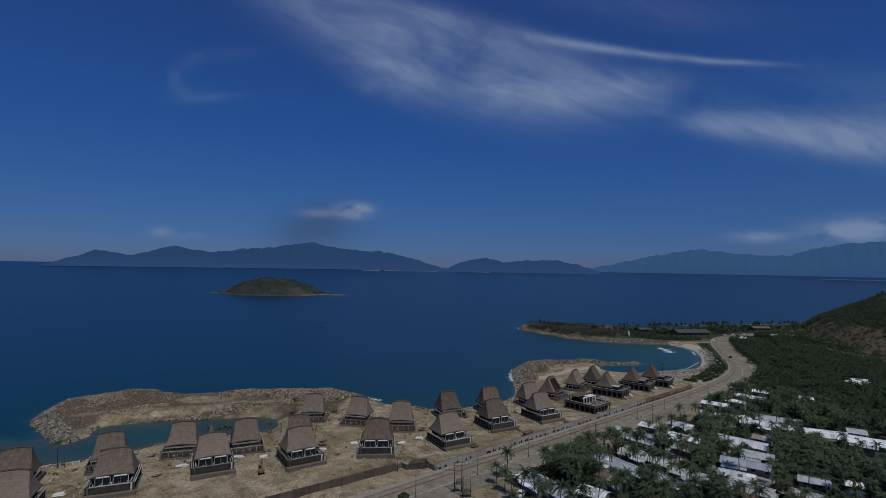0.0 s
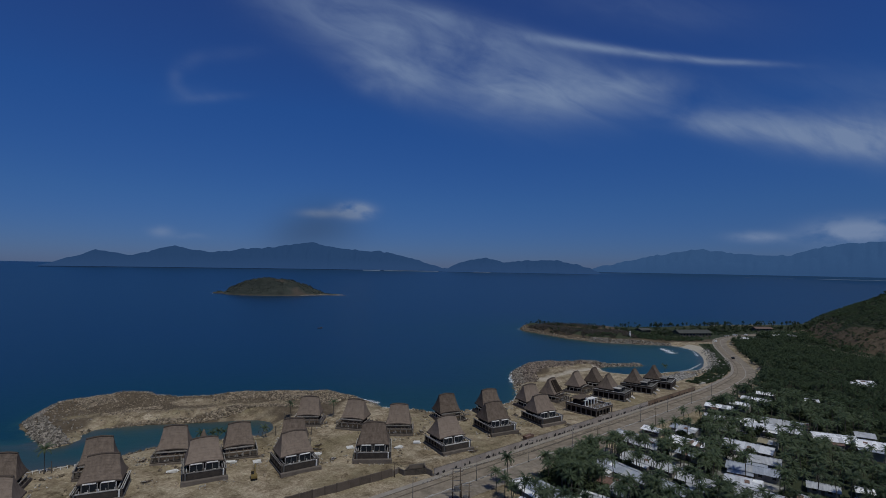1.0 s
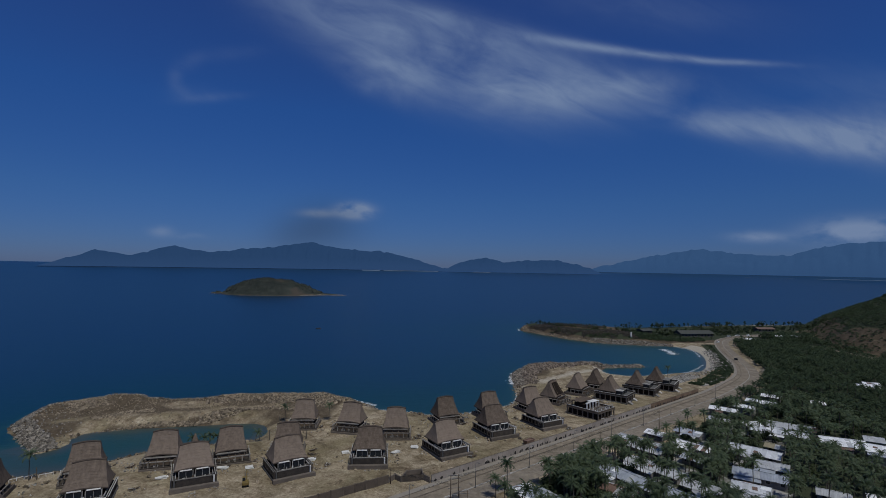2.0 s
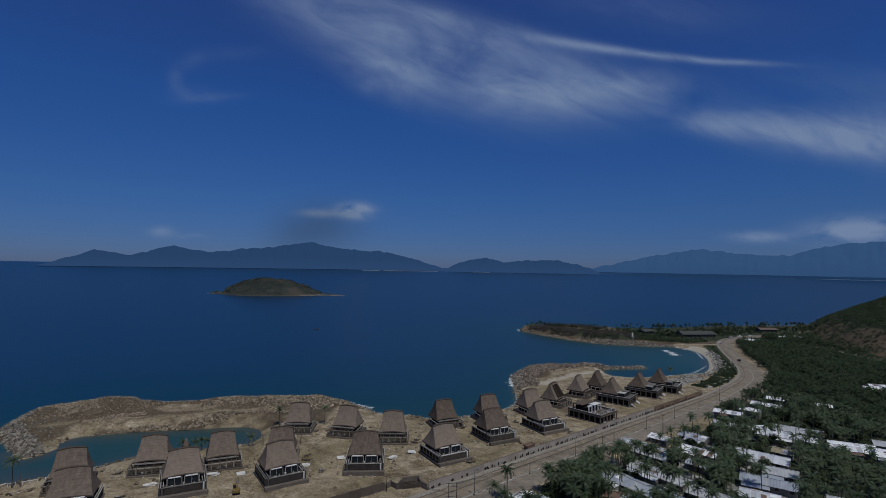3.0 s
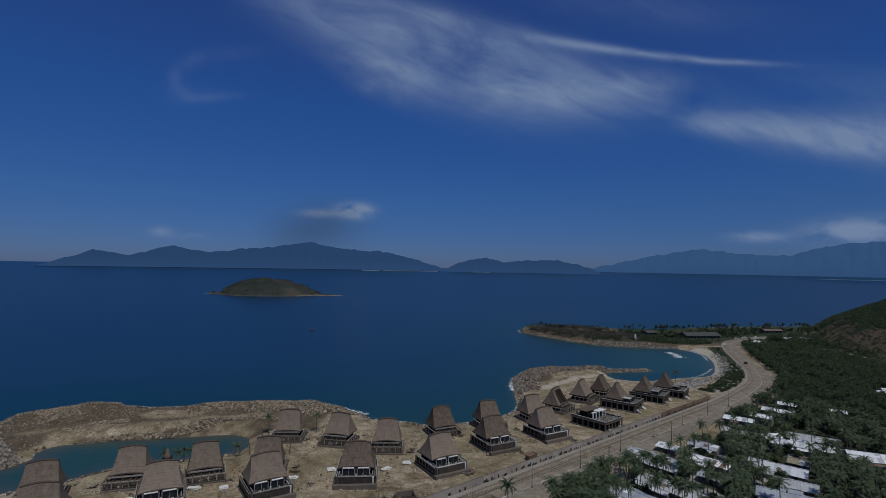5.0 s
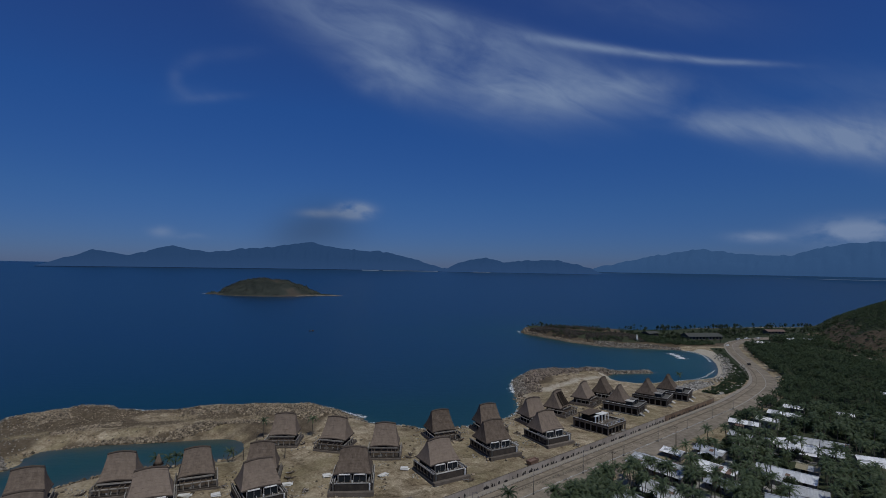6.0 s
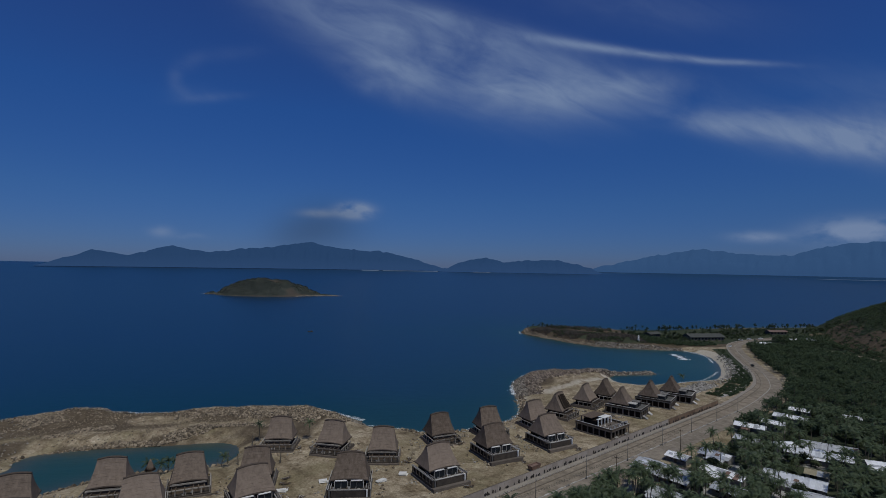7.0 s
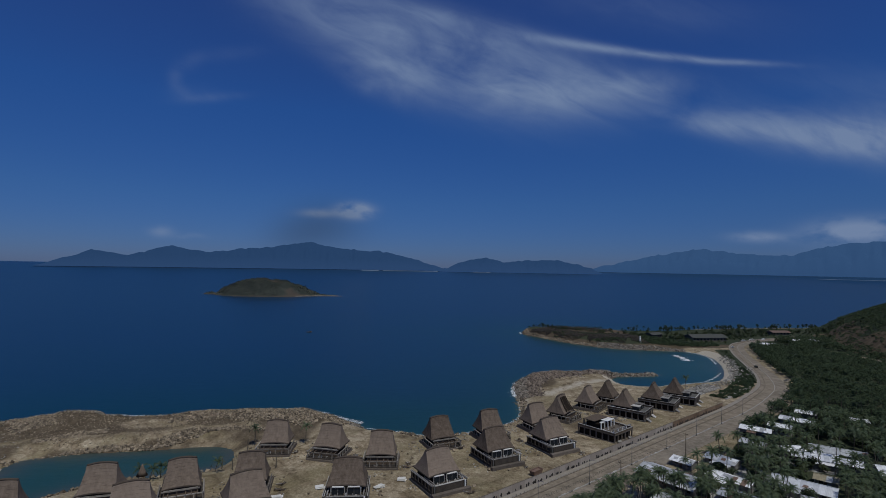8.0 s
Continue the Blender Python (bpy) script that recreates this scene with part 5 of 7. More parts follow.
def joined(name, shape, places, material, label, category):
    """Many plants of one shape in one mesh, each turned and sized."""
    v0, f0 = np.array(shape.v), [f for f in shape.f if len(f) < 5]
    four = np.array([list(f) if len(f) == 4 else [*f, f[-1]] for f in f0])
    tri = np.array([len(f) == 3 for f in f0])
    vs, faces = [], []
    for i, (x, y, z, s, a) in enumerate(places):
        c, k = math.cos(a) * s, math.sin(a) * s
        vs.append(np.stack([v0[:, 0] * c - v0[:, 1] * k + x, v0[:, 0] * k + v0[:, 1] * c + y, v0[:, 2] * s + z], -1))
        faces.append(four + i * len(v0))
    flat = np.concatenate(faces).tolist()
    if tri.any():
        flat = [f[:3] if f[2] == f[3] else f for f in flat]
    me = bpy.data.meshes.new(name)
    me.from_pydata(np.concatenate(vs).tolist(), [], flat)
    me.materials.append(material)
    return tagged(new(name, me), label, category, kind="stuff")


def plant(name, wood, crown, bark, leaf, label, category, group):
    thing = new(name)
    tagged(thing, label, category, group)
    part("trunk", wood, bark, thing, smooth=True)
    part("crown", crown, leaf, thing)
    return thing


HOUSES = []


def clear_of_houses(x, y, gap):
    for hx, hy, length, wide, turn in HOUSES:
        c, s = math.cos(radians(turn)), math.sin(radians(turn))
        u, v = (x - hx) * c + (y - hy) * s, -(x - hx) * s + (y - hy) * c
        if abs(u) < length / 2 + gap and abs(v) < wide / 2 + gap:
            return False
        # open yards lie along the side towards the road's near end
        if gap < 3 and abs(u) < length / 2 and -wide / 2 - 3.2 < v < 0:
            return False
    return True
# ---- village houses under tin roofs ----
def house(length, wide, eave, rise, tin, label):
    """A long low house with a ribbed tin gable roof, door and windows. Along x."""
    thing = new("house")
    tagged(thing, label, "house", "village houses")
    l, w = length / 2, wide / 2
    s = Shape()
    s.loft([[(x, -w + 0.35, -0.6), (x, w - 0.35, -0.6), (x, w - 0.35, eave), (x, 0, eave + rise * 0.93), (x, -w + 0.35, eave)] for x in (-l + 0.4, l - 0.4)])
    part("wall", s, HOUSE_WALL, thing)
    n = max(4, round(length / 1.6))
    pitch = length / n
    sheets = []
    for side in (-1, 1):
        r = Shape()
        up, down = [], []
        for k in range(9):
            x, z = pitch * (k / 8 - 0.5) * 1.03, 0.05 * (k % 2)
            up.append((x, 0, eave + rise + z))
            down.append((x, side * (w + 0.75), eave - rise * 0.75 / w + z))
        low, under = [(x, y, z - 0.06) for x, y, z in down], [(x, y, z - 0.06) for x, y, z in up]
        r.loft([under, up, down, low] if side < 0 else [low, down, up, under], caps=False, closed=False)
        sheets.append(r.mesh("roof_sheet"))
    rng = random.Random(int(length * 31 + wide * 7 + eave * 100))
    for side in (0, 1):
        for k in range(n):
            odd = rng.random()
            skin = tin if odd < 0.86 else (TIN_GREY if odd < 0.985 else TIN_RUST)
            ob = new("roof_sheet", sheets[side])
            ob.parent = thing
            if not sheets[side].materials:
                sheets[side].materials.append(tin)
            ob.material_slots[0].link = "OBJECT"
            ob.material_slots[0].material = skin
            ob.matrix_basis = pose(-l + pitch * (k + 0.5), 0, rng.uniform(-0.02, 0.03) + 0.012 * (k % 2), rng.uniform(-0.5, 0.5), rng.uniform(-0.4, 0.4))
    part("ridge", Shape().box(-l, l, -0.2, 0.2, eave + rise + 0.03, eave + rise + 0.12), tin, thing)
    # lean-to annexes and loose patch sheets make each roof uneven
    for side in rng.sample((-1, 1), rng.choice((1, 2)) if length > 9.5 else 0):
        run, deep = rng.uniform(0.25, 0.6) * length, rng.uniform(1.8, 3.2)
        x0 = rng.uniform(-l, l - run)
        y0, y1 = sorted((side * (w - 0.2), side * (w + deep)))
        part("annex_wall", Shape().box(x0 + 0.2, x0 + run - 0.2, y0 + 0.2, y1 - 0.2, -0.6, eave - 0.95), HOUSE_WALL, thing)
        skin = rng.choice((TIN_GREY, TIN_BLUE, TIN_PALE, TIN_WHITE, TIN_RUST))
        lean = Shape().box(-run / 2, run / 2, -deep / 2 - 0.3, deep / 2 + 0.2, 0, 0.06)
        part("annex_roof", lean, skin, thing, at=pose(x0 + run / 2, side * (w + deep / 2 + 0.1), eave - 0.62, -side * rng.uniform(7, 12), 0, rng.uniform(-3, 3)))
    for _ in range(rng.choice((1, 2, 3))):
        side, a, b = rng.choice((-1, 1)), rng.uniform(1.2, 3.2), rng.uniform(0.9, 1.8)
        v = rng.uniform(0.25, 0.7) * w
        part("roof_patch", Shape().box(-a / 2, a / 2, -b / 2, b / 2, 0, 0.04), rng.choice((TIN_WHITE, TIN_GREY, TIN_RUST, TIN_PALE)), thing,
             at=pose(rng.uniform(-0.7, 0.7) * l, side * v, eave + rise * (1 - v / w) + 0.09, -side * math.degrees(math.atan2(rise, w)), 0, rng.uniform(-12, 12)))
    pane = Shape().box(-0.55, 0.55, -0.03, 0.03, 1.0, 2.0).mesh("window")
    for side in (-1, 1):
        for i in range(max(1, int(length / 4))):
            x = -l + 2.2 + i * 4.0
            if x < l - 1:
                part("window", pane, WINDOW, thing, at=pose(x, side * (w - 0.33), 0))
        part("door", Shape().box(-0.45, 0.45, -0.04, 0.04, 0.0, 2.05), TIMBER, thing, at=pose(l * 0.1 + side * 0.6, side * (w - 0.33), 0))
    return thing


def build_houses():
    rows = [
        (26.6, 168.0, 7.5, 5.0, 33, 2.6, TIN_WHITE, "low house under a pale tin roof by the road"),
        (34.6, 160.2, 17.0, 6.5, -58, 2.8, TIN_BLUE, "long shed under a blue-grey tin roof"),
        (47.0, 157.5, 9.0, 6.0, -42, 2.6, TIN_WHITE, "small house under a pale tin roof"),
        (80.0, 209.5, 20.0, 11.0, -52, 2.8, TIN_GREY, "wide house under a grey tin roof by the road"),
        (99.0, 208.5, 14.0, 5.0, -52, 2.7, TIN_WHITE, "narrow house under a bright tin roof"),
        (106.0, 226.0, 11.0, 6.0, -52, 2.7, TIN_BLUE, "house under a blue-grey tin roof"),
        (143.5, 226.4, 21.0, 6.0, -33, 2.9, TIN_PALE, "long house under a pale tin roof"),
        (154.6, 235.5, 18.0, 7.0, -34, 2.7, TIN_GREY, "long house under a dull grey tin roof"),
        (137.0, 235.6, 8.0, 4.5, 8, 3.4, TIN_WHITE, "small house under a bright tin roof"),
        (119.6, 203.8, 17.5, 8.0, -42, 2.9, TIN_PALE, "long house under a pale blue-grey tin roof"),
        (130.8, 209.2, 7.0, 5.0, -42, 2.9, TIN_BEIGE, "small house under a faded yellow roof"),
        (116.2, 190.0, 12.0, 7.0, -36, 2.7, TIN_GREY, "house under a dull grey tin roof"),
        (107.4, 181.0, 16.0, 6.5, -34, 2.9, TIN_BLUE, "long house under a blue-grey tin roof"),
        (99.0, 172.0, 11.0, 6.0, -33, 2.7, TIN_PALE, "house under a pale blue tin roof"),
        (97.0, 161.0, 13.0, 7.0, -36, 2.7, TIN_GREY, "wide house under a grey tin roof"),
        (158.0, 211.5, 15.0, 9.5, -24, 4.0, TIN_WHITE, "house under a bright white tin roof"),
        (170.0, 199.5, 20.0, 9.0, -36, 4.2, TIN_WHITE, "large house under a bright white tin roof"),
        (162.5, 269.0, 13.0, 5.0, -46, 4.3, TIN_WHITE, "small house under a bright tin roof among trees"),
        (254.0, 315.0, 12.0, 6.0, -20, 3.0, TIN_WHITE, "house under a white roof deep in the palms"),
        (262.0, 322.0, 9.0, 6.0, -20, 3.0, TIN_WHITE, "house under a white roof deep in the palms"),
        (137.0, 257.0, 12.0, 5.0, -40, 4.0, TIN_WHITE, "low house under a pale roof among trees"),
        (112.0, 156.0, 11.0, 7.0, -46, 2.7, TIN_GREY, "house under a grey tin roof"),
        (122.4, 169.0, 9.0, 5.0, -34, 2.6, TIN_GREY, "small house under a grey tin roof among trees"),
        (133.0, 166.0, 5.0, 4.0, -30, 2.6, TIN_WHITE, "small shed under a bright tin roof"),
        (175.5, 217.5, 7.0, 6.0, -30, 3.6, TIN_GREY, "small house under a grey tin roof"),
        (64.0, 178.0, 26.0, 7.0, -58, 2.7, TIN_BLUE, "very long shed under a pale blue tin roof"),
        (75.0, 187.0, 20.0, 6.0, -55, 2.7, TIN_GREY, "long shed under a grey tin roof"),
        (57.0, 168.5, 11.0, 5.5, -50, 2.5, TIN_RUST, "small house under a rusty roof"),
        (150.5, 262.0, 9.0, 4.5, -44, 4.0, TIN_WHITE, "small house under a bright tin roof among trees"),
        (176.0, 282.0, 9.0, 4.5, -40, 4.4, TIN_WHITE, "small house under a bright tin roof among trees"),
        (196.0, 276.0, 7.0, 4.0, -30, 2.9, TIN_WHITE, "tiny house under a white roof among trees"),
        (128.0, 244.0, 9.0, 5.0, -50, 2.7, TIN_GREY, "small house under a grey tin roof"),
        (91.0, 224.0, 8.0, 5.0, -50, 2.6, TIN_WHITE, "small shed under a bright tin roof"),
        (72.0, 168.0, 16.0, 6.0, -52, 2.6, TIN_BLUE, "long shed under a pale blue tin roof"),
        (84.0, 172.0, 12.0, 6.0, -45, 2.6, TIN_GREY, "house under a grey tin roof"),
        (93.5, 195.5, 9.0, 6.0, -52, 2.7, TIN_BLUE, "house under a blue-grey tin roof"),
    ]
    for x, y, length, wide, turn, eave, tin, label in rows:
        HOUSES.append((x, y, length, wide, turn))
        h = house(length, wide, eave - 0.35, wide * 0.15, tin, label)
        h.matrix_basis = pose(x, y, height(x, y), 0, 0, turn)


build_houses()


# ---- palms, trees and woods ----
def beyond_road(x, y, gap):
    """True on the village side, clear of the road."""
    ds = [(x - p[0]) ** 2 + (y - p[1]) ** 2 for p in SPINE[::2]]
    i = ds.index(min(ds))
    a, b = SPINE[::2][max(i - 1, 0)], SPINE[::2][min(i + 1, len(SPINE[::2]) - 1)]
    cross = (b[0] - a[0]) * (y - a[1]) - (b[1] - a[1]) * (x - a[0])
    return cross < 0 and math.sqrt(ds[i]) > 10 + gap


def spots(rng, x0, x1, y0, y1, gap, house_gap, apart, tries, want):
    out, cells = [], {}
    for _ in range(tries):
        x, y = rng.uniform(x0, x1), rng.uniform(y0, y1)
        key = (int(x // apart), int(y // apart))
        if any((x - p) ** 2 + (y - q) ** 2 < apart * apart for i in (-1, 0, 1) for j in (-1, 0, 1) for p, q in cells.get((key[0] + i, key[1] + j), ())):
            continue
        if not beyond_road(x, y, gap) or not clear_of_houses(x, y, house_gap):
            continue
        cells.setdefault(key, []).append((x, y))
        out.append((x, y))
        if len(out) >= want:
            break
    return out


def build_plants():
    rng = random.Random(12)
    palms = []
    for seed, tall in ((1, 6.8), (2, 8.2), (3, 6.0), (4, 9.0), (5, 6.4)):
        palms.append(plant("palm_tree", *palm_shapes(seed, tall), BARK, FROND, "tall coconut palm with a feathered dark green crown", "palm", "village palms"))
    near = spots(rng, 20, 190, 140, 275, 7.5, 1.6, 3.9, 20000, 300)
    grove = [by_road(rng.uniform(16, 84), rng.uniform(21.5, 38)) for _ in range(92)] + [by_road(rng.uniform(24, 54), rng.uniform(21, 42)) for _ in range(80)] + [(rng.uniform(28, 100), rng.uniform(148, 198)) for _ in range(40)] + [(rng.uniform(72, 150), rng.uniform(178, 236)) for _ in range(54)] + [(rng.uniform(108, 172), rng.uniform(150, 205)) for _ in range(70)]
    grove = [p for p in grove if clear_of_houses(p[0], p[1], 1.2) and beyond_road(p[0], p[1], 4.8)]
    near = [(18.5, 167), (22.5, 171.5), (20.5, 161.5)] + grove + [p for p in near if p[0] * 0.646 - p[1] * 0.7635 > -134 and not (146 < p[0] < 190 and 178 < p[1] < 212)]
    near += [p for p in ((rng.uniform(54, 90), rng.uniform(158, 202)) for _ in range(80)) if clear_of_houses(p[0], p[1], 0.3)]
    far_palms = sorted(near[3:], key=lambda p: -p[1])[:max(0, len(near) - 150)]
    rest = set(far_palms)
    grove_trunk, grove_palm = palm_shapes(14, 7.2, 18, 8)
    rows = [(x, y, z, rng.uniform(0.8, 1.15), rng.uniform(0, 6.28)) for (x, y), z in zip(far_palms, heights(far_palms))]
    joined("palm_grove", grove_palm, rows, FROND, "grove of coconut palms among the houses", "palms")
    joined("palm_trunks", grove_trunk, rows, BARK, "slender grey trunks of the palm grove", "palm trunks")
    near = [p for p in near if p not in rest]
    for i, ((x, y), z) in enumerate(zip(near, heights(near))):
        m = pose(x, y, z, 0, 0, rng.uniform(0, 360)) @ Matrix.Diagonal((*(rng.uniform(0.85, 1.12),) * 3, 1))
        if i < 5:
            palms[i].matrix_basis = m
        else:
            copy_thing(palms[i % 5], m)
    trees = [plant("tree", *tree_shapes(seed, tall, spread), BARK, LEAF, "dense dark green broad-leaved tree", "tree", "village trees") for seed, tall, spread in ((31, 3.6, 2.6), (32, 4.6, 3.0), (33, 2.8, 2.3))]
    low = [(-10.5, 152), (57, 199.5), (60, 203)] + spots(rng, 30, 230, 140, 285, 6.0, 1.2, 3.6, 14000, 300) + [by_road(18 + 1.1 * i, 25.5 + (i * 7) % 11) for i in range(34) if clear_of_houses(*by_road(18 + 1.1 * i, 25.5 + (i * 7) % 11), 1.0)]
    for i, ((x, y), z) in enumerate(zip(low, heights(low))):
        m = pose(x, y, z, 0, 0, rng.uniform(0, 360)) @ Matrix.Diagonal((*(rng.uniform(0.8, 1.15),) * 3, 1))
        if i < 3:
            trees[i].matrix_basis = m
        else:
            copy_thing(trees[i % 3], m)
    # the far woods
    trunk, small_palm = palm_shapes(9, 5.6, 15, 6)
    _, leafy = tree_shapes(40, 4.4, 3.9, 230, 0.56)
    wood = spots(rng, 60, 520, 225, 560, 1.0, 3.2, 3.9, 40000, 3700)
    r = line_distance(np.array([p[0] for p in wood]), np.array([p[1] for p in wood]), HILL_RIDGE)
    gap = line_distance(np.array([p[0] for p in wood]), np.array([p[1] for p in wood]), HILL_TRACK)
    wood = [(x, y) for (x, y), q, g in zip(wood, r, gap) if q > 202 and g > 3.5 and not (y > 505 and x < 330) and not (x < 190 and y < 262 and x + y < 420)]
    zs, _ = terrain(np.array([p[0] for p in wood]), np.array([p[1] for p in wood]))
    gap = line_distance(np.array([p[0] for p in wood]), np.array([p[1] for p in wood]), HILL_TRACK)
    rows = [(x, y, z, rng.uniform(0.78, 1.2) * (0.35 if g < 17 and x < 356 else 1.0), rng.uniform(0, 6.28)) for (x, y), z, g in zip(wood, zs, gap)]
    joined("woods", leafy, rows[::2], WOODS, "dense dark green woods beside the road", "woods")
    joined("palm_woods", small_palm, rows[1::2], WOODS, "dense grove of coconut palms", "woods")
    joined("palm_trunks", trunk, [q for q in rows[1::2] if q[1] < 330], BARK, "slender grey trunks in the palm woods", "palm trunks")
    # grass and brush on the hill
    _, brush = tree_shapes(41, 2.2, 1.8, 30, 0.8)
    _, tuft = tree_shapes(42, 1.6, 1.7, 16, 0.62)
    pts = [(rng.uniform(355, 610), rng.uniform(395, 720)) for _ in range(16000)]
    r = line_distance(np.array([p[0] for p in pts]), np.array([p[1] for p in pts]), HILL_RIDGE)
    rough = value_noise(np.array([p[0] for p in pts]), np.array([p[1] for p in pts]), 26, 12)
    pts = [(x, y, q) for (x, y), q, n in zip(pts, r, rough) if q < 206 and (q + 10 * n < 174 or rng.random() < 0.45)]
    zs, _ = terrain(np.array([p[0] for p in pts]), np.array([p[1] for p in pts]))
    joined("brush", tuft, [(x, y, z - 0.2, rng.uniform(0.5, 1.1), rng.uniform(0, 6.28)) for (x, y, _), z in zip(pts, zs)], WOODS, "low green brush on the hillside", "brush")
    # scrub on the headland and between beach and road
    pts = []
    for line, w, n in ((HEAD, 31, 3000), ([(128, 625), (156, 636), (190, 612)], 18, 700), ([(186, 352), (206, 374), (224, 402), (239, 440), (253, 482)], 9, 620), ([(156, 322), (174, 336), (196, 364)], 5.5, 240), ([(195, 535), (240, 545), (280, 565), (330, 600), (420, 640)], 22, 420), ([(185, 528), (200, 519), (215, 514), (240, 515), (262, 521)], 9, 460)):
        pts += [(x, y) for x, y, _, _ in scatter(np.random.default_rng(n), line, w, n, 1.0)]
    pts = [(x, y) for x, y in pts if line_distance(np.array([x]), np.array([y]), SPINE)[0] > 10]
    zs, ds = terrain(np.array([p[0] for p in pts]), np.array([p[1] for p in pts]))
    tips = [(x, y, z, rng.uniform(0.3, 0.9), rng.uniform(0, 6.28)) for (x, y), z, d in zip(pts, zs, ds) if d > 3.5]
    joined("shrubs", brush, [(*t[:3], t[3] * (0.75 if t[1] < 500 else 1.0), t[4]) for t in tips if t[0] > 196 or t[1] < 500], WOODS, "dark green shrubs above the beach", "shrubs")
    head = [(*t[:3], 0.30 + t[3] * 0.35, t[4], float(value_noise(t[0], t[1], 17, 15)) + rng.uniform(-0.4, 0.4)) for t in tips if t[0] <= 196 and t[1] >= 500]
    joined("headland_scrub", brush, [h[:5] for h in head if h[5] > -0.65], DRY_SCRUB, "grey-brown dry scrub covering the headland", "scrub")
    joined("headland_scrub", brush, [h[:5] for h in head if h[5] <= -0.65], WOODS, "grey-green low bushes on the headland", "scrub")


build_plants()
# ---- along the road ----
def lamp_post():
    thing = new("street_lamp")
    tagged(thing, "slim grey street lamp with a short arm", "street lamp", "street lamps")
    part("pole", Shape().tube([(0, 0, 0), (0, 0, 4), (0, 0, 7.6)], [0.11, 0.085, 0.06], 8), STEEL, thing, smooth=True)
    part("base", Shape().box(-0.2, 0.2, -0.2, 0.2, -0.3, 0.35, 0.03), CONCRETE, thing)
    part("arm", Shape().tube([(0, 0, 7.5), (0, 0.5, 7.85), (0, 1.5, 8.0)], 0.045, 6), STEEL, thing, smooth=True)
    part("lamp_head", Shape().box(-0.13, 0.13, 1.3, 2.0, 7.93, 8.08, 0.03), STEEL, thing)
    return thing


def utility_pole(tall=8.5):
    thing = new("utility_pole")
    tagged(thing, "weathered concrete utility pole with a crossarm", "utility pole", "utility poles")
    part("pole", Shape().tube([(0, 0, -0.3), (0, 0, tall)], [0.17, 0.11], 8), TIMBER, thing, smooth=True)
    part("crossarm", Shape().box(-0.9, 0.9, -0.06, 0.06, tall - 0.7, tall - 0.56), TIMBER, thing)
    for x in (-0.75, 0, 0.75):
        part("insulator", Shape().tube([(x, 0, tall - 0.56), (x, 0, tall - 0.33)], 0.05, 6), CONCRETE, thing)
    return thing


def power_frame():
    """A transformer stand: two tall poles with a platform and crossarms between them."""
    thing = new("transformer_stand")
    tagged(thing, "twin concrete poles carrying a transformer platform", "utility pole")
    for x in (-1.15, 1.15):
        part("pole", Shape().tube([(x, 0, -0.3), (x, 0, 12)], [0.20, 0.13], 8), TIMBER, thing, smooth=True)
    for z in (11.6, 10.4, 7.0):
        part("crossarm", Shape().box(-1.9, 1.9, -0.08, 0.08, z, z + 0.15), STEEL, thing)
    deck = part("platform", Shape().box(-1.5, 1.5, -0.7, 0.7, 3.3, 3.5), STEEL, thing)
    body = part("transformer", Shape().box(-0.6, 0.6, -0.45, 0.45, 3.5, 4.9, 0.06), STEEL, thing)
    for x in (-0.4, 0, 0.4):
        part("bushing", Shape().tube([(x, 0, 4.9), (x, 0, 5.4)], 0.07, 6), TIMBER, body)
    return thing


def cable(a, b, sag):
    pts = [(a[0] + (b[0] - a[0]) * t, a[1] + (b[1] - a[1]) * t, a[2] + (b[2] - a[2]) * t - sag * 4 * t * (1 - t)) for t in (i / 10 for i in range(11))]
    tagged(part("cable", Shape().tube(pts, 0.028, 4), RUBBER), "thin black overhead cable between poles", "cable", "overhead cables")


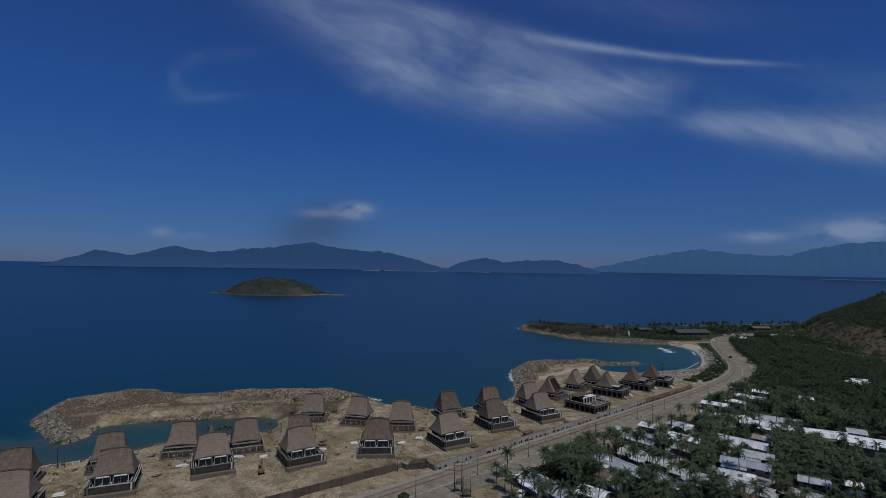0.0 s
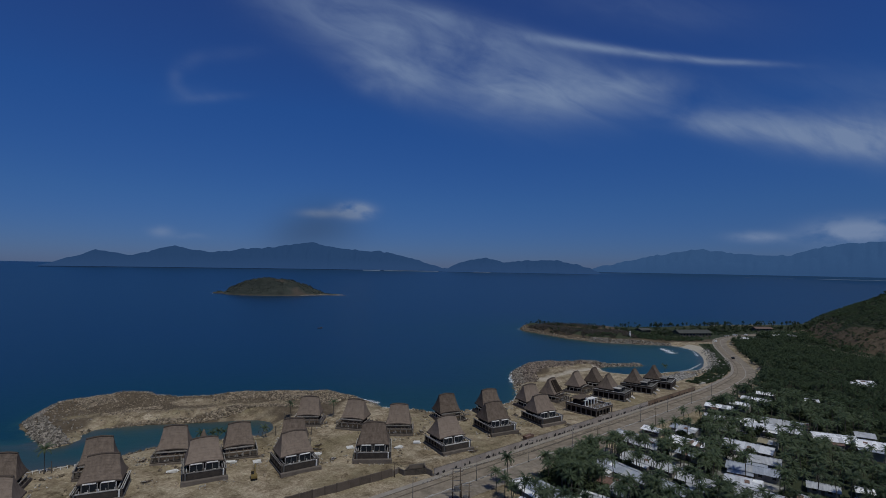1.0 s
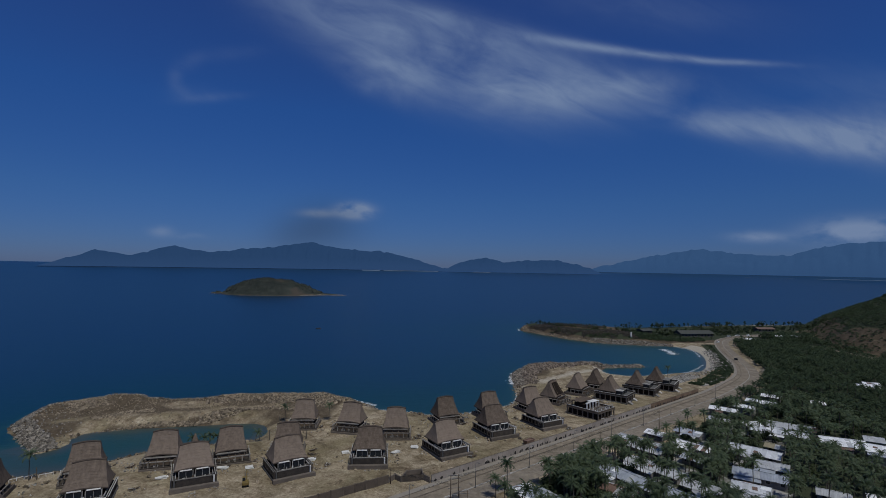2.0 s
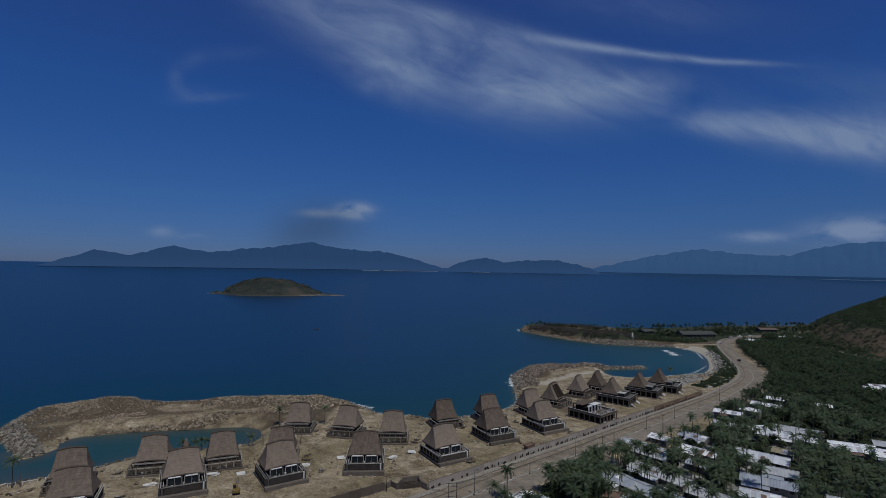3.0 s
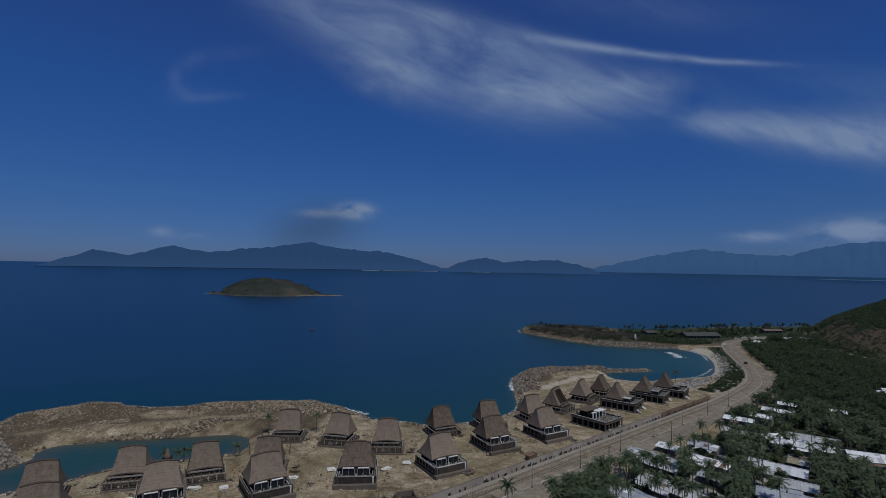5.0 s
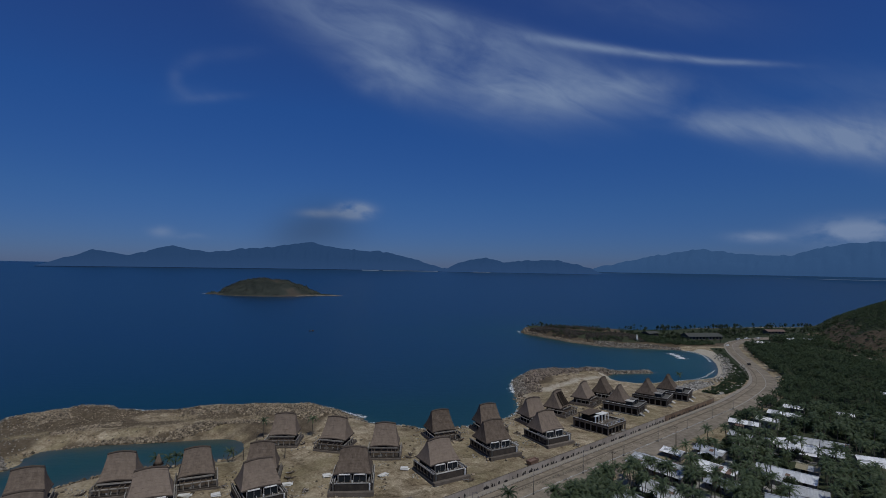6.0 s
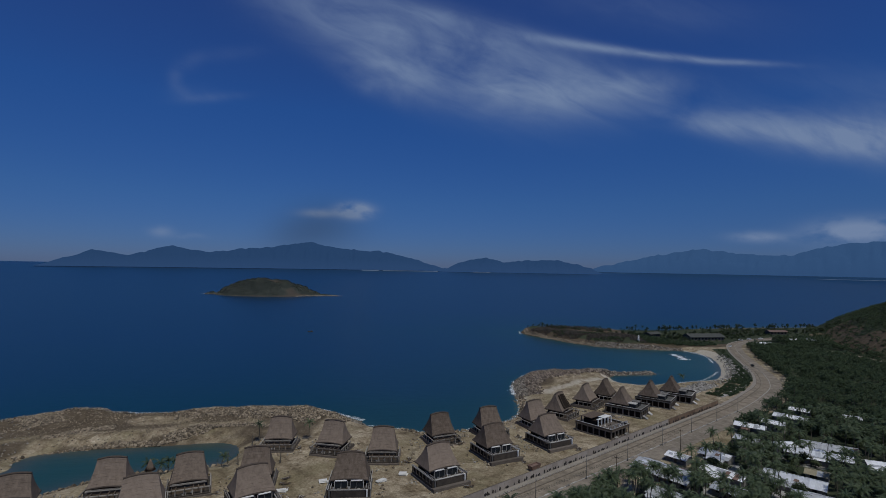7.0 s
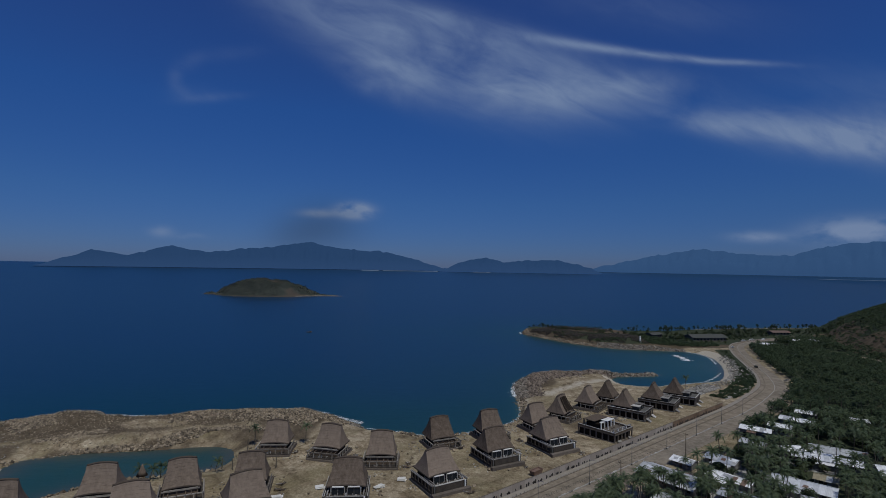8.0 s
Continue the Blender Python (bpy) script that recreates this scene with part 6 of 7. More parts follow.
def build_roadside():
    turn = math.degrees(math.atan2(ROAD_DIR.y, ROAD_DIR.x))
    lamp = lamp_post()
    for i, s in enumerate((-43, -17, 9, 35, 61, 87, 113, 139, 165, 190)):
        x, y = by_road(s, 11.4)
        m = pose(x, y, 3.2, 0, 0, turn + 180)
        if i:
            copy_thing(lamp, m)
        else:
            lamp.matrix_basis = m
    pole, tops = utility_pole(), []
    for i, s in enumerate((67, 112.6)):
        x, y = by_road(s, 18.9)
        m = pose(x, y, 3.0, 0, 0, turn + 90)
        tops.append((x, y))
        if i:
            copy_thing(pole, m)
        else:
            pole.matrix_basis = m
    for (ax, ay), (bx, by) in zip(tops, tops[1:]):
        for o in (-0.75, 0.75):
            cable((ax + o * ROAD_SIDE.x, ay + o * ROAD_SIDE.y, 11.2), (bx + o * ROAD_SIDE.x, by + o * ROAD_SIDE.y, 11.2), 0.6)
    stand = power_frame()
    stand.matrix_basis = pose(5.8, 160.2, 3.05, 0, 0, 10) @ Matrix.Diagonal((1, 1, 0.78, 1))
    copy_thing(stand, pose(8.3, 157.0, 3.05, 0, 0, 10) @ Matrix.Diagonal((1, 1, 0.66, 1)))
    gate_pole = copy_thing(pole, pose(-14.2, 174.9, 3.0, 0, 0, 30) @ Matrix.Diagonal((1, 1, 0.62, 1)))
    for o in (-1.2, 0, 1.2):
        cable((5.8 + o, 160.2 + o * 0.2, 9.6), (-14.2 + o * 0.5, 174.9, 7.7), 0.7)
        cable((5.8 + o, 160.2 + o * 0.2, 12.0), (tops[0][0] + o * 0.5, tops[0][1], 11.2), 1.4)
    # painted kerb blocks, light ones standing out along the village kerb
    block = Shape().box(-0.95, 0.95, -0.24, 0.24, 0, 0.30, 0.04).mesh("kerb_block")
    for i in range(62):
        if i % 7 in (2, 5):
            continue
        x, y = by_road(-24 + i * 3.6, 10.8)
        tagged(part("kerb_block", block, KERB if i % 3 else RAIL, at=pose(x, y, 3.05, 0, 0, turn)), "pale painted concrete kerb block by the carriageway", "kerb block", "painted kerb blocks")
    # the planted traffic island in the bend
    isle = new("traffic_island")
    tagged(isle, "long pale kerbed traffic island in the bend", "traffic island")
    pts = curve_through([(163, 315), (178, 329), (193, 345), (203, 362)], 2.5)
    s = Shape()
    rows = []
    for i, p in enumerate(pts):
        q = (Vector(pts[min(i + 1, len(pts) - 1)]) - Vector(pts[max(i - 1, 0)])).normalized()
        w = 1.8 * math.sin(math.pi * (i + 0.6) / (len(pts) + 0.2)) ** 0.5
        n = Vector((q.y, -q.x)) * w
        rows.append([(p[0] + n.x * k - 4.5, p[1] + n.y * k + 4.2, z) for k, z in ((-1, 2.9), (-1, 3.42), (-0.8, 3.45), (0.8, 3.45), (1, 3.42), (1, 2.9))])
    s.loft(rows)
    part("kerb_ring", s, KERB, isle)


# ---- building site ----
def excavator():
    """A small digger with a raised boom."""
    thing = new("excavator")
    tagged(thing, "small worn yellow excavator with a raised boom on the sand", "excavator")
    for x in (-0.95, 0.95):
        s = Shape()
        prof = [(-1.7, 0.1), (-1.4, 0.0), (1.4, 0.0), (1.7, 0.1), (1.85, 0.4), (1.6, 0.75), (-1.6, 0.75), (-1.85, 0.4)]
        s.loft([[(x - 0.25, y, z) for y, z in prof], [(x + 0.25, y, z) for y, z in prof]])
        part("track", s, RUBBER, thing)
    part("undercarriage", Shape().box(-0.7, 0.7, -1.1, 1.1, 0.35, 0.85, 0.05), STEEL, thing)
    body = part("body", Shape().box(-1.15, 1.15, -1.7, 1.2, 0.86, 1.75, 0.1), YELLOW, thing)
    part("counterweight", Shape().box(-1.1, 1.1, -2.1, -1.71, 0.9, 1.9, 0.12), YELLOW, body)
    cab = part("cab", Shape().box(-1.1, -0.1, 0.0, 1.25, 1.76, 2.95, 0.08), WINDOW, thing)
    part("cab_roof", Shape().box(-1.15, -0.05, -0.05, 1.3, 2.96, 3.06, 0.03), YELLOW, cab)
    part("boom", Shape().tube([(0.3, 1.0, 1.5), (0.3, 2.2, 3.6), (0.3, 3.2, 4.6)], [0.26, 0.24, 0.2], 6), YELLOW, thing)
    part("stick", Shape().tube([(0.3, 3.1, 4.7), (0.3, 4.0, 2.9)], [0.18, 0.14], 6), YELLOW, thing)
    part("bucket", Shape().loft([[(-0.15, 3.7, 2.9), (0.75, 3.7, 2.9), (0.75, 4.3, 2.9), (-0.15, 4.3, 2.9)], [(-0.15, 3.4, 2.3), (0.75, 3.4, 2.3), (0.75, 4.1, 2.1), (-0.15, 4.1, 2.1)]]), STEEL, thing)
    return thing


def skip_bin():
    thing = new("skip")
    tagged(thing, "rusty brown open skip full of rubble by the hoarding", "skip")
    s = Shape()
    s.loft([[(-2.0, -0.9, 0.25), (2.0, -0.9, 0.25), (2.0, 0.9, 0.25), (-2.0, 0.9, 0.25)], [(-2.5, -1.05, 1.7), (2.5, -1.05, 1.7), (2.5, 1.05, 1.7), (-2.5, 1.05, 1.7)],
            [(-2.35, -0.92, 1.7), (2.35, -0.92, 1.7), (2.35, 0.92, 1.7), (-2.35, 0.92, 1.7)], [(-2.2, -0.85, 1.25), (2.2, -0.85, 1.25), (2.2, 0.85, 1.25), (-2.2, 0.85, 1.25)]])
    part("body", s, TIN_RUST, thing)
    for x in (-1.6, 1.6):
        part("skid", Shape().box(x - 0.15, x + 0.15, -0.8, 0.8, -0.1, 0.25), STEEL, thing)
    return thing


def small_car(paint, label):
    thing = new("car")
    tagged(thing, label, "car", "parked cars")
    prof = [(-2.1, 0.35), (2.1, 0.35), (2.15, 0.75), (1.9, 0.95), (1.1, 1.02), (0.55, 1.5), (-1.3, 1.52), (-1.95, 1.05), (-2.15, 0.9)]
    body = part("body", Shape().loft([[(-0.85, y, z) for y, z in prof], [(-0.80, y * 0.99, z + 0.01) for y, z in prof], [(0.80, y * 0.99, z + 0.01) for y, z in prof], [(0.85, y, z) for y, z in prof]]), paint, thing)
    part("windscreen", Shape().add([(-0.7, 1.07, 1.06), (0.7, 1.07, 1.06), (0.62, 0.60, 1.47), (-0.62, 0.60, 1.47)], [(0, 1, 2, 3)]), WINDOW, body)
    part("rear_window", Shape().add([(-0.7, -1.92, 1.10), (0.7, -1.92, 1.10), (0.62, -1.38, 1.50), (-0.62, -1.38, 1.50)], [(3, 2, 1, 0)]), WINDOW, body)
    for s in (-1, 1):
        part("side_window", Shape().add([(s * 0.858, -1.5, 1.08), (s * 0.858, 0.9, 1.08), (s * 0.858, 0.5, 1.42), (s * 0.858, -1.2, 1.44)], [(0, 1, 2, 3) if s > 0 else (3, 2, 1, 0)]), WINDOW, body)
        for y in (-1.3, 1.35):
            wheel = part("wheel", Shape().tube([(s * 0.70, y, 0.33), (s * 0.90, y, 0.33)], 0.33, 12), RUBBER, thing)
            part("rim", Shape().tube([(s * 0.90, y, 0.33), (s * 0.915, y, 0.33)], 0.2, 10), STEEL, wheel)
    return thing


def beach_parasol():
    """A conical thatched shelter on a post."""
    thing = new("thatched_shelter")
    tagged(thing, "small conical thatched shelter on a timber post", "shelter")
    part("post", Shape().tube([(0, 0, -0.3), (0, 0, 3.2)], 0.1, 8), TIMBER, thing)
    ring = lambda r, z: [(r * math.cos(math.tau * i / 16), r * math.sin(math.tau * i / 16), z) for i in range(16)]
    part("roof", Shape().loft([ring(1.5, 2.3), ring(1.65, 2.2), ring(1.0, 3.5), ring(0.5, 4.9), ring(0.12, 5.8)]), THATCH, thing, smooth=True)
    return thing


def slab_stack(w, d, label):
    """Formwork boards lying in a low leaning heap."""
    thing = new("board_stack")
    tagged(thing, label, "board stack", "stacks of boards")
    rng = random.Random(int(w * 10 + d * 100))
    for i in range(3):
        part("board", Shape().box(-w / 2, w / 2, -d / 2, d / 2, 0, 0.12, 0.02), PALE_SLAB, thing, at=pose(rng.uniform(-0.5, 0.5), rng.uniform(-0.4, 0.4), 0.1 + i * 0.2, rng.uniform(-2, 2), rng.uniform(-3, 3), rng.uniform(-15, 15)))
    return thing


def build_site():
    m = excavator()
    m.matrix_basis = pose(-59.5, 172.5, height(-59.5, 172.5), 0, 0, 20) @ Matrix.Diagonal((0.85, 0.85, 0.85, 1))
    k = skip_bin()
    k.matrix_basis = pose(36.5, 214.5, height(36.5, 214.5) + 0.1, 0, 0, 42)
    v = small_car(CAR_WHITE, "white car parked beside the tin-roofed shed")
    v.matrix_basis = pose(25.0, 158.2, height(25.0, 158.2), 0, 0, 150)
    stacks = [slab_stack(2.6, 1.9, "low stack of pale boards on the sand"), slab_stack(3.2, 1.5, "scattered pale boards on the sand")]
    for i, (x, y, a) in enumerate([(-33.6, 201, 10), (-15.2, 202.5, 40), (-8.6, 208, -10), (-44.6, 194, 5), (-63.5, 186, 20), (-72, 185, 0), (-113, 153.5, 15), (-88.5, 177.5, 25)]):
        p = pose(x, y, height(x, y), 0, 0, a)
        if i < 2:
            stacks[i].matrix_basis = p
        else:
            copy_thing(stacks[i % 2], p)
    heap = new("timber_heap")
    tagged(heap, "loose heap of grey building timber and poles", "timber heap", "heaps of timber")
    rng0 = random.Random(21)
    for i in range(14):
        length = rng0.uniform(1.6, 4.2)
        part("pole", Shape().box(-length / 2, length / 2, -0.09, 0.09, -0.07, 0.07), TIMBER if i % 3 else RAIL, heap, at=pose(rng0.uniform(-1.2, 1.2), rng0.uniform(-0.9, 0.9), 0.15 + 0.05 * i, rng0.uniform(-8, 8), rng0.uniform(-9, 9), rng0.uniform(-70, 70)))
    for i, (x, y) in enumerate([(-45.5, 199), (-46, 203), (-49.5, 231), (-65.5, 230), (-27.5, 227), (-26, 219), (-7.5, 222), (-8, 219), (13, 199), (12, 238), (34, 221), (36, 247), (33, 236), (57, 234), (-118, 176), (-110, 165), (-92, 168), (-103, 185), (55, 252), (85, 280), (-64, 192), (-38, 190)]):
        m = pose(x, y, height(x, y), 0, 0, i * 47) @ Matrix.Diagonal((0.8 + 0.1 * (i % 5),) * 3 + (1,))
        if i:
            copy_thing(heap, m)
        else:
            heap.matrix_basis = m
    tarp = new("tarpaulin_shelter")
    tagged(tarp, "blue tarpaulin shelter with a faded red end on poles", "shelter")
    for x in (-3.2, 3.2):
        for y in (-1.9, 1.9):
            part("pole", Shape().tube([(x, y, -0.3), (x, y, 2.5)], 0.05, 6), TIMBER, tarp)
    sheet_line = lambda x: [(x, -2.1, 2.45 + 0.06 * math.sin(x)), (x, -1.0, 2.75), (x, 0, 3.1 - 0.05 * math.cos(x)), (x, 1.0, 2.78), (x, 2.1, 2.45)]
    under = lambda r: [(p, q, z - 0.03) for p, q, z in reversed(r)]
    part("canopy", Shape().loft([sheet_line(x) + under(sheet_line(x)) for x in (-3.4, -2.0, -0.6, 0.8)]), TARP_BLUE, tarp, "blue tarpaulin")
    part("canopy", Shape().loft([sheet_line(x) + under(sheet_line(x)) for x in (0.84, 2.0, 3.4)]), TARP_RED, tarp, "faded red tarpaulin")
    tarp.matrix_basis = pose(127.5, 157, height(127.5, 157), 0, 0, -20)
    hut = beach_parasol()
    hut.matrix_basis = pose(-90.5, 203.5, height(-90.5, 203.5), 0, 0, 0)
    # palms and bare trunks left standing between the villas
    tall = plant("palm_tree", *palm_shapes(61, 6.8, 13, 8), BARK, FROND, "slender transplanted coconut palm on the sand", "palm", "beach palms")
    short = plant("palm_tree", *palm_shapes(62, 3.6, 11, 7), BARK, FROND, "short young coconut palm by the pond", "palm", "beach palms")
    tall.matrix_basis = pose(-48.5, 240.6, height(-48.5, 240.6))
    copy_thing(tall, pose(-67.5, 238.5, height(-67.5, 238.5), 0, 0, 120))
    copy_thing(tall, pose(-128.2, 173.2, height(-128.2, 173.2), 0, 0, 60) @ Matrix.Diagonal((1.15, 1.15, 1.2, 1)))
    copy_thing(tall, pose(147, 341, height(147, 341), 0, 0, 200))
    short.matrix_basis = pose(-93.6, 206.8, height(-93.6, 206.8))
    for x, y in ((-86.5, 207), (-88.8, 205), (-71, 212), (-84.0, 209.5)):
        copy_thing(short, pose(x, y, height(x, y), 0, 0, x * 40))
    bare = new("dead_palm")
    tagged(bare, "bare palm trunk without a crown", "palm trunk", "bare palm trunks")
    part("trunk", Shape().tube([(0, 0, -0.4), (0.1, 0, 2.5), (0.2, 0.1, 5.2)], [0.2, 0.16, 0.13], 7), BARK, bare)
    bare.matrix_basis = pose(-52.3, 216.7, height(-52.3, 216.7))
    for x, y in ((-126.3, 174), (-69.5, 236.5), (-66, 214), (-71.8, 219)):
        copy_thing(bare, pose(x, y, height(x, y), 0, 0, x * 30) @ Matrix.Diagonal((1, 1, 0.75, 1)))
    # a broken white fence above the channel
    fence = new("fence")
    tagged(fence, "broken whitewashed beach fence of posts and rails", "fence")
    a, b = Vector((-133, 171.5)), Vector((-119.5, 181))
    ang = math.degrees(math.atan2(b.y - a.y, b.x - a.x))
    rng = random.Random(3)
    for i in range(10):
        p = a + (b - a) * (i / 9)
        part("post", Shape().box(-0.1, 0.1, -0.1, 0.1, -0.4, 1.1, 0.02), PALE_SLAB, fence, at=pose(p.x, p.y, height(p.x, p.y), rng.uniform(-5, 5), rng.uniform(-6, 6), ang))
        if i not in (3, 6, 9):
            part("rail", Shape().box(0.0, 1.75, -0.05, 0.05, 0.75, 0.95), PALE_SLAB, fence, at=pose(p.x, p.y, height(p.x, p.y), 0, rng.uniform(-5, 5), ang))
    boat = new("boat")
    tagged(boat, "small dark fishing boat far out on the sea", "boat")
    s = Shape()
    s.loft([[(x, -w, 0.9 + 0.02 * abs(x) ** 2), (x, -w * 0.7, -0.3), (x, w * 0.7, -0.3), (x, w, 0.9 + 0.02 * abs(x) ** 2)] for x, w in ((-4.5, 0.15), (-3, 0.9), (0, 1.3), (3, 1.1), (4.3, 0.8))])
    part("hull", s, TIMBER, boat)
    part("cabin", Shape().box(0.8, 3.0, -0.7, 0.7, 0.7, 2.0, 0.05), TIMBER, boat)
    boat.matrix_basis = pose(-137.5, 585, 0, 0, 0, 20) @ Matrix.Diagonal((0.62, 0.62, 0.62, 1))


# ---- surf ----
def foam_band(pts, width, seed, label):
    """A ragged sheet of surf lying on the water along the shore."""
    rng = random.Random(seed)
    s = Shape()
    line = curve_through(pts, 1.2)
    for i, p in enumerate(line):
        q = line[min(i + 1, len(line) - 1)] if i + 1 < len(line) else (2 * p[0] - line[i - 1][0], 2 * p[1] - line[i - 1][1])
        along = math.atan2(q[1] - p[1], q[0] - p[0])
        ca, sa = math.cos(along), math.sin(along)
        swell = 0.25 + 0.75 * abs(float(value_noise(i * 1.2, 0, 6.0, seed)))
        for _ in range(16):
            r = width * rng.uniform(0.03, 0.11) * (0.6 + swell)
            off, run = rng.gauss(0, width * 0.33 * (0.5 + swell)), rng.uniform(-1.2, 1.2)
            cx, cy = p[0] + run * ca - off * sa, p[1] + run * sa + off * ca
            n = 7
            k = rng.uniform(0, 6)
            z = 0.05 + rng.uniform(0, 0.05)
            ring = []
            for j in range(n):
                u, v = 2.2 * r * rng.uniform(0.6, 1.3) * math.cos(k + math.tau * j / n), r * rng.uniform(0.6, 1.3) * math.sin(k + math.tau * j / n)
                ring.append((cx + u * ca - v * sa, cy + u * sa + v * ca, z))
            s.add([(cx, cy, z + 0.06)] + ring, [(0, 1 + j, 1 + (j + 1) % n) for j in range(n)])
    ob = part("surf", s, FOAM)
    tagged(ob, label, "surf", kind="stuff")


def build_surf():
    foam_band([(46, 330), (49, 349), (55, 367), (63, 382)], 3.6, 1, "white surf breaking round the spit")
    foam_band([(64, 384), (76, 391)], 2.0, 7, "white surf breaking round the spit")
    foam_band([(202.7, 476.4), (203.3, 468.1), (201.5, 452.3)], 4.2, 2, "white breaker rolling into the bay")
    foam_band([(216, 503), (224, 490), (227, 470), (218, 440)], 1.3, 3, "thin foam along the bay beach")
    foam_band([(-120, 284), (-104, 289), (-84, 296), (-62, 295.5), (-52, 291)], 2.0, 4, "thin line of surf behind the breakwater")
    foam_band([(-48, 288), (-40, 282), (-33, 277)], 1.6, 5, "white surf at the breakwater head")
    foam_band([(-190, 268), (-176, 280), (-150, 282), (-128, 283)], 1.2, 8, "thin line of surf behind the breakwater")
    foam_band([(152, 366), (178, 377), (202, 404)], 1.0, 6, "thin foam along the bay beach")
    foam_band([(-28, 269), (-11, 264.5), (-1, 260.5), (15, 265.5), (32, 276.5), (42, 291), (46, 318)], 0.9, 11, "thin wash along the villa beach")
    foam_band([(-546, 1206), (-528, 1204)], 5.0, 10, "surf on the island rocks")
    foam_band([(90, 598), (91, 615)], 1.6, 9, "surf at the headland")


# ---- headland and the far end of the road ----
def long_building(length, wide, tall, roof, label, windows=6):
    thing = new("building")
    tagged(thing, label, "building")
    part("wall", Shape().box(-length / 2, length / 2, -wide / 2, wide / 2, -1, tall), SHADED_WALL, thing)
    s = Shape()
    s.loft([[(x, -wide / 2 - 1.2, tall), (x, 0, tall + wide * 0.22), (x, wide / 2 + 1.2, tall), (x, 0, tall - 0.1)] for x in (-length / 2 - 1, length / 2 + 1)])
    part("roof", s, roof, thing)
    pane = Shape().box(-0.8, 0.8, -0.05, 0.05, 0.9, min(2.6, tall - 0.4)).mesh("window")
    for i in range(windows):
        part("window", pane, WINDOW, thing, at=pose(-length / 2 + length * (i + 0.5) / windows, -wide / 2 - 0.03, 0))
    return thing


def build_headland():
    for x, y, length, wide, tall, roof, turn, label, n in (
            (267, 551, 36, 13, 3.4, DULL_ROOF, 8, "long low pavilion under a dull green-grey roof", 10),
            (376, 606, 20, 8, 3.0, TILE_RED, 5, "low building under a faded clay roof", 5),
            (303, 512, 13, 6, 2.8, TIN_WHITE, -10, "low shed under a white roof beside the road", 4),
            (366, 540, 9, 7, 3.2, TIN_GREY, 10, "small pale house near the hill", 3),
            (348, 538, 8, 6, 3.0, TIN_WHITE, 20, "small house under a white roof near the hill", 3),
            (214, 548, 14, 8, 3.4, DULL_ROOF, 30, "low house among the headland trees", 4)):
        ob = long_building(length, wide, tall, roof, label, n)
        ob.matrix_basis = pose(x, y, height(x, y), 0, 0, turn)
    tower = new("white_tower")
    tagged(tower, "small white tower above the headland beach", "tower")
    ring = lambda r, z: [(r * math.cos(math.tau * i / 10), r * math.sin(math.tau * i / 10), z) for i in range(10)]
    part("shaft", Shape().loft([ring(1.7, -0.5), ring(1.4, 3.5), ring(1.0, 6.5)]), PALE_SLAB, tower, smooth=True)
    part("cap", Shape().loft([ring(1.4, 6.5), ring(1.3, 7.0), ring(0.2, 8.2)]), PALE_SLAB, tower, smooth=True)
    tower.matrix_basis = pose(189, 518, height(189, 518)) @ Matrix.Diagonal((0.62, 0.62, 0.72, 1))
    # wind-bent casuarinas and palms along the skyline
    rng = random.Random(77)
    pine_shapes, slim_palm = tree_shapes(71, 6.5, 2.0, 300, 0.5), palm_shapes(72, 6.0, 13, 6)
    pine = plant("casuarina", *pine_shapes, BARK, LEAF, "dark feathery casuarina on the headland", "tree", "headland trees")
    palm = plant("palm_tree", *slim_palm, BARK, FROND, "coconut palm on the headland", "palm", "headland palms")
    first, belt = {pine: True, palm: True}, {pine: [], palm: []}
    line = curve_through([(118, 612), (150, 596), (182, 575), (215, 572), (250, 575), (300, 590), (350, 618), (420, 625), (470, 640)], 4.5)
    for x, y in line:
        for k in range(4):
            p, q = x + rng.uniform(-6, 6), y + rng.uniform(-9, 9)
            if min((p - a) ** 2 + (q - b) ** 2 for a, b in ((267, 551), (376, 606))) < 150 or line_distance(np.array([p]), np.array([q]), SPINE)[0] < 11:
                continue
            kind = pine if rng.random() < 0.5 else palm
            f = rng.uniform(0.45, 0.8) if x < 200 else rng.uniform(0.55, 0.9)
            turn = rng.uniform(0, 360)
            m = pose(p, q, height(p, q), 0, 0, turn) @ Matrix.Diagonal((f, f, f, 1))
            if k > 1:
                belt[kind].append((p, q, height(p, q), f, radians(turn)))
            elif first[kind]:
                kind.matrix_basis, first[kind] = m, False
            else:
                copy_thing(kind, m)
    back = curve_through([(104, 622), (122, 632), (155, 648), (187, 634), (215, 622), (245, 622), (302, 642), (380, 662), (466, 682)], 1.0)
    clumps = [back[rng.randrange(len(back))] for _ in range(60)]
    for x, y in clumps:
        for _ in range(rng.choice((1, 2, 4, 6))):
            p, q = x + rng.gauss(0, 4), y - abs(rng.gauss(0, 6))
            kind = pine if rng.random() < 0.55 else palm
            f = rng.uniform(0.2, 0.45) if x < 215 else rng.uniform(0.35, 0.9)
            g = f * rng.uniform(0.7, 1.2)
            belt[kind].append((p, q, height(p, q), (f + g) / 2, rng.uniform(0, 6.28)))
    for kind, (wood, crown), leaf, name in ((pine, pine_shapes, LEAF, "casuarina"), (palm, slim_palm, FROND, "palm")):
        joined(name + "_belt", crown, belt[kind], leaf, f"belt of small dark {name} crowns along the far shore", "trees")
        joined(name + "_belt_trunks", wood, belt[kind], BARK, f"slender {name} trunks along the far shore", "tree trunks")
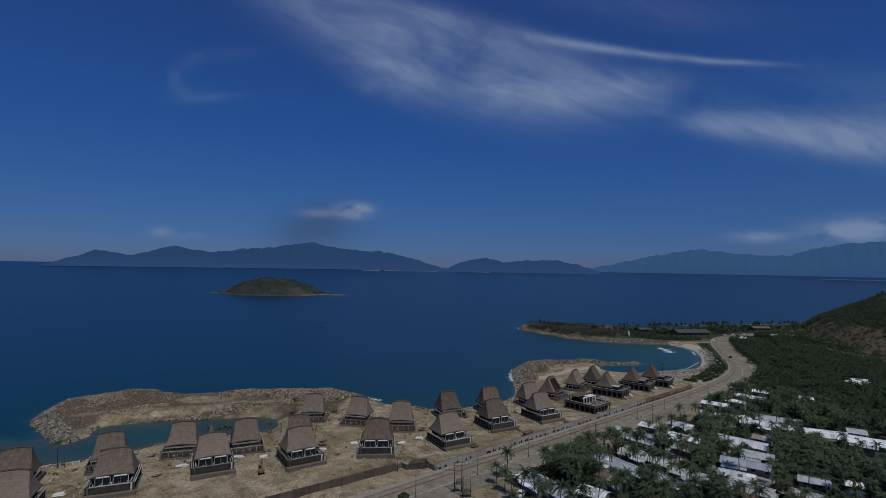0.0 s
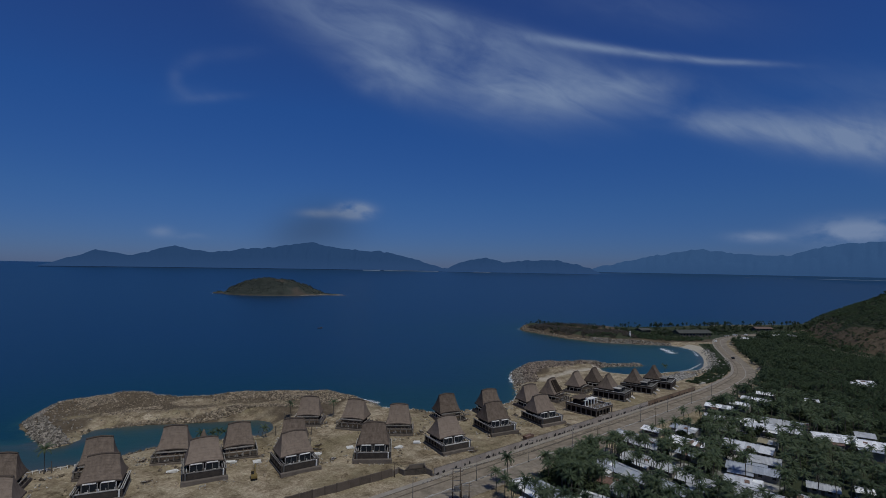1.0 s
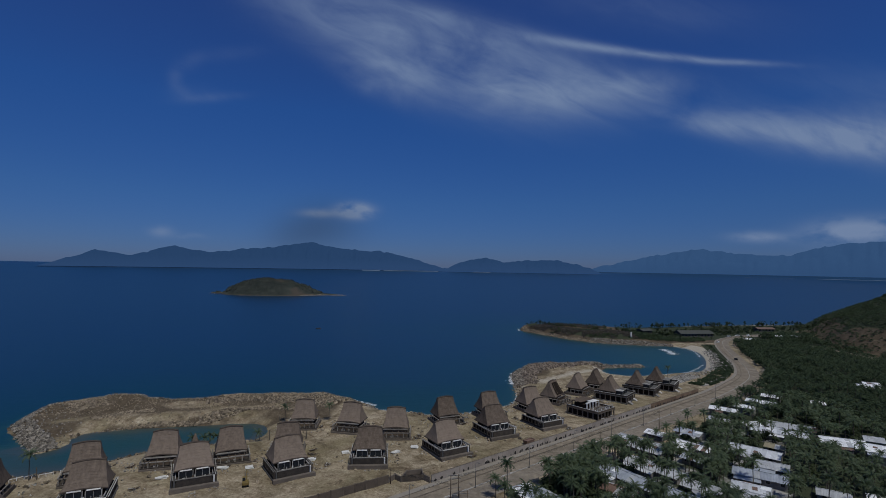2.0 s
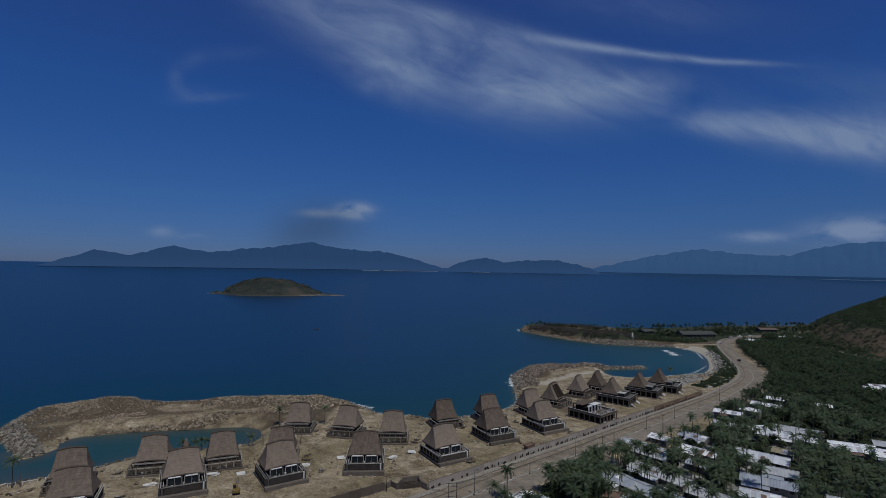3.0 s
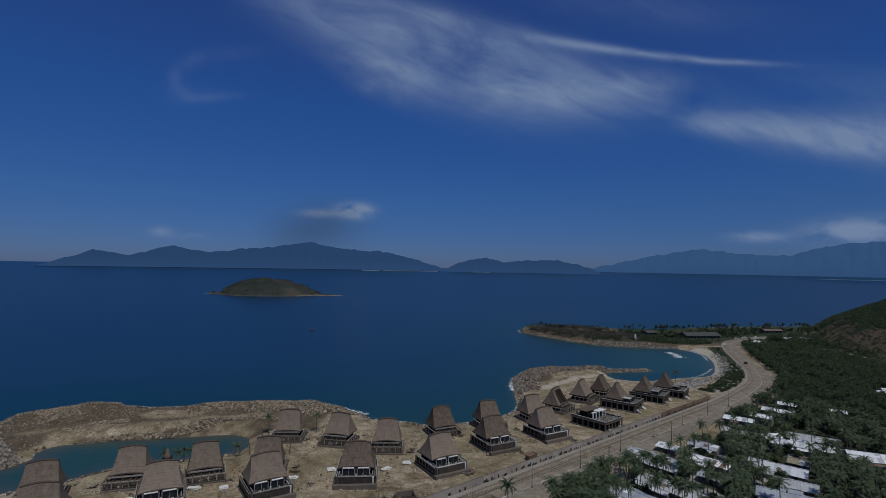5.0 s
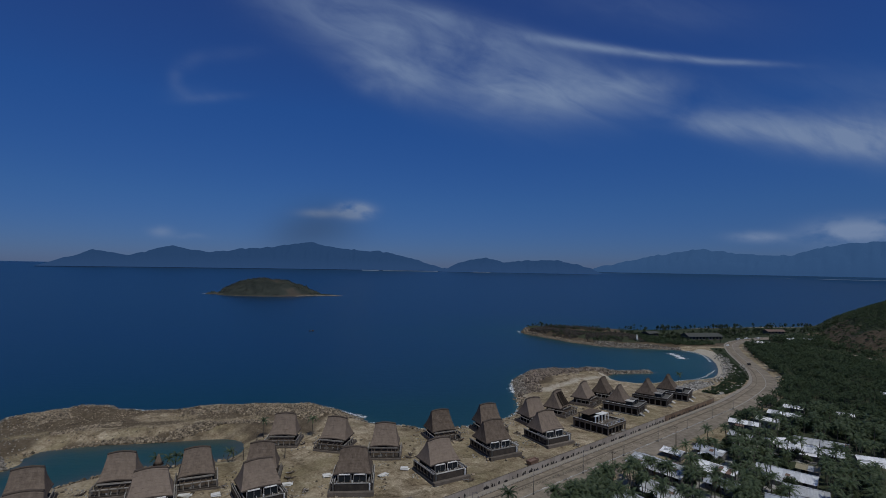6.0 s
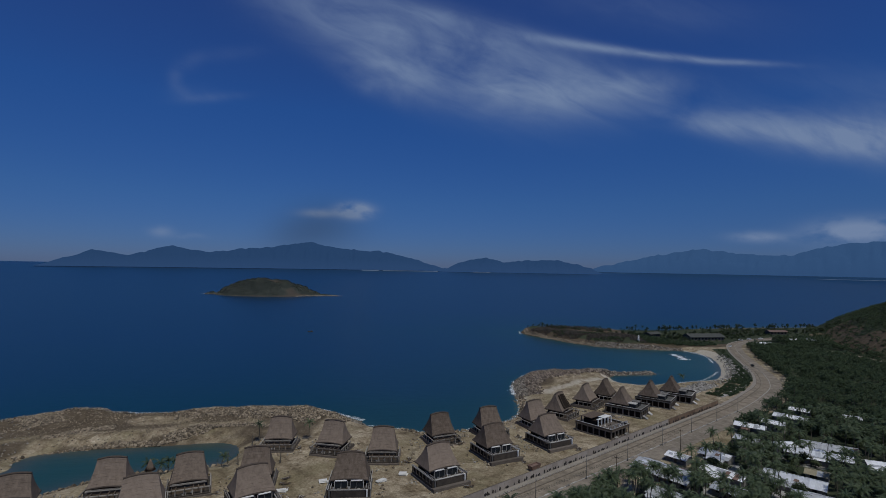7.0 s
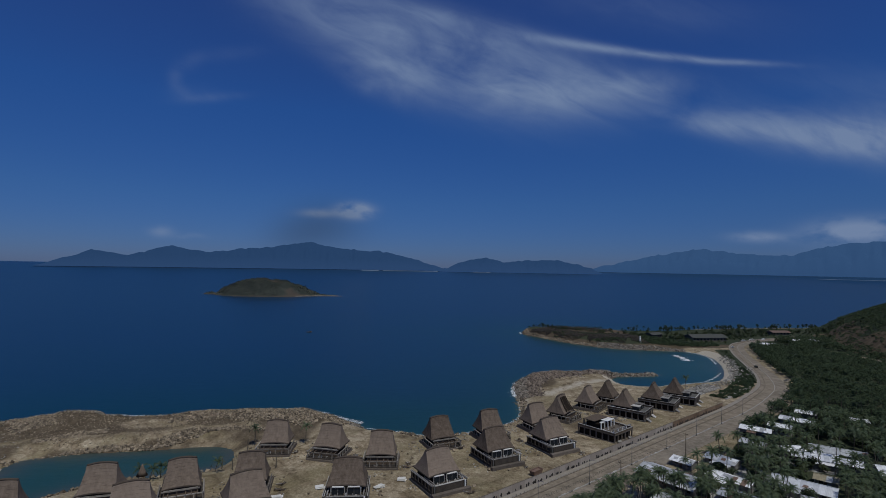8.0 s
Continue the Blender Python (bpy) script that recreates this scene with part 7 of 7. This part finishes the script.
    for x0, x1, y0, y1, n in ((330, 455, 570, 597, 44), (232, 300, 520, 533, 10), (192, 240, 530, 562, 34), (325, 400, 520, 560, 34), (300, 345, 562, 600, 26), (285, 330, 575, 620, 16)):
        for _ in range(n):
            p, q = rng.uniform(x0, x1), rng.uniform(y0, y1)
            if line_distance(np.array([p]), np.array([q]), SPINE)[0] < 10:
                continue
            f = rng.uniform(0.35, 0.95)
            copy_thing(pine if rng.random() < 0.75 else palm, pose(p, q, height(p, q), 0, 0, rng.uniform(0, 360)) @ Matrix.Diagonal((f * 1.2, f * 1.2, f, 1)))
    for x, y in ((232, 532), (238, 528), (226, 538), (246, 556), (300, 548), (338, 540), (344, 545), (350, 538), (352, 550)):
        copy_thing(pine, pose(x, y, height(x, y), 0, 0, x * 7) @ Matrix.Diagonal((1.2, 1.2, 1.0, 1)))
    # brush on the island and trees on the hill's crest
    rng2 = np.random.default_rng(8)
    _, brush = tree_shapes(43, 3.2, 3.0, 26, 1.3)
    isl = bpy.data.objects["island"]
    me = isl.data
    co = np.empty(len(me.vertices) * 3)
    me.vertices.foreach_get("co", co)
    co = co.reshape(-1, 3)
    pick = co[(co[:, 2] > 4) & ~((np.abs(co[:, 0] - 72) < 40) & (np.abs(co[:, 1] + 48) < 22))]
    pick = pick[rng2.permutation(len(pick))[:2600]]
    joined("island_brush", brush, [(x - 385, y + 1215, z - 0.5, 0.22 + 0.3 * rng2.random(), 6.28 * rng2.random()) for x, y, z in pick], ISLAND_SCRUB, "dry dark scrub covering the small island", "brush")
    crest = plant("tree", *tree_shapes(81, 7.0, 2.4, 200, 0.6), BARK, LEAF, "lone dark tree on the hill's skyline", "tree", "hilltop trees")
    spots_ = [(500, 590), (508, 602), (520, 610), (532, 618), (545, 600), (552, 622), (560, 610), (484, 590), (570, 630), (580, 615)]
    for i, (x, y) in enumerate(spots_):
        m = pose(x, y, height(x, y), 0, 0, i * 50) @ Matrix.Diagonal((0.9, 0.9, 0.7 + 0.08 * (i % 5), 1))
        if i:
            copy_thing(crest, m)
        else:
            crest.matrix_basis = m
    far = small_car(RUBBER, "dark car on the far stretch of road")
    far.matrix_basis = pose(232, 412, 3.07, 0, 0, -20)
    for i, (x, y) in enumerate(((303, 549), (316, 556), (330, 560), (268, 505))):
        copy_thing(bpy.data.objects["car"], pose(x, y, 3.15, 0, 0, 60 + i * 25))


build_roadside()
build_site()
build_surf()
build_headland()
